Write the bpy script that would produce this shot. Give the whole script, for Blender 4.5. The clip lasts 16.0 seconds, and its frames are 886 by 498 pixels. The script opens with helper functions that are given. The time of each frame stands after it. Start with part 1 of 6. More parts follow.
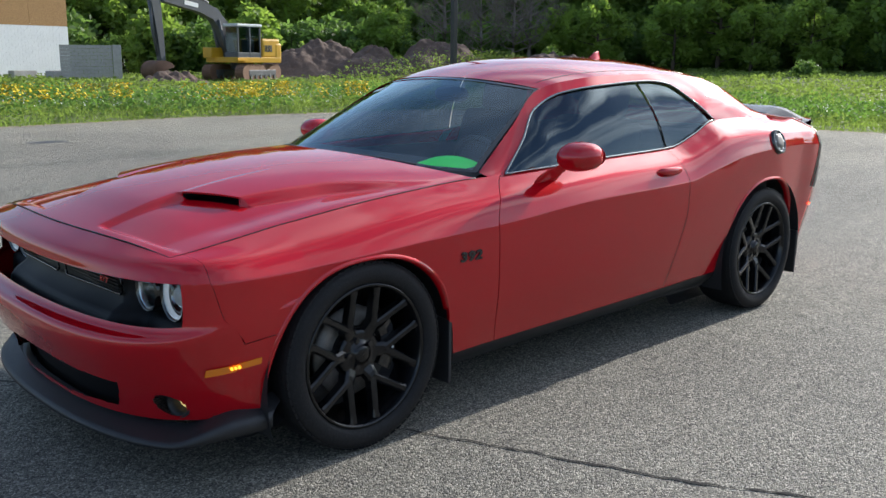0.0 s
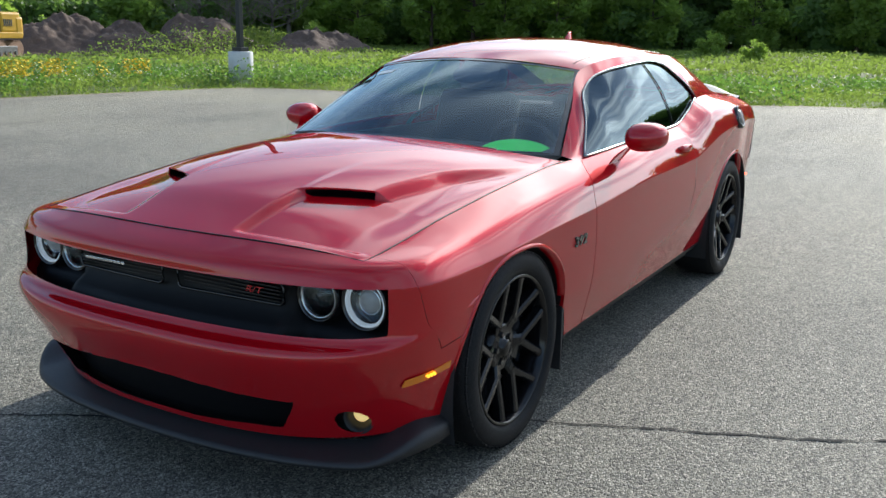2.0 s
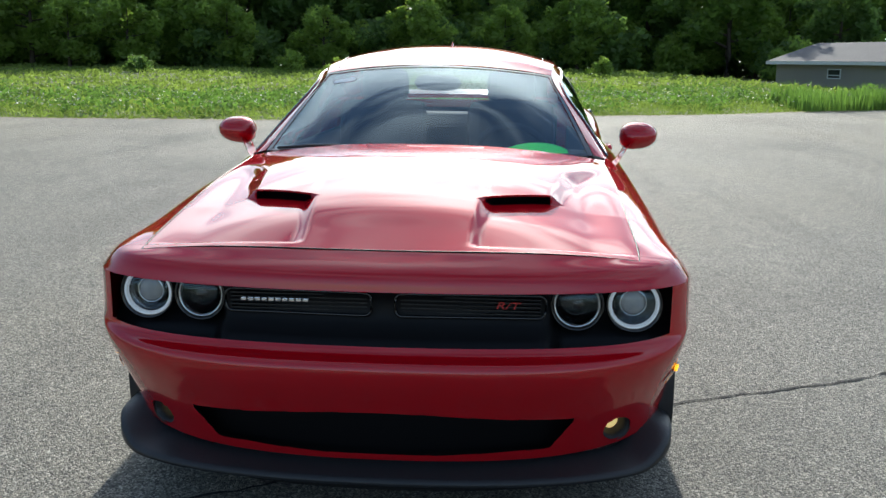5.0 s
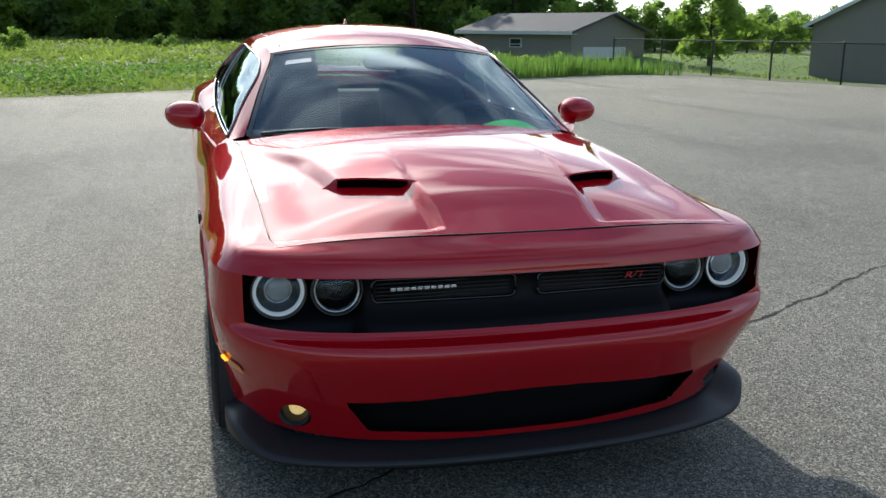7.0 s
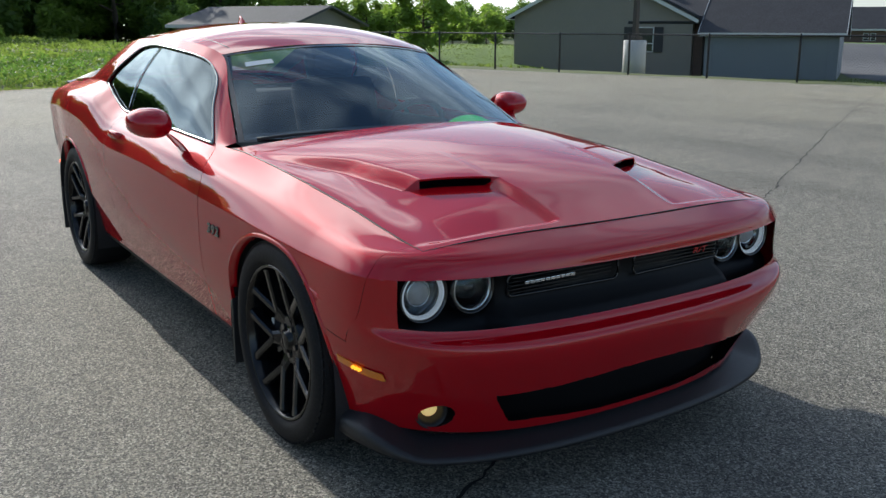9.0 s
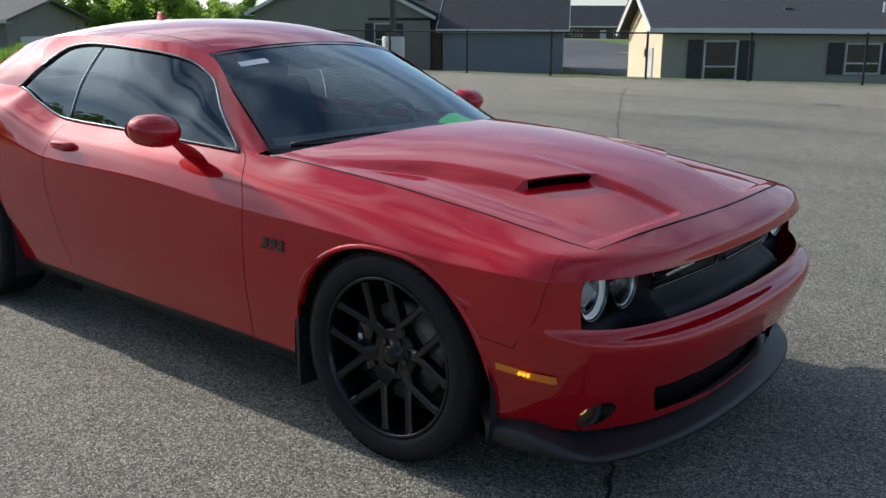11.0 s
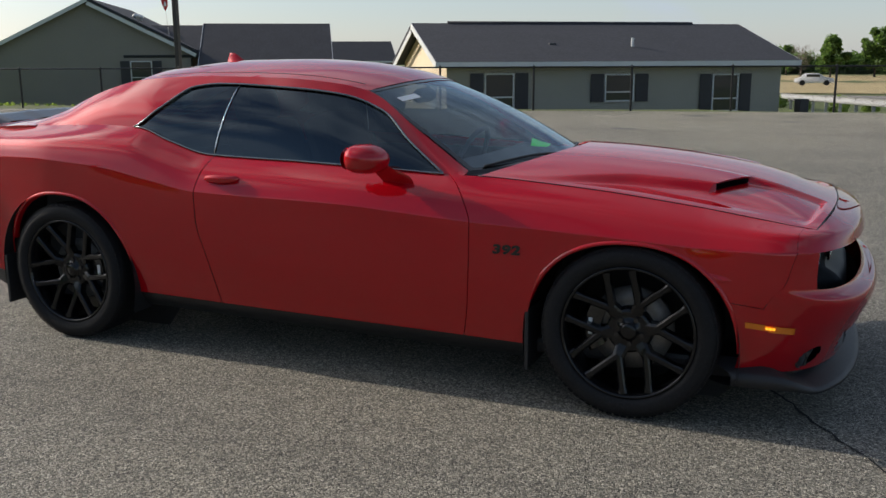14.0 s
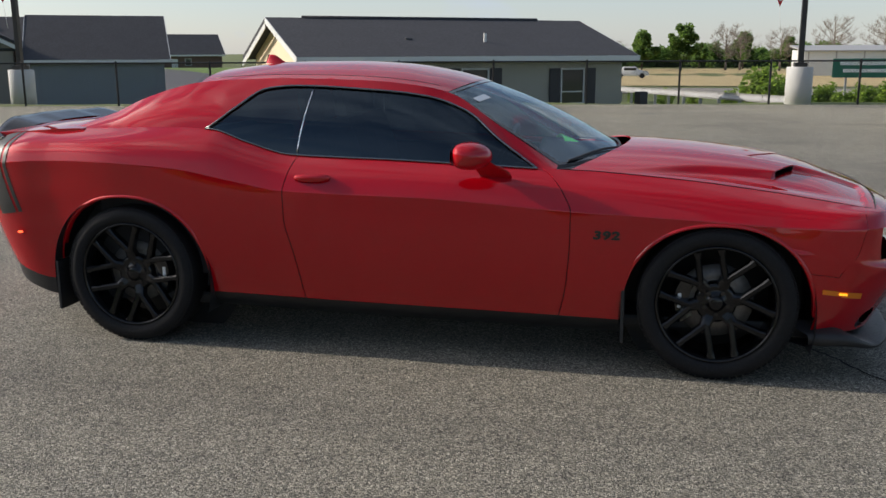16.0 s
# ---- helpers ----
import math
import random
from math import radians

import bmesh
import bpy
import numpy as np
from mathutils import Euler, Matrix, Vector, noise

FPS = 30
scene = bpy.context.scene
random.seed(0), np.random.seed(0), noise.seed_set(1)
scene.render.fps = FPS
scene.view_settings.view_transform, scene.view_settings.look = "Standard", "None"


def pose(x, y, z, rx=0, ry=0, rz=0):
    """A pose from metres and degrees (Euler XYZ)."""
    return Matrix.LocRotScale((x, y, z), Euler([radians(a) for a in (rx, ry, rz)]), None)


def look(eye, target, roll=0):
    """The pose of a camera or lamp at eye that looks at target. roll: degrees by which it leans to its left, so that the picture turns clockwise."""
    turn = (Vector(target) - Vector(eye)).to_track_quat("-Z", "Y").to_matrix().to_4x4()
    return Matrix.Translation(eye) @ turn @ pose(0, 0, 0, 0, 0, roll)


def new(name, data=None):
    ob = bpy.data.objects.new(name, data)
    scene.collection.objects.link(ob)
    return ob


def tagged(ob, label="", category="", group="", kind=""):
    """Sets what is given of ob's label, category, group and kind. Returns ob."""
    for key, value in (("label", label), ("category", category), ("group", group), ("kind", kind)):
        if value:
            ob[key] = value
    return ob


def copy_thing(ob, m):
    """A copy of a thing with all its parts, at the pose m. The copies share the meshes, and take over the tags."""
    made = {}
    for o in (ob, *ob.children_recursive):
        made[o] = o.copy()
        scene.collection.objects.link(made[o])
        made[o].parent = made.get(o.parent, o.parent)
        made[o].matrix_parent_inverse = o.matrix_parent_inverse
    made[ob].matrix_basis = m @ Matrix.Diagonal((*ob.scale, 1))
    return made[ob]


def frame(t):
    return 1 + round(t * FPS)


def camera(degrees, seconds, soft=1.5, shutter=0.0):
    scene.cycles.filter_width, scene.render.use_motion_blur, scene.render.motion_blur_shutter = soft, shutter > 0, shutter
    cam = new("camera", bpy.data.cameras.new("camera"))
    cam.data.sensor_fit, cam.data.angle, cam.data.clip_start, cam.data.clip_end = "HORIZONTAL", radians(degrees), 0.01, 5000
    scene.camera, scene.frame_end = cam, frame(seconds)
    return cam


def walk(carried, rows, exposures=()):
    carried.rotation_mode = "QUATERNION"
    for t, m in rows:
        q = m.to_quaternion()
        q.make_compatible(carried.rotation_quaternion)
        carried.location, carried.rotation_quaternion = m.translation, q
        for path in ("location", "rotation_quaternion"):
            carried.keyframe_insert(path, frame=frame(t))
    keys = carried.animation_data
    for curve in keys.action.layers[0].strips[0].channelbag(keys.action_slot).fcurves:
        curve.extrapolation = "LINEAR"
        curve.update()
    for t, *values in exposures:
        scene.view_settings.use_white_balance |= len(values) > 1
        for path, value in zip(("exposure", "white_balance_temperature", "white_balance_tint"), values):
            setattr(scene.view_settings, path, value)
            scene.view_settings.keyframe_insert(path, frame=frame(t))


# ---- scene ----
import functools

cam = camera(51.7, 16.0)
PATH = [
    (0, (3.488, 3.448, 1.443), (2.144, 2.025, 1.034), 0.5),
    (0.5, (3.712, 3.19, 1.457), (2.278, 1.863, 1.03), 0.6),
    (1, (3.897, 2.879, 1.457), (2.368, 1.666, 1.021), 0.5),
    (1.5, (4.101, 2.576, 1.443), (2.504, 1.455, 1.004), 0.9),
    (2, (4.275, 2.289, 1.452), (2.604, 1.288, 0.999), 0.7),
    (2.5, (4.392, 1.985, 1.441), (2.649, 1.121, 0.98), 0.7),
    (3, (4.496, 1.637, 1.426), (2.692, 0.904, 0.969), 0.8),
    (3.5, (4.619, 1.311, 1.438), (2.771, 0.705, 0.973), 0.5),
    (4, (4.692, 1.01, 1.406), (2.799, 0.56, 0.947), 0.5),
    (4.2, (4.714, 0.865, 1.398), (2.804, 0.486, 0.944), 0.5),
    (6.3, (4.844, -0.441, 1.345), (2.904, -0.186, 0.932), 0.5),
    (6.5, (4.809, -0.587, 1.371), (2.887, -0.257, 0.929), 0.5),
    (7, (4.732, -0.972, 1.409), (2.858, -0.445, 0.948), 0.6),
    (7.5, (4.616, -1.239, 1.382), (2.783, -0.583, 0.924), 0.2),
    (8, (4.478, -1.516, 1.416), (2.709, -0.711, 0.945), 0.3),
    (8.5, (4.403, -1.843, 1.416), (2.706, -0.892, 0.95), 0.2),
    (9, (4.294, -2.115, 1.429), (2.68, -1.032, 0.957), 0.1),
    (9.2, (4.215, -2.225, 1.413), (2.631, -1.097, 0.945), 0.2),
    (11.3, (3.303, -3.127, 1.442), (2.109, -1.596, 0.961), 0.1),
    (11.5, (3.233, -3.229, 1.454), (2.052, -1.689, 0.974), 0.0),
    (11.9, (3.071, -3.468, 1.464), (1.921, -1.891, 1.029), 0.1),
    (12, (3.031, -3.52, 1.464), (1.889, -1.93, 1.056), -0.1),
    (12.5, (2.841, -3.743, 1.454), (1.783, -2.094, 1.051), -0.1),
    (13, (2.613, -3.939, 1.439), (1.676, -2.219, 1.034), -0.2),
    (13.5, (2.404, -4.216, 1.453), (1.558, -2.45, 1.048), -0.2),
    (14, (2.178, -4.452, 1.446), (1.411, -2.65, 1.04), -0.3),
    (14.5, (1.95, -4.626, 1.445), (1.25, -2.798, 1.033), -0.4),
    (15, (1.677, -4.775, 1.474), (1.061, -2.918, 1.059), -0.4),
    (15.5, (1.379, -4.99, 1.485), (0.877, -3.099, 1.067), -0.3),
    (16, (1.101, -5.12, 1.499), (0.689, -3.209, 1.078), -0.2),
]
walk(cam, [(t, look(eye, target, roll)) for t, eye, target, roll in PATH],
     exposures=[(0.0, 0.42, 6450, 10), (2.5, 0.43, 6400, 6), (4.2, 0.38, 6400, 6), (7.0, 0.18, 6500, 6), (9.0, 0.05, 6450, 8), (11.5, 0.02, 6600, 10), (12.5, -0.26, 6800, 11), (16.0, -0.07, 7100, 13)])

# ---- light ----
SUN_EL, SUN_AZ = radians(24.5), radians(180)      # the sun stands behind the car's tail
world = bpy.data.worlds.new("sky")
scene.world = world
world.use_nodes = True
wn, wl = world.node_tree.nodes, world.node_tree.links
sky = wn.new("ShaderNodeTexSky")
sky.sky_type, sky.sun_disc = "NISHITA", False
sky.sun_elevation, sky.sun_rotation = SUN_EL, radians(90) - SUN_AZ
sky.air_density, sky.dust_density, sky.ozone_density = 1.0, 0.4, 3.0
# thin high cloud: streaks of white over the blue
wtc = wn.new("ShaderNodeTexCoord")
wmap = wn.new("ShaderNodeMapping")
wmap.inputs["Scale"].default_value = (1.2, 1.2, 4.0)
wnoise = wn.new("ShaderNodeTexNoise")
wnoise.inputs["Scale"].default_value, wnoise.inputs["Detail"].default_value = 1.7, 7.0
wnoise.inputs["Roughness"].default_value, wnoise.inputs["Distortion"].default_value = 0.55, 0.5
wramp = wn.new("ShaderNodeValToRGB")
wramp.color_ramp.elements[0].position, wramp.color_ramp.elements[1].position = 0.40, 0.64
wmix = wn.new("ShaderNodeMix")
wmix.data_type = "RGBA"
# cloud shines brightest round the sun
wdot = wn.new("ShaderNodeVectorMath")
wdot.operation = "DOT_PRODUCT"
wdot.inputs[1].default_value = (math.cos(SUN_EL) * math.cos(SUN_AZ), math.cos(SUN_EL) * math.sin(SUN_AZ), math.sin(SUN_EL))
wl.new(wtc.outputs["Generated"], wdot.inputs[0])
wnear = wn.new("ShaderNodeMath")
wnear.operation, wnear.use_clamp = "POWER", False
wclamp = wn.new("ShaderNodeClamp")
wl.new(wdot.outputs["Value"], wclamp.inputs["Value"])
wl.new(wclamp.outputs["Result"], wnear.inputs[0])
wnear.inputs[1].default_value = 7.5
wcloud = wn.new("ShaderNodeMix")
wcloud.data_type = "RGBA"
wcloud.inputs["A"].default_value, wcloud.inputs["B"].default_value = (4.0, 4.9, 6.4, 1), (50, 49.5, 49, 1)
wl.new(wnear.outputs["Value"], wcloud.inputs["Factor"])
wl.new(wcloud.outputs["Result"], wmix.inputs["B"])
wl.new(wtc.outputs["Generated"], wmap.inputs["Vector"])
wl.new(wmap.outputs["Vector"], wnoise.inputs["Vector"])
wl.new(wnoise.outputs["Fac"], wramp.inputs["Fac"])
wmul = wn.new("ShaderNodeMath")
wmul.operation = "MULTIPLY"
wl.new(wramp.outputs["Color"], wmul.inputs[0])
# the cloud thickens over the houses and thins over the wood
wside = wn.new("ShaderNodeMapRange")
wside.inputs["From Min"].default_value, wside.inputs["From Max"].default_value = -0.8, 0.8
wside.inputs["To Min"].default_value, wside.inputs["To Max"].default_value = 0.35, 0.95
wl.new(wside.outputs["Result"], wmul.inputs[1])
# pale haze towards the horizon
wsep = wn.new("ShaderNodeSeparateXYZ")
wl.new(wtc.outputs["Generated"], wsep.inputs["Vector"])
whaze = wn.new("ShaderNodeMapRange")
whaze.inputs["From Min"].default_value, whaze.inputs["From Max"].default_value = 0.0, 0.42
whaze.inputs["To Min"].default_value, whaze.inputs["To Max"].default_value = 0.46, 0.0
wl.new(wsep.outputs["Z"], whaze.inputs["Value"])
wl.new(wsep.outputs["Y"], wside.inputs["Value"])
wmax = wn.new("ShaderNodeMath")
wmax.operation = "MAXIMUM"
wl.new(whaze.outputs["Result"], wmax.inputs[0])
wl.new(wmul.outputs["Value"], wmax.inputs[1])
wl.new(wmax.outputs["Value"], wmix.inputs["Factor"])
wl.new(sky.outputs["Color"], wmix.inputs["A"])
wl.new(wmix.outputs["Result"], wn["Background"].inputs["Color"])
wn["Background"].inputs["Strength"].default_value = 0.138

sun = new("sun", bpy.data.lights.new("sun", "SUN"))
sun.data.energy, sun.data.angle, sun.data.color = 4.8, radians(0.55), (1.0, 0.955, 0.89)
sun_dir = Vector((math.cos(SUN_EL) * math.cos(SUN_AZ), math.cos(SUN_EL) * math.sin(SUN_AZ), math.sin(SUN_EL)))
sun.matrix_world = look(sun_dir * 60, (0, 0, 0))


# ---- materials ----
def material(name, color, rough=0.5, metal=0.0, coat=0.0, spec=0.5, var=0.0, var_scale=6.0, fine=0.0, fine_scale=80.0,
             bump=0.0, bump_scale=60.0, dark=0.55, per_object=0.0, coat_rough=0.03, island=0.0, trans=0.0, coat_ior=1.5):
    """A principled surface with broad stains, fine grain, bump and per-piece variation."""
    m = bpy.data.materials.new(name)
    m.use_nodes = True
    n, l = m.node_tree.nodes, m.node_tree.links
    b = n["Principled BSDF"]
    b.inputs["Roughness"].default_value, b.inputs["Metallic"].default_value = rough, metal
    b.inputs["Coat Weight"].default_value, b.inputs["Coat Roughness"].default_value = coat, coat_rough
    b.inputs["Specular IOR Level"].default_value = spec
    b.inputs["Coat IOR"].default_value = coat_ior
    b.inputs["Base Color"].default_value = (*color, 1)
    tc = n.new("ShaderNodeTexCoord")
    out = None

    def noise_node(scale, detail=6):
        t = n.new("ShaderNodeTexNoise")
        t.inputs["Scale"].default_value, t.inputs["Detail"].default_value = scale, detail
        l.new(tc.outputs["Object"], t.inputs["Vector"])
        return t

    def mix(a, bcol, fac_socket, amount):
        x = n.new("ShaderNodeMix")
        x.data_type = "RGBA"
        mm = n.new("ShaderNodeMath")
        mm.operation = "MULTIPLY"
        mm.inputs[1].default_value = amount
        l.new(fac_socket, mm.inputs[0])
        l.new(mm.outputs["Value"], x.inputs["Factor"])
        if a is None:
            x.inputs["A"].default_value = (*color, 1)
        else:
            l.new(a, x.inputs["A"])
        x.inputs["B"].default_value = (*bcol, 1)
        return x.outputs["Result"]

    def stretched(t, lo, hi):
        r = n.new("ShaderNodeMapRange")
        r.inputs["From Min"].default_value, r.inputs["From Max"].default_value = lo, hi
        l.new(t, r.inputs["Value"])
        return r.outputs["Result"]

    low = tuple(c * dark for c in color)
    high = tuple(min(1, c * 1.5 + 0.02) for c in color)
    if var:
        out = mix(out, low, stretched(noise_node(var_scale).outputs["Fac"], 0.35, 0.7), var)
    if fine:
        out = mix(out, low, stretched(noise_node(fine_scale, 3).outputs["Fac"], 0.4, 0.62), fine)
        out = mix(out, high, stretched(noise_node(fine_scale * 1.7, 2).outputs["Fac"], 0.55, 0.7), fine * 0.7)
    if per_object:
        oi = n.new("ShaderNodeObjectInfo")
        out = mix(out, low, oi.outputs["Random"], per_object)
    if island:
        g = n.new("ShaderNodeNewGeometry")
        out = mix(out, low, g.outputs["Random Per Island"], island)
        out = mix(out, high, stretched(g.outputs["Random Per Island"], 0.5, 1.0), island * 0.5)
    if out is not None:
        l.new(out, b.inputs["Base Color"])
    if bump:
        bn = n.new("ShaderNodeBump")
        bn.inputs["Strength"].default_value, bn.inputs["Distance"].default_value = bump, 0.01
        l.new(noise_node(bump_scale, 4).outputs["Fac"], bn.inputs["Height"])
        l.new(bn.outputs["Normal"], b.inputs["Normal"])
    if trans:
        # thin leaves let some light through
        t = n.new("ShaderNodeBsdfTranslucent")
        t.inputs["Color"].default_value = (*[min(1, c * 1.8) for c in color], 1)
        if out is not None:
            br = n.new("ShaderNodeMix")
            br.data_type, br.blend_type = "RGBA", "MULTIPLY"
            br.inputs["Factor"].default_value = 1.0
            br.inputs["B"].default_value = (1.65, 1.65, 1.3, 1)
            l.new(out, br.inputs["A"])
            l.new(br.outputs["Result"], t.inputs["Color"])
        ms = n.new("ShaderNodeMixShader")
        ms.inputs["Fac"].default_value = trans
        l.new(b.outputs["BSDF"], ms.inputs[1])
        l.new(t.outputs["BSDF"], ms.inputs[2])
        l.new(ms.outputs["Shader"], n["Material Output"].inputs["Surface"])
    return m


def glass_material(name, tint, gloss=1.0, rough=0.0, ior=1.52):
    """Thin pane: tinted see-through, glossier at a glance, alike from both sides."""
    m = bpy.data.materials.new(name)
    m.use_nodes = True
    n, l = m.node_tree.nodes, m.node_tree.links
    n.remove(n["Principled BSDF"])
    tr, gl = n.new("ShaderNodeBsdfTransparent"), n.new("ShaderNodeBsdfGlossy")
    mx, lw = n.new("ShaderNodeMixShader"), n.new("ShaderNodeLayerWeight")
    pw, ml = n.new("ShaderNodeMath"), n.new("ShaderNodeMath")
    lw.inputs["Blend"].default_value = 0.5
    f0 = ((ior - 1) / (ior + 1)) ** 2
    pw.operation, pw.inputs[1].default_value = "POWER", 5.0
    ml.operation, ml.inputs[1].default_value, ml.inputs[2].default_value = "MULTIPLY_ADD", 1 - f0, f0
    l.new(lw.outputs["Facing"], pw.inputs[0])
    l.new(pw.outputs["Value"], ml.inputs[0])
    tr.inputs["Color"].default_value = (*tint, 1)
    gl.inputs["Color"].default_value = (gloss * .76, gloss * .92, gloss, 1)
    gl.inputs["Roughness"].default_value = rough
    l.new(ml.outputs["Value"], mx.inputs["Fac"])
    l.new(tr.outputs["BSDF"], mx.inputs[1])
    l.new(gl.outputs["BSDF"], mx.inputs[2])
    l.new(mx.outputs["Shader"], n["Material Output"].inputs["Surface"])
    return m


def glow(name, color, strength):
    m = bpy.data.materials.new(name)
    m.use_nodes = True
    b = m.node_tree.nodes["Principled BSDF"]
    b.inputs["Base Color"].default_value = (*color, 1)
    b.inputs["Emission Color"].default_value = (*color, 1)
    b.inputs["Emission Strength"].default_value = strength
    return m


PAINT = material("red_paint", (0.43, 0.002, 0.008), rough=0.48, metal=0.12, coat=1.0, coat_rough=0.012, coat_ior=1.6, spec=0.0, fine=0.06, fine_scale=900, var=0.05, var_scale=3)
BLACK_GLOSS = material("black_gloss", (0.008, 0.008, 0.009), rough=0.12, coat=0.5)
BLACK_SATIN = material("black_satin", (0.012, 0.012, 0.013), rough=0.42, fine=0.2, fine_scale=120)
SPOILER_BLACK = material("spoiler_black", (0.006, 0.0062, 0.007), rough=0.16, spec=0.25)
BLACK_PLASTIC = material("black_plastic", (0.015, 0.0158, 0.018), rough=0.5, bump=0.15, bump_scale=300, fine=0.2)
GRILLE_BLACK = material("grille_black", (0.005, 0.005, 0.006), rough=0.5, spec=0.2)
RUBBER = material("tyre_rubber", (0.013, 0.0132, 0.0145), rough=0.62, spec=0.2, var=0.4, var_scale=9, fine=0.3, fine_scale=60, bump=0.2, bump_scale=150)
RIM = material("rim_black", (0.0055, 0.0057, 0.0065), rough=0.2, spec=0.3, coat=0.2, coat_rough=0.1)
DISC = material("brake_disc", (0.20, 0.185, 0.17), rough=0.5, metal=0.6, fine=0.3, fine_scale=50)
CHROME = material("chrome", (0.8, 0.8, 0.82), rough=0.08, metal=1.0)
SILVER = material("silver_letter", (0.75, 0.76, 0.78), rough=0.25, metal=0.9)
WHITE_MARK = material("white_mark", (0.75, 0.75, 0.74), rough=0.5)
RED_MARK = material("red_mark", (0.55, 0.03, 0.03), rough=0.3)
STRIPE = material("stripe_black", (0.020, 0.021, 0.022), rough=0.5)
CABIN = material("cabin_dark", (0.020, 0.021, 0.023), rough=0.8, fine=0.3)
SEAT = material("seat_cloth", (0.028, 0.029, 0.032), rough=0.85, fine=0.3, bump=0.2, bump_scale=200)
GREEN_PAPER = material("green_paper", (0.05, 0.95, 0.09), rough=0.6, var=0.05, var_scale=20)
PAPER = material("white_paper", (0.72, 0.74, 0.74), rough=0.6, var=0.15, var_scale=30)
WINDSCREEN = glass_material("windscreen_glass", (0.90, 0.95, 0.97), ior=1.95)
TINT = glass_material("tinted_glass", (0.11, 0.135, 0.16), 0.95, ior=1.8)
REAR_TINT = glass_material("rear_window_glass", (0.48, 0.52, 0.53), ior=1.6)
DARK_CHROME = material("dark_chrome", (0.22, 0.225, 0.23), rough=0.2, metal=1.0)
LENS = glass_material("lamp_lens", (0.93, 0.95, 0.96))
AMBER = material("amber_lens", (0.75, 0.20, 0.006), rough=0.2, coat=0.6)
AMBER_LED = glow("amber_led", (1.0, 0.45, 0.03), 1.3)
RED_LED = glow("red_led", (1.0, 0.08, 0.03), 4.0)
REFLECTOR = material("lamp_reflector", (0.22, 0.235, 0.25), rough=0.12, metal=1.0)
HALO = glow("halo_ring", (0.50, 0.56, 0.62), 0.30)
BULB = glow("lamp_projector", (0.20, 0.22, 0.24), 0.14)
CHROME_DARK = material("lamp_chrome", (0.62, 0.65, 0.68), rough=0.12, metal=1.0)
FOG_BULB = glow("fog_bulb", (1.0, 0.72, 0.30), 0.45)
RED_LENS = material("tail_lens", (0.20, 0.004, 0.006), rough=0.12, coat=0.7)


# ---- mesh helpers ----
def mesh_ob(name, verts, faces, mat, parent=None, label="", smooth=True):
    me = bpy.data.meshes.new(name)
    me.from_pydata([tuple(v) for v in verts], [], faces)
    me.materials.append(mat)
    if smooth:
        me.shade_smooth()
    ob = new(name, me)
    if parent is not None:
        ob.parent = parent
    return tagged(ob, label)


def part(name, bm, mat, parent=None, label="", smooth=False):
    me = bpy.data.meshes.new(name)
    bm.to_mesh(me)
    bm.free()
    me.materials.append(mat)
    if smooth:
        me.shade_smooth()
    ob = new(name, me)
    if parent is not None:
        ob.parent = parent
    return tagged(ob, label)


def thing(name, m, label, category, group="", kind=""):
    ob = new(name)
    ob.empty_display_size = 0.2
    ob.matrix_world = m
    return tagged(ob, label, category, group, kind)


def add_box(bm, lo, hi, bevel=0.0, m=None):
    """A box from corner to corner, its edges rounded."""
    r = bmesh.ops.create_cube(bm, size=1.0)
    vs = r["verts"]
    c = [(a + b) / 2 for a, b in zip(lo, hi)]
    bmesh.ops.scale(bm, vec=[b - a for a, b in zip(lo, hi)], verts=vs)
    bmesh.ops.translate(bm, vec=c, verts=vs)
    if bevel:
        es = list({e for v in vs for e in v.link_edges})
        r = bmesh.ops.bevel(bm, geom=es, offset=bevel, segments=2, affect="EDGES", profile=0.6)
        vs = list({v for f in r["faces"] for v in f.verts} | {v for v in vs if v.is_valid})
    if m is not None:
        bmesh.ops.transform(bm, matrix=m, verts=[v for v in vs if v.is_valid])
    return vs


def box_part(name, lo, hi, mat, parent=None, label="", bevel=0.01, m=None):
    bm = bmesh.new()
    add_box(bm, lo, hi, bevel, m)
    return part(name, bm, mat, parent, label)


def add_cyl(bm, p, q, r1, r2=None, seg=16, caps=True):
    """A tapered round bar from p to q."""
    p, q = Vector(p), Vector(q)
    d = q - p
    m = Matrix.Translation((p + q) / 2) @ d.to_track_quat("Z", "Y").to_matrix().to_4x4()
    return bmesh.ops.create_cone(bm, cap_ends=caps, segments=seg, radius1=r1, radius2=r1 if r2 is None else r2, depth=d.length, matrix=m)["verts"]


def cyl_part(name, p, q, r1, mat, parent=None, label="", r2=None, seg=16):
    bm = bmesh.new()
    add_cyl(bm, p, q, r1, r2, seg)
    return part(name, bm, mat, parent, label)


def lathe(profile, seg=48, axis="y"):
    """Verts and faces of a profile of (radius, along) turned about an axis."""
    vs, fs = [], []
    for i in range(seg):
        a = 2 * math.pi * i / seg
        for r, h in profile:
            vs.append((r * math.cos(a), h, r * math.sin(a)) if axis == "y" else ((h, r * math.cos(a), r * math.sin(a)) if axis == "x" else (r * math.cos(a), r * math.sin(a), h)))
    k = len(profile)
    for i in range(seg):
        for j in range(k - 1):
            a, b = i * k + j, ((i + 1) % seg) * k + j
            fs.append((a, a + 1, b + 1, b))
    return vs, fs


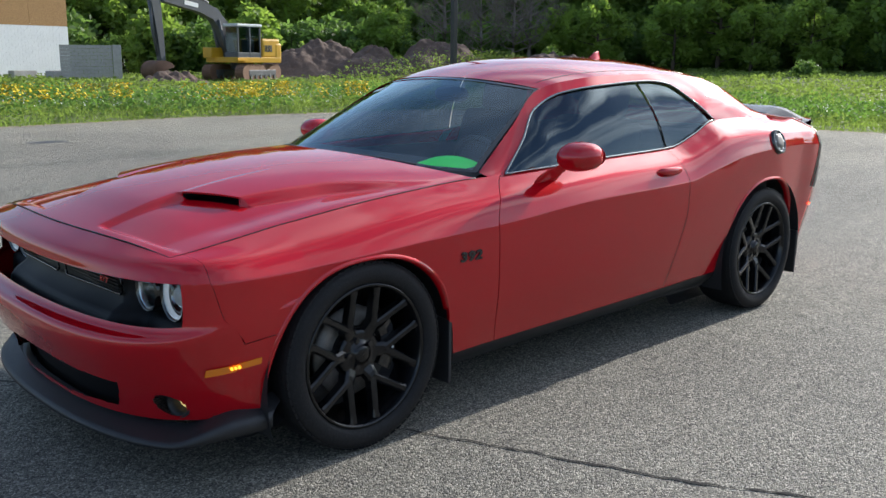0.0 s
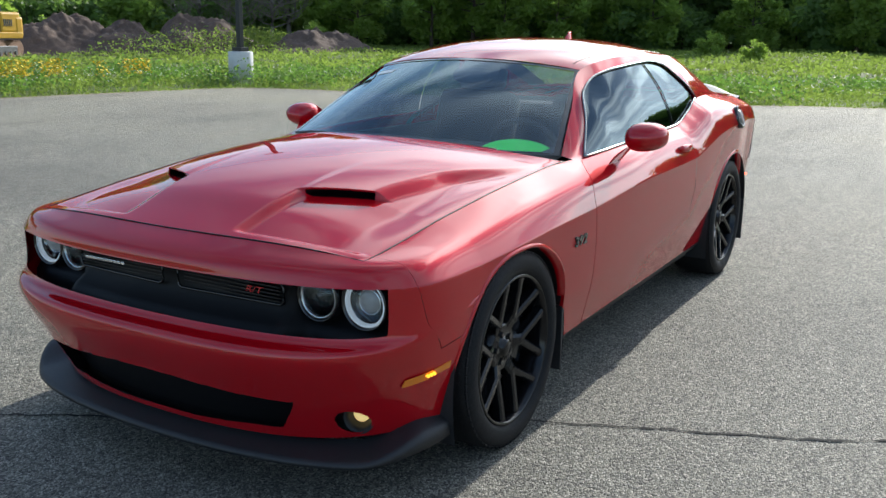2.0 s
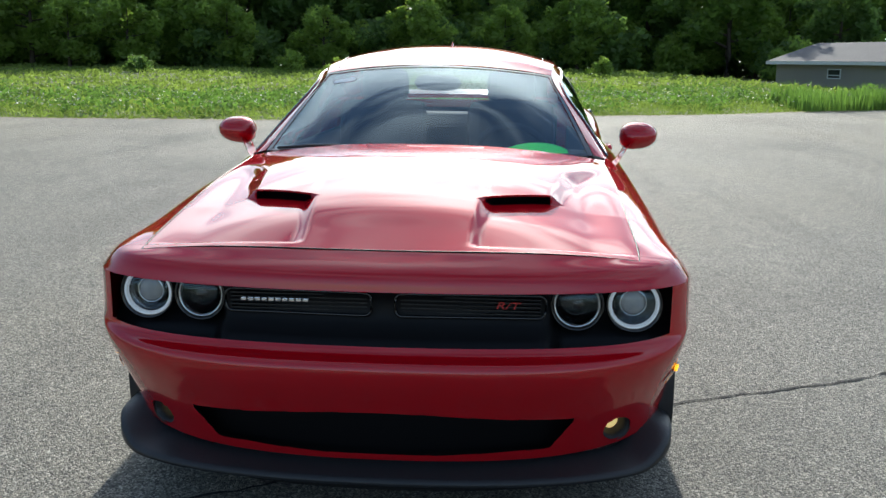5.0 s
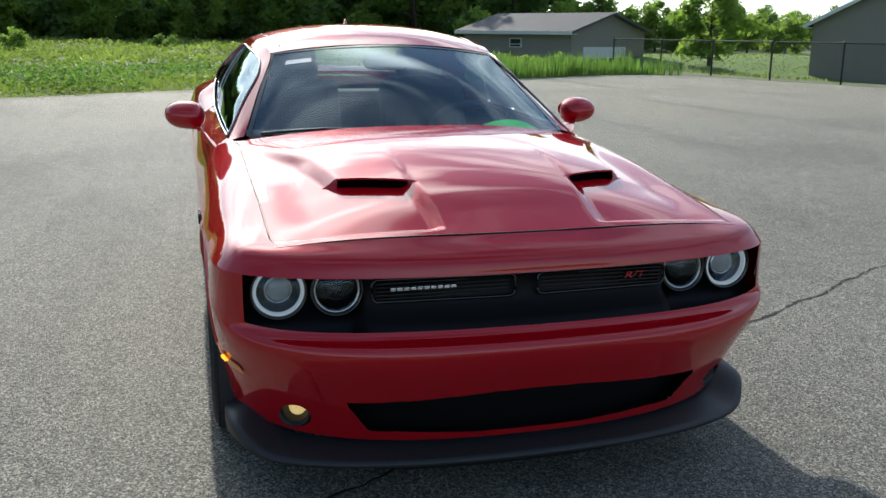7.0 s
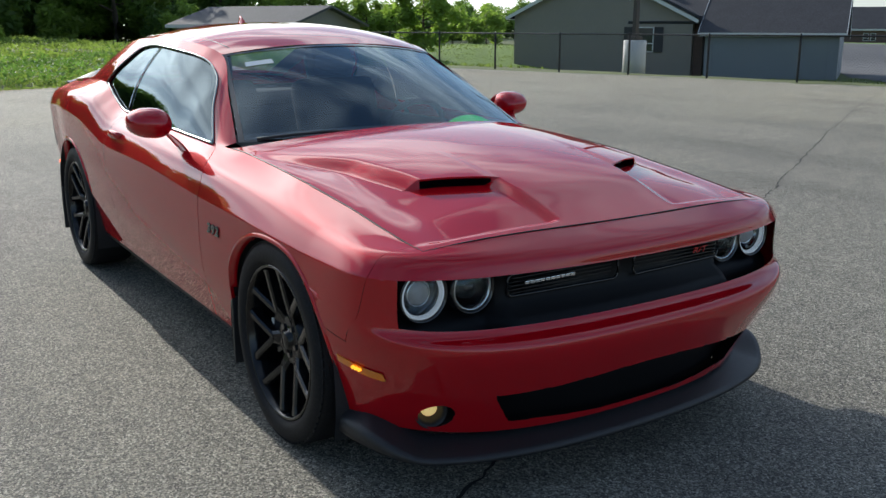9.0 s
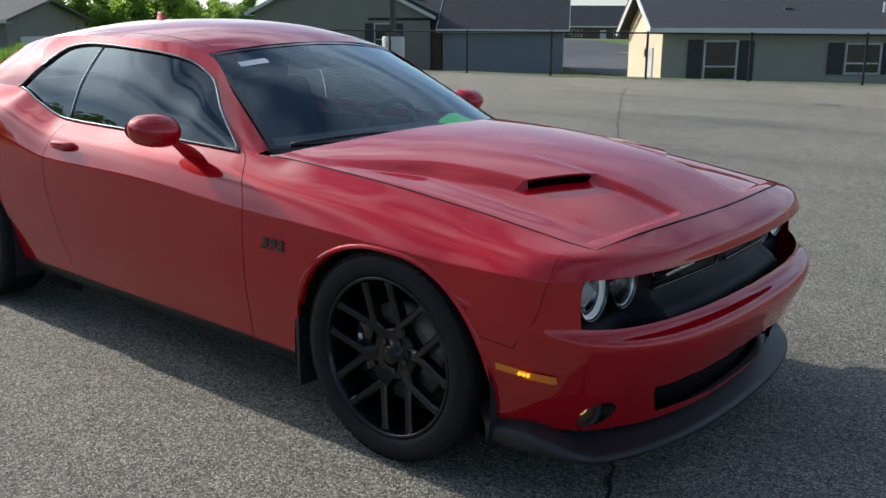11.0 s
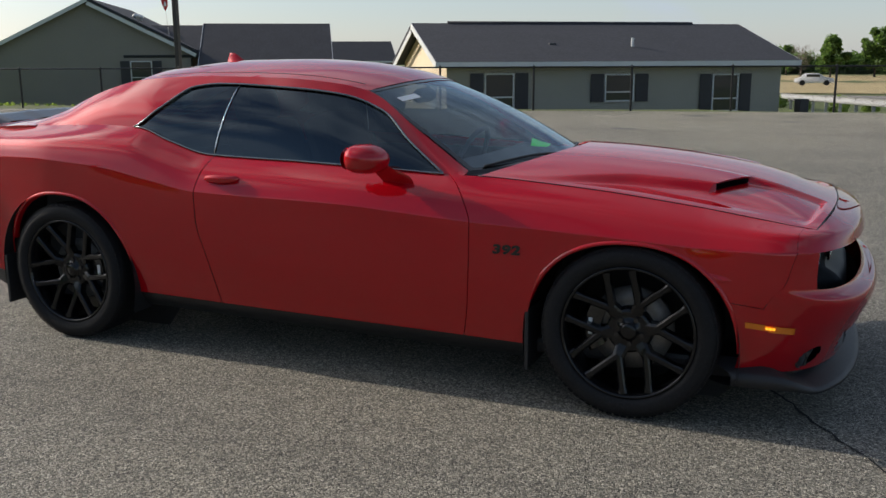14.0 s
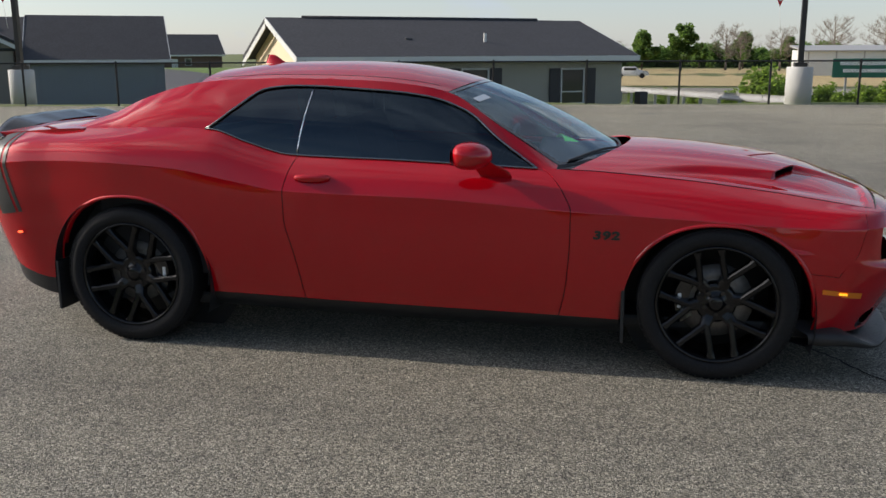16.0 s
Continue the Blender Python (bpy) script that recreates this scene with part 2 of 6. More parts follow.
def tube(points, r, seg=8, closed=False):
    """Verts and faces of a round bar along points."""
    pts = [Vector(p) for p in points]
    vs, fs = [], []
    n = len(pts)
    for i, p in enumerate(pts):
        a = pts[(i - 1) % n] if closed or i else pts[0]
        b = pts[(i + 1) % n] if closed or i < n - 1 else pts[-1]
        d = (b - a).normalized()
        side = d.cross(Vector((0, 0, 1)))
        side = side.normalized() if side.length > 1e-4 else Vector((1, 0, 0))
        up = side.cross(d)
        rr = r[i] if isinstance(r, (list, tuple)) else r
        for k in range(seg):
            t = 2 * math.pi * k / seg
            vs.append(p + rr * (math.cos(t) * side + math.sin(t) * up))
    for i in range(n if closed else n - 1):
        for k in range(seg):
            a, b = i * seg + k, i * seg + (k + 1) % seg
            c, d = ((i + 1) % n) * seg + k, ((i + 1) % n) * seg + (k + 1) % seg
            fs.append((a, b, d, c))
    if not closed:
        fs.append(tuple(range(seg))[::-1])
        fs.append(tuple((n - 1) * seg + k for k in range(seg)))
    return vs, fs


def spline(knots):
    """A smooth curve through (x, value) knots, that does not overshoot."""
    ks = sorted(knots)
    xs, ys = np.array([k[0] for k in ks], float), np.array([k[1] for k in ks], float)
    h, d = np.diff(xs), np.diff(ys) / np.diff(xs)
    m = np.zeros(len(xs))
    m[0], m[-1] = d[0], d[-1]
    for i in range(1, len(xs) - 1):
        if d[i - 1] * d[i] > 0:
            w1, w2 = 2 * h[i] + h[i - 1], h[i] + 2 * h[i - 1]
            m[i] = (w1 + w2) / (w1 / d[i - 1] + w2 / d[i])

    def f(x):
        if x <= xs[0]:
            return float(ys[0])
        if x >= xs[-1]:
            return float(ys[-1])
        i = int(np.searchsorted(xs, x) - 1)
        t = (x - xs[i]) / h[i]
        return float((2 * t**3 - 3 * t**2 + 1) * ys[i] + (t**3 - 2 * t**2 + t) * h[i] * m[i] + (-2 * t**3 + 3 * t**2) * ys[i + 1] + (t**3 - t**2) * h[i] * m[i + 1])
    return f


def smooth(a, b, x):
    t = min(1.0, max(0.0, (x - a) / (b - a)))
    return t * t * (3 - 2 * t)


def lerp(a, b, t):
    return a + (b - a) * t


# ---- the car: x to its nose, y to its left side, origin on the ground midway between the axles ----
FRONT_X, REAR_X = 1.473, -1.488
SIDE_Y = [spline(k) for k in (
    [(1.75, .885), (.8, .872), (-.6, .868), (-1.5, 0.870), (-1.95, 0.825)],
    [(1.75, .90), (.8, .897), (-.6, .893), (-1.5, 0.890), (-1.95, 0.840)],
    [(1.75, .915), (.8, .925), (-.6, .922), (-1.5, 0.915), (-1.95, 0.860)],
    [(1.75, .927), (.8, .938), (-.6, .938), (-1.5, 0.925), (-1.95, 0.875)],
    [(1.75, .932), (.8, .942), (-.6, .944), (-1.5, 0.931), (-1.95, 0.885)],
    [(1.75, .930), (.8, .940), (-.6, .944), (-1.5, 0.935), (-1.95, 0.890)],
    [(1.75, .925), (1.475, .935), (.8, .937), (0, .945), (-.6, .942), (-1.1, 0.938), (-1.5, 0.937), (-1.95, 0.895)],
    [(1.75, .868), (1.3, .875), (.8, .885), (0, .897), (-.6, .895), (-1.1, 0.892), (-1.5, 0.890), (-1.95, 0.850)],
    [(1.75, .757), (1.3, .765), (.9, .765), (.63, .798), (0, .812), (-.56, .812), (-.85, .80), (-1.05, .78), (-1.5, 0.750), (-1.95, 0.705)])]
Z_SILL = spline([(1.75, .262), (1.0, .258), (.75, .262), (-.34, .275), (-1.04, .288), (-1.5, .29), (-1.95, .30)])
Z_CREASE = spline([(1.758, .735), (1.185, .764), (.808, .778), (.145, .82), (-.6, .835), (-.89, .882), (-1.196, .932), (-1.674, .955), (-1.95, .95)])
Z_BELT = spline([(1.75, .862), (1.3, .915), (.75, .953), (.63, .957), (.31, .97), (-.07, .985), (-.6, 1.0), (-.84, 1.058), (-1.04, 1.118), (-1.3, 1.125), (-1.6, 1.115), (-1.95, 1.10)])
RISE = (0, .17, .38, .58, .74, .90, 1.0)
NOSE = ((2.29, .215, 2.35), (2.32, .29, 2.5), (2.358, .39, 2.9), (2.395, .485, 3.5), (2.394, .540, 4.2), (2.335, .576, 5.2), (2.335, .735, 5.6), (2.316, .786, 6), (2.225, .828, 14))
BOW = (0, .01, .03, .06, .09, .11, .12, .13, 0)      # how far each row's front sweeps back to the corners
TAIL = ((-2.44, .40), (-2.47, .46), (-2.50, .54), (-2.52, .62), (-2.53, .70), (-2.535, .80), (-2.53, .90), (-2.51, 1.0), (-2.45, 1.075))


HOOD_MID = spline([(2.225, .828), (2.1, .872), (1.95, .925), (1.75, .970), (1.5, 1.005), (1.2, 1.029), (1.0, 1.036)])


def side_z(k, x):
    if k <= 6:
        return lerp(Z_SILL(x), Z_CREASE(x), RISE[k])
    return Z_BELT(x) if k == 8 else lerp(Z_CREASE(x), Z_BELT(x), 0.58)


def row_point(k, s):
    """Row k of the body's skin at s: x along the side, then round the nose (to 2.75) or the tail (to -2.95)."""
    if s > 1.75:
        a = min(s - 1.75, 1.0) * math.pi / 2
        xf, zf, n = NOSE[k]
        sx, cy = math.sin(a) ** (2 / n), max(0.0, math.cos(a)) ** (2 / n)
        y = SIDE_Y[k](1.75) * cy
        x = 1.75 + (xf - 1.75) * sx
        x -= BOW[k] * (y / .93) ** 2 * sx
        if k == 8:
            x -= 0.07 * (y / .757) ** 2 * sx
            w = min(1, y / .757)
            zf = .80 + (HOOD_MID(2.222 - .07 * w * w) - .80) * (1 - w ** 2.3)
        if s > 2.7499:
            y = 0.0
        return Vector((x, y, lerp(side_z(k, 1.75), zf, sx if k >= 5 else smooth(0, 1, sx))))
    if s < -1.95:
        a = min(-1.95 - s, 1.0) * math.pi / 2
        xr, zr = TAIL[k]
        sx, cy = math.sin(a) ** 0.62, max(0.0, math.cos(a)) ** 0.62
        return Vector((-1.95 + (xr + 1.95) * sx, SIDE_Y[k](-1.95) * cy, lerp(side_z(k, -1.95), zr, smooth(0, 1, sx))))
    return Vector((s, SIDE_Y[k](s), side_z(k, s)))


# how the door's front and rear edges wander from a plumb line, row by row
DOOR_FRONT, DOOR_REAR = 0.80, -0.608
FRONT_LEAN = spline([(0, -.05), (2, -.012), (4, 0), (6, 0), (7, -.055), (8, -.15)])
REAR_LEAN = spline([(0, .08), (2, .05), (4, .005), (6, 0), (7, .02), (8, .045)])


def skin(s, v):
    """A point of the left side's skin; v runs over the rows from sill (0) to belt (8)."""
    lean = FRONT_LEAN(v) * math.exp(-((s - DOOR_FRONT) / .16) ** 2) + REAR_LEAN(v) * math.exp(-((s - DOOR_REAR) / .16) ** 2)
    if s < 1.75:
        s = s + lean
    lo, hi = (0, 6) if v < 6 else (6, 8)
    k = min(int(v), hi - 1)
    t = v - k
    p = [row_point(min(hi, max(lo, k + d)), s) for d in (-1, 0, 1, 2)]
    return 0.5 * ((2 * p[1]) + (p[2] - p[0]) * t + (2 * p[0] - 5 * p[1] + 4 * p[2] - p[3]) * t * t + (3 * p[1] - p[0] - 3 * p[2] + p[3]) * t ** 3)


def skin_at(x, v):
    """The point of the nose's side with this x on row v."""
    a, b = 1.75, 2.6
    for _ in range(30):
        m = (a + b) / 2
        a, b = (m, b) if skin(m, v).x < x else (a, m)
    return skin(a, v)


def skin_xz(x, z):
    """The point of the side's skin with this x and height."""
    a, b = 0.0, 8.0
    for _ in range(26):
        m = (a + b) / 2
        p = skin(x, m) if x <= 1.75 else skin_at(x, m)
        a, b = (m, b) if p.z < z else (a, m)
    return p


@functools.lru_cache(maxsize=None)
def seam_s(v):
    """Where the bumper's seam runs on row v: it leans forward as it climbs."""
    v = min(6.0, max(3.0, v))
    x = lerp(1.985, 2.09, (v - 3) / 3)
    a, b = 1.75, 2.6
    for _ in range(30):
        m = (a + b) / 2
        a, b = (m, b) if skin(m, v).x < x else (a, m)
    return a


E_Y = spline([(.72, .735), (.43, .648), (.145, .562), (0, .575), (-.3, .595), (-.7, .60), (-1.0, .595), (-1.3, .59), (-1.6, .60), (-1.9, .63)])
E_Z = spline([(.72, .967), (.43, 1.14), (.145, 1.303), (0, 1.335), (-.3, 1.362), (-.7, 1.37), (-1.0, 1.362), (-1.2, 1.345), (-1.36, 1.31), (-1.54, 1.25), (-1.67, 1.19), (-1.9, 1.118)])
ROOF_Z = spline([(.24, 1.35), (.05, 1.398), (-.2, 1.437), (-.5, 1.452), (-.8, 1.45), (-1.2, 1.412)])
GLASS_TOP = spline([(.629, .957), (.425, 1.091), (.258, 1.214), (.033, 1.288), (-.23, 1.316), (-.633, 1.334), (-.79, 1.318), (-.93, 1.223), (-1.04, 1.140), (-1.075, 1.121)])


def upper(x, v):
    """The side above the belt: v 0 at the belt, 1 at the edge of roof or windscreen."""
    b = Vector((x, SIDE_Y[8](x), Z_BELT(x)))
    e = Vector((x, E_Y(x), E_Z(x)))
    p = b.lerp(e, v)
    p.y += 0.035 * math.sin(math.pi * v) * min(1, abs(e.z - b.z) * 4)
    return p


def glass_v(x):
    """How far up the side the window reaches."""
    if not -1.075 < x < .629:
        return 0.0
    return max(0.0, min(0.97, (GLASS_TOP(x) - Z_BELT(x)) / (E_Z(x) - Z_BELT(x))))


def roof(x, w):
    """The roof: w 0 on the middle line, 1 on its edge."""
    return Vector((x, E_Y(x) * w, E_Z(x) + (ROOF_Z(x) - E_Z(x)) * (1 - abs(w) ** 2.4)))


def steps(a, b, n):
    return [a + (b - a) * i / n for i in range(n + 1)]


ARCH_N = 2.25


def arch_reach(dx, dz):
    return (abs(dx) ** ARCH_N + abs(dz) ** ARCH_N) ** (1 / ARCH_N)


def arch_point(cx, cz, r, a, y):
    c, s_ = math.cos(a), math.sin(a)
    k = r / arch_reach(c, s_)
    return Vector((cx + k * c, y, cz + k * s_))


class Skin:
    """Gathers patches of points into one mesh."""

    def __init__(self):
        self.v, self.f = [], []

    def patch(self, rows, flip=False):
        base, w = len(self.v), len(rows[0])
        for r in rows:
            self.v += r
        for i in range(len(rows) - 1):
            for j in range(w - 1):
                a = base + i * w + j
                q = (a, a + 1, a + w + 1, a + w)
                self.f.append(q[::-1] if flip else q)
        return self

    def mirrored(self):
        n = len(self.v)
        self.v += [Vector((p.x, -p.y, p.z)) for p in self.v]
        self.f += [tuple(i + n for i in f[::-1]) for f in self.f]
        return self

    def flip_side(self):
        self.v = [Vector((p.x, -p.y, p.z)) for p in self.v]
        self.f = [f[::-1] for f in self.f]
        return self

    def arch(self, cx, cz, r, cell):
        """Cuts a round wheel opening in the side and draws the edge onto the circle."""
        inside = lambda p: arch_reach(p.x - cx, p.z - cz) < r and abs(p.y) > .6
        gone, keep = set(), []
        for f in self.f:
            c = sum((self.v[i] for i in f), Vector()) / len(f)
            (gone.update(f) if inside(c) else keep.append(f))
        self.f = keep
        for i in gone:
            p = self.v[i]
            d = arch_reach(p.x - cx, p.z - cz)
            if abs(d - r) < cell and d > 1e-4:
                p.x, p.z = cx + (p.x - cx) * r / d, cz + (p.z - cz) * r / d
        return self

    def make(self, name, mat, parent, label="", rim=0.0, merge=True):
        bm = bmesh.new()
        vs = [bm.verts.new(p) for p in self.v]
        for f in self.f:
            try:
                bm.faces.new([vs[i] for i in f])
            except ValueError:
                pass
        bmesh.ops.delete(bm, geom=[v for v in bm.verts if not v.link_faces], context="VERTS")
        if merge:
            bmesh.ops.remove_doubles(bm, verts=bm.verts, dist=0.0006)
        bmesh.ops.recalc_face_normals(bm, faces=bm.faces)
        if rim:
            # the sheet's edge turned in, so that a gap shows depth
            bm.normal_update()
            es = [e for e in bm.edges if e.is_boundary]
            for e in es:
                e.smooth = False
            r = bmesh.ops.extrude_edge_only(bm, edges=es)
            for v in [g for g in r["geom"] if isinstance(g, bmesh.types.BMVert)]:
                inward = Vector((0, -v.co.y, 0)).normalized() if abs(v.co.y) > .55 and v.co.z < .9 and v.co.x < 2.0 else Vector((-0.4 if v.co.x > 0 else .4, 0, -1)).normalized()
                v.co += inward * rim
            bmesh.ops.recalc_face_normals(bm, faces=bm.faces)
        return part(name, bm, mat, parent, label, smooth=True)


CAR = thing("car", Matrix.Identity(4), "glossy red two-door muscle coupe with black wheels, parked on asphalt", "car")
F_ARCH, R_ARCH = (1.472, .305, .424), (-1.476, .340, .434)
GAP = .0022

for side, sign in (("left", 1), ("right", -1)):
    def side_panel(name, s0, s1, v0, v1, ns, nv, label="", rim=.014):
        sk = Skin().patch([[skin(s, v) for v in steps(v0, v1, nv)] for s in steps(s0, s1, ns)])
        if sign < 0:
            sk.flip_side()
        return sk.make(name, PAINT, CAR, label, rim)

    fender = Skin().patch([[skin(lerp(seam_s(v), DOOR_FRONT + GAP, u), v) for v in steps(3.0, 8, 44)] for u in steps(0, 1, 78)])
    fender.patch([[skin(s, v) for v in steps(0, 3.0, 22)] for s in steps(seam_s(3), DOOR_FRONT + GAP, 78) if s < 1.30])
    fender.arch(*F_ARCH, .08)
    if sign < 0:
        fender.flip_side()
    fender.make("front_fender", PAINT, CAR, "", .014)
    door = side_panel("door", DOOR_FRONT - GAP, DOOR_REAR + GAP, 0, 8, 70, 60)
    # dark jambs behind the door's edges
    for s0, s1 in ((DOOR_FRONT + .035, DOOR_FRONT - .035), (DOOR_REAR + .035, DOOR_REAR - .035)):
        jamb = Skin().patch([[skin(s, v) + Vector((0, -.012, -.002)) for v in steps(.1, 7.9, 30)] for s in steps(s0, s1, 6)])
        if sign < 0:
            jamb.flip_side()
        jamb.make("door_jamb", CABIN, door)
    # door handle: a bar over a scooped cup
    hs = Skin()
    hs.patch([[Vector((-.365 - .19 * u, 0, .903)) + Vector((0, .897 + .034 * math.sin(math.pi * min(1, max(0, u))) ** .22 + .014 * math.cos(a), .021 * math.sin(math.pi * min(1, max(0, u))) ** .25 * math.sin(a) - .004 * u)) for a in steps(0, 2 * math.pi, 14)] for u in steps(0, 1, 16)])
    if sign < 0:
        hs.flip_side()
    hs.make("door_handle", PAINT, door)
    cup = Skin().patch([[Vector((-.46 + .075 * r * math.cos(a), .9075 + .002 * (1 - r), .886 + .026 * r * math.sin(a))) for a in steps(0, 2 * math.pi, 22)] for r in (.02, .6, 1)])
    if sign < 0:
        cup.flip_side()
    cup.make("handle_cup", BLACK_GLOSS, door)
    # sill below the doors
    sill = Skin().patch([[Vector((x, .868 - .03 * t - .05 * t * t, Z_SILL(x) - .002 - .085 * t)) for t in steps(0, 1, 6)] for x in steps(1.06, -1.05, 40)])
    if sign < 0:
        sill.flip_side()
    sill.make("side_sill", BLACK_SATIN, CAR)
    # arch lips and wheel wells
    for name, (cx, cz, r), a0, a1 in (("front_arch_lip", F_ARCH, 2, 158), ("rear_arch_lip", R_ARCH, 22, 158)):
        lip = Skin()
        rows = []
        for a in steps(radians(a0), radians(a1), 60):
            c, s_ = math.cos(a), math.sin(a)
            on = arch_point(cx, cz, r + .01, a, 0)
            yy = skin_xz(on.x, on.z).y
            k = min(1, (a - radians(a0)) / .25, (radians(a1) - a) / .25)
            rows.append([arch_point(cx, cz, r + (d * k if d > 0 else d), a, yy + (o * k if o > -.01 else o)) for d, o in ((.018, -.006), (.013, .003), (.006, .006), (.0, .005), (-.003, -.03))])
        lip.patch(rows)
        if sign < 0:
            lip.flip_side()
        lip.make(name, PAINT, CAR)
        well = Skin().patch([[arch_point(cx, cz, r + .012, a, y) for y in (.915, .75, .52)] for a in steps(radians(-20), radians(200), 40)])
        well.patch([[arch_point(cx, cz, q, a, .52) for q in (.001, .2, r + .012)] for a in steps(0, 2 * math.pi, 32)])
        if sign < 0:
            well.flip_side()
        well.make("wheel_well", BLACK_PLASTIC, CAR)

# rear quarters, pillars and roof are one sheet
shell = Skin()
shell.patch([[skin(s, v) for v in steps(0, 8, 60)] for s in steps(DOOR_REAR - GAP, -1.95, 66)])
shell.patch([[skin(s, v) for v in steps(0, 8, 60)] for s in steps(-1.95, -2.95, 30)])
shell.arch(*R_ARCH, .08)
xs = steps(.72, .629, 4) + steps(.629, .145, 24)[1:] + steps(.145, -1.075, 60)[1:] + steps(-1.075, -1.95, 30)[1:]
shell.patch([[upper(x, lerp(glass_v(x), 1, t)) for t in steps(0, 1, 12)] for x in xs])
shell.patch([[roof(lerp(.24 - .095 * w * w, -1.2 + .02 * w * w, t), w) if 0 < t < 1 else roof((.24 - .095 * w * w) if t == 0 else -1.2 + .02 * w * w, w) for w in steps(1, 0, 24)] for t in steps(0, 1, 50)])
shell.mirrored()
shell.make("body_shell", PAINT, CAR, merge=True)

# hood with a raised middle and two scoops


def hood_edge(x):
    if x <= 1.75:
        return SIDE_Y[8](x), Z_BELT(x)
    t = min(1, (x - 1.75) / .405)
    return lerp(.757, .745, t ** 4), lerp(.862, .80, t)


def mouth(y):
    return 1.862 - .533 * (min(.56, max(.23, abs(y))) - .275)


def hood(x, y, behind=None):
    ye, ze = hood_edge(x)
    w = min(1, abs(y) / ye)
    a = abs(y)
    base = ze + (HOOD_MID(x) - ze) * (1 - w ** 2.3)
    wi = lerp(.250, .272, smooth(2.12, 1.84, x))
    wo = .505 + .06 * smooth(1.78, 1.25, x) + .16 * smooth(1.45, .95, x)
    side_ = smooth(wi - .012, wi + .040, a)
    pod = smooth(wo + lerp(.028, .06, smooth(1.85, 1.5, x)), wo - .012, a) * (x < mouth(y) if behind is None else behind)
    lip = 2.218 - .07 * (y / .745) ** 2 - x
    sink = lerp(.015, .028, smooth(2.10, 1.80, x)) * smooth(.028, .060, lip) * side_ * smooth(.775, .60, a)
    return base - sink * (1 - pod) + .004 * pod * smooth(wi - .01, wi + .03, a) * smooth(1.35, 1.8, x)


hd = Skin()
rows = []
NF, NR = 56, 90
for w in steps(-1, 1, 190):
    m_x = mouth(w * (hood_edge(1.80)[0] - .005))
    x0, x1 = 2.218 - .07 * w * w, 1.05 - .27 * w * w
    col = []
    for x, behind in [(lerp(x0, m_x + .0005, t), False) for t in steps(0, 1, NF)] + [(lerp(m_x - .0005, x1, t), True) for t in steps(0, 1, NR)]:
        y = w * (hood_edge(x)[0] - .004)
        col.append(Vector((x, y, hood(x, y, behind))))
    rows.append(col)
hd.patch(rows)
# the scoop mouths stay open
hd.f = [f for k, f in enumerate(hd.f) if not (k % (NF + NR + 1) == NF and .288 < abs(sum(hd.v[i].y for i in f) / 4) < .502)]
HOOD = hd.make("hood", PAINT, CAR, rim=.007)
# thin black tube stands in for the shaded gap round the hood
border = [(lerp(1.05 - .27, 2.148, t), 1.0) for t in steps(0, 1, 40)] + [(2.218 - .07 * w * w, w) for w in steps(1, -1, 60)[1:-1]] + [(lerp(2.148, .78, t), -1.0) for t in steps(0, 1, 40)]
pts = [Vector((x, w * (hood_edge(x)[0] - .0015), hood(x, w * (hood_edge(x)[0] - .004), x < 1.8) - .0005)) for x, w in border]
mesh_ob("hood_seal", *tube(pts, .0030, 6), GRILLE_BLACK, HOOD)
for sign in (1, -1):
    sc = Skin()
    r2 = []
    for k, y in enumerate([.284] + steps(.2845, .505, 18) + [.506]):
        x, yy = mouth(y), y * sign
        zlo, zhi = hood(x, yy, False), hood(x, yy, True)
        shut = k in (0, 20)
        r2.append([Vector((x - back, yy, zhi - .004 if shut else z)) for back, z in ((-.001, zlo - .0015), (.02, zlo - .010), (.085, zlo - .006), (.10, zhi - .006))])
    sc.patch(r2)
    sc.make("hood_scoop", GRILLE_BLACK, HOOD, "black scoop mouth")

# nose: header over the grille, bumper below, in one sheet with the grille's opening left out
bump = Skin()
SLIT = .003
bump.patch([[skin(lerp(seam_s(v) + SLIT, 2.75, u), v) for v in steps(0, 5, 60)] for u in steps(0, 1, 90)])
bump.patch([[skin(s, v) for v in steps(0, 2.97, 36)] for s in steps(1.60, seam_s(3) + SLIT, 18)])
GR_END = next(s for s in steps(1.75, 2.75, 1000) if skin(s, 5.5).y < .842)
bump.patch([[skin(lerp(seam_s(v) + SLIT, GR_END, u), v) for v in steps(5, 6, 12)] for u in steps(0, 1, 24)])
bump.patch([[skin(lerp(seam_s(6) + SLIT, 2.75, u), v) for v in steps(6, 8, 24)] for u in steps(0, 1, 90)])
bump.arch(*F_ARCH, .08)


def grille_outline(a, z):
    return lerp(.388, .362, smooth(.0, .6, a)), lerp(.236, .252, smooth(.1, .5, a)), .495 + .075 * min(1, max(0, (z - .25) / .11))


def in_lower_grille(p):
    a = abs(p.y)
    top, lowz, end = grille_outline(a, p.z)
    return p.x > 2.0 and a < end and lowz < p.z < top


keep, gone, held = [], set(), set()
FOG_Y, FOG_Z, FOG_R = .703, .287, .044
FOG_X = min(bump.v, key=lambda p: (p.y - FOG_Y) ** 2 + (p.z - FOG_Z) ** 2 + (0 if p.x > 1.9 else 1)).x
for f in bump.f:
    c = sum((bump.v[i] for i in f), Vector()) / len(f)
    if in_lower_grille(c) or (c.x > 1.9 and math.hypot(c.y - FOG_Y, c.z - FOG_Z) < FOG_R):
        gone.update(f)
    else:
        keep.append(f)
        held.update(f)
bump.f = keep
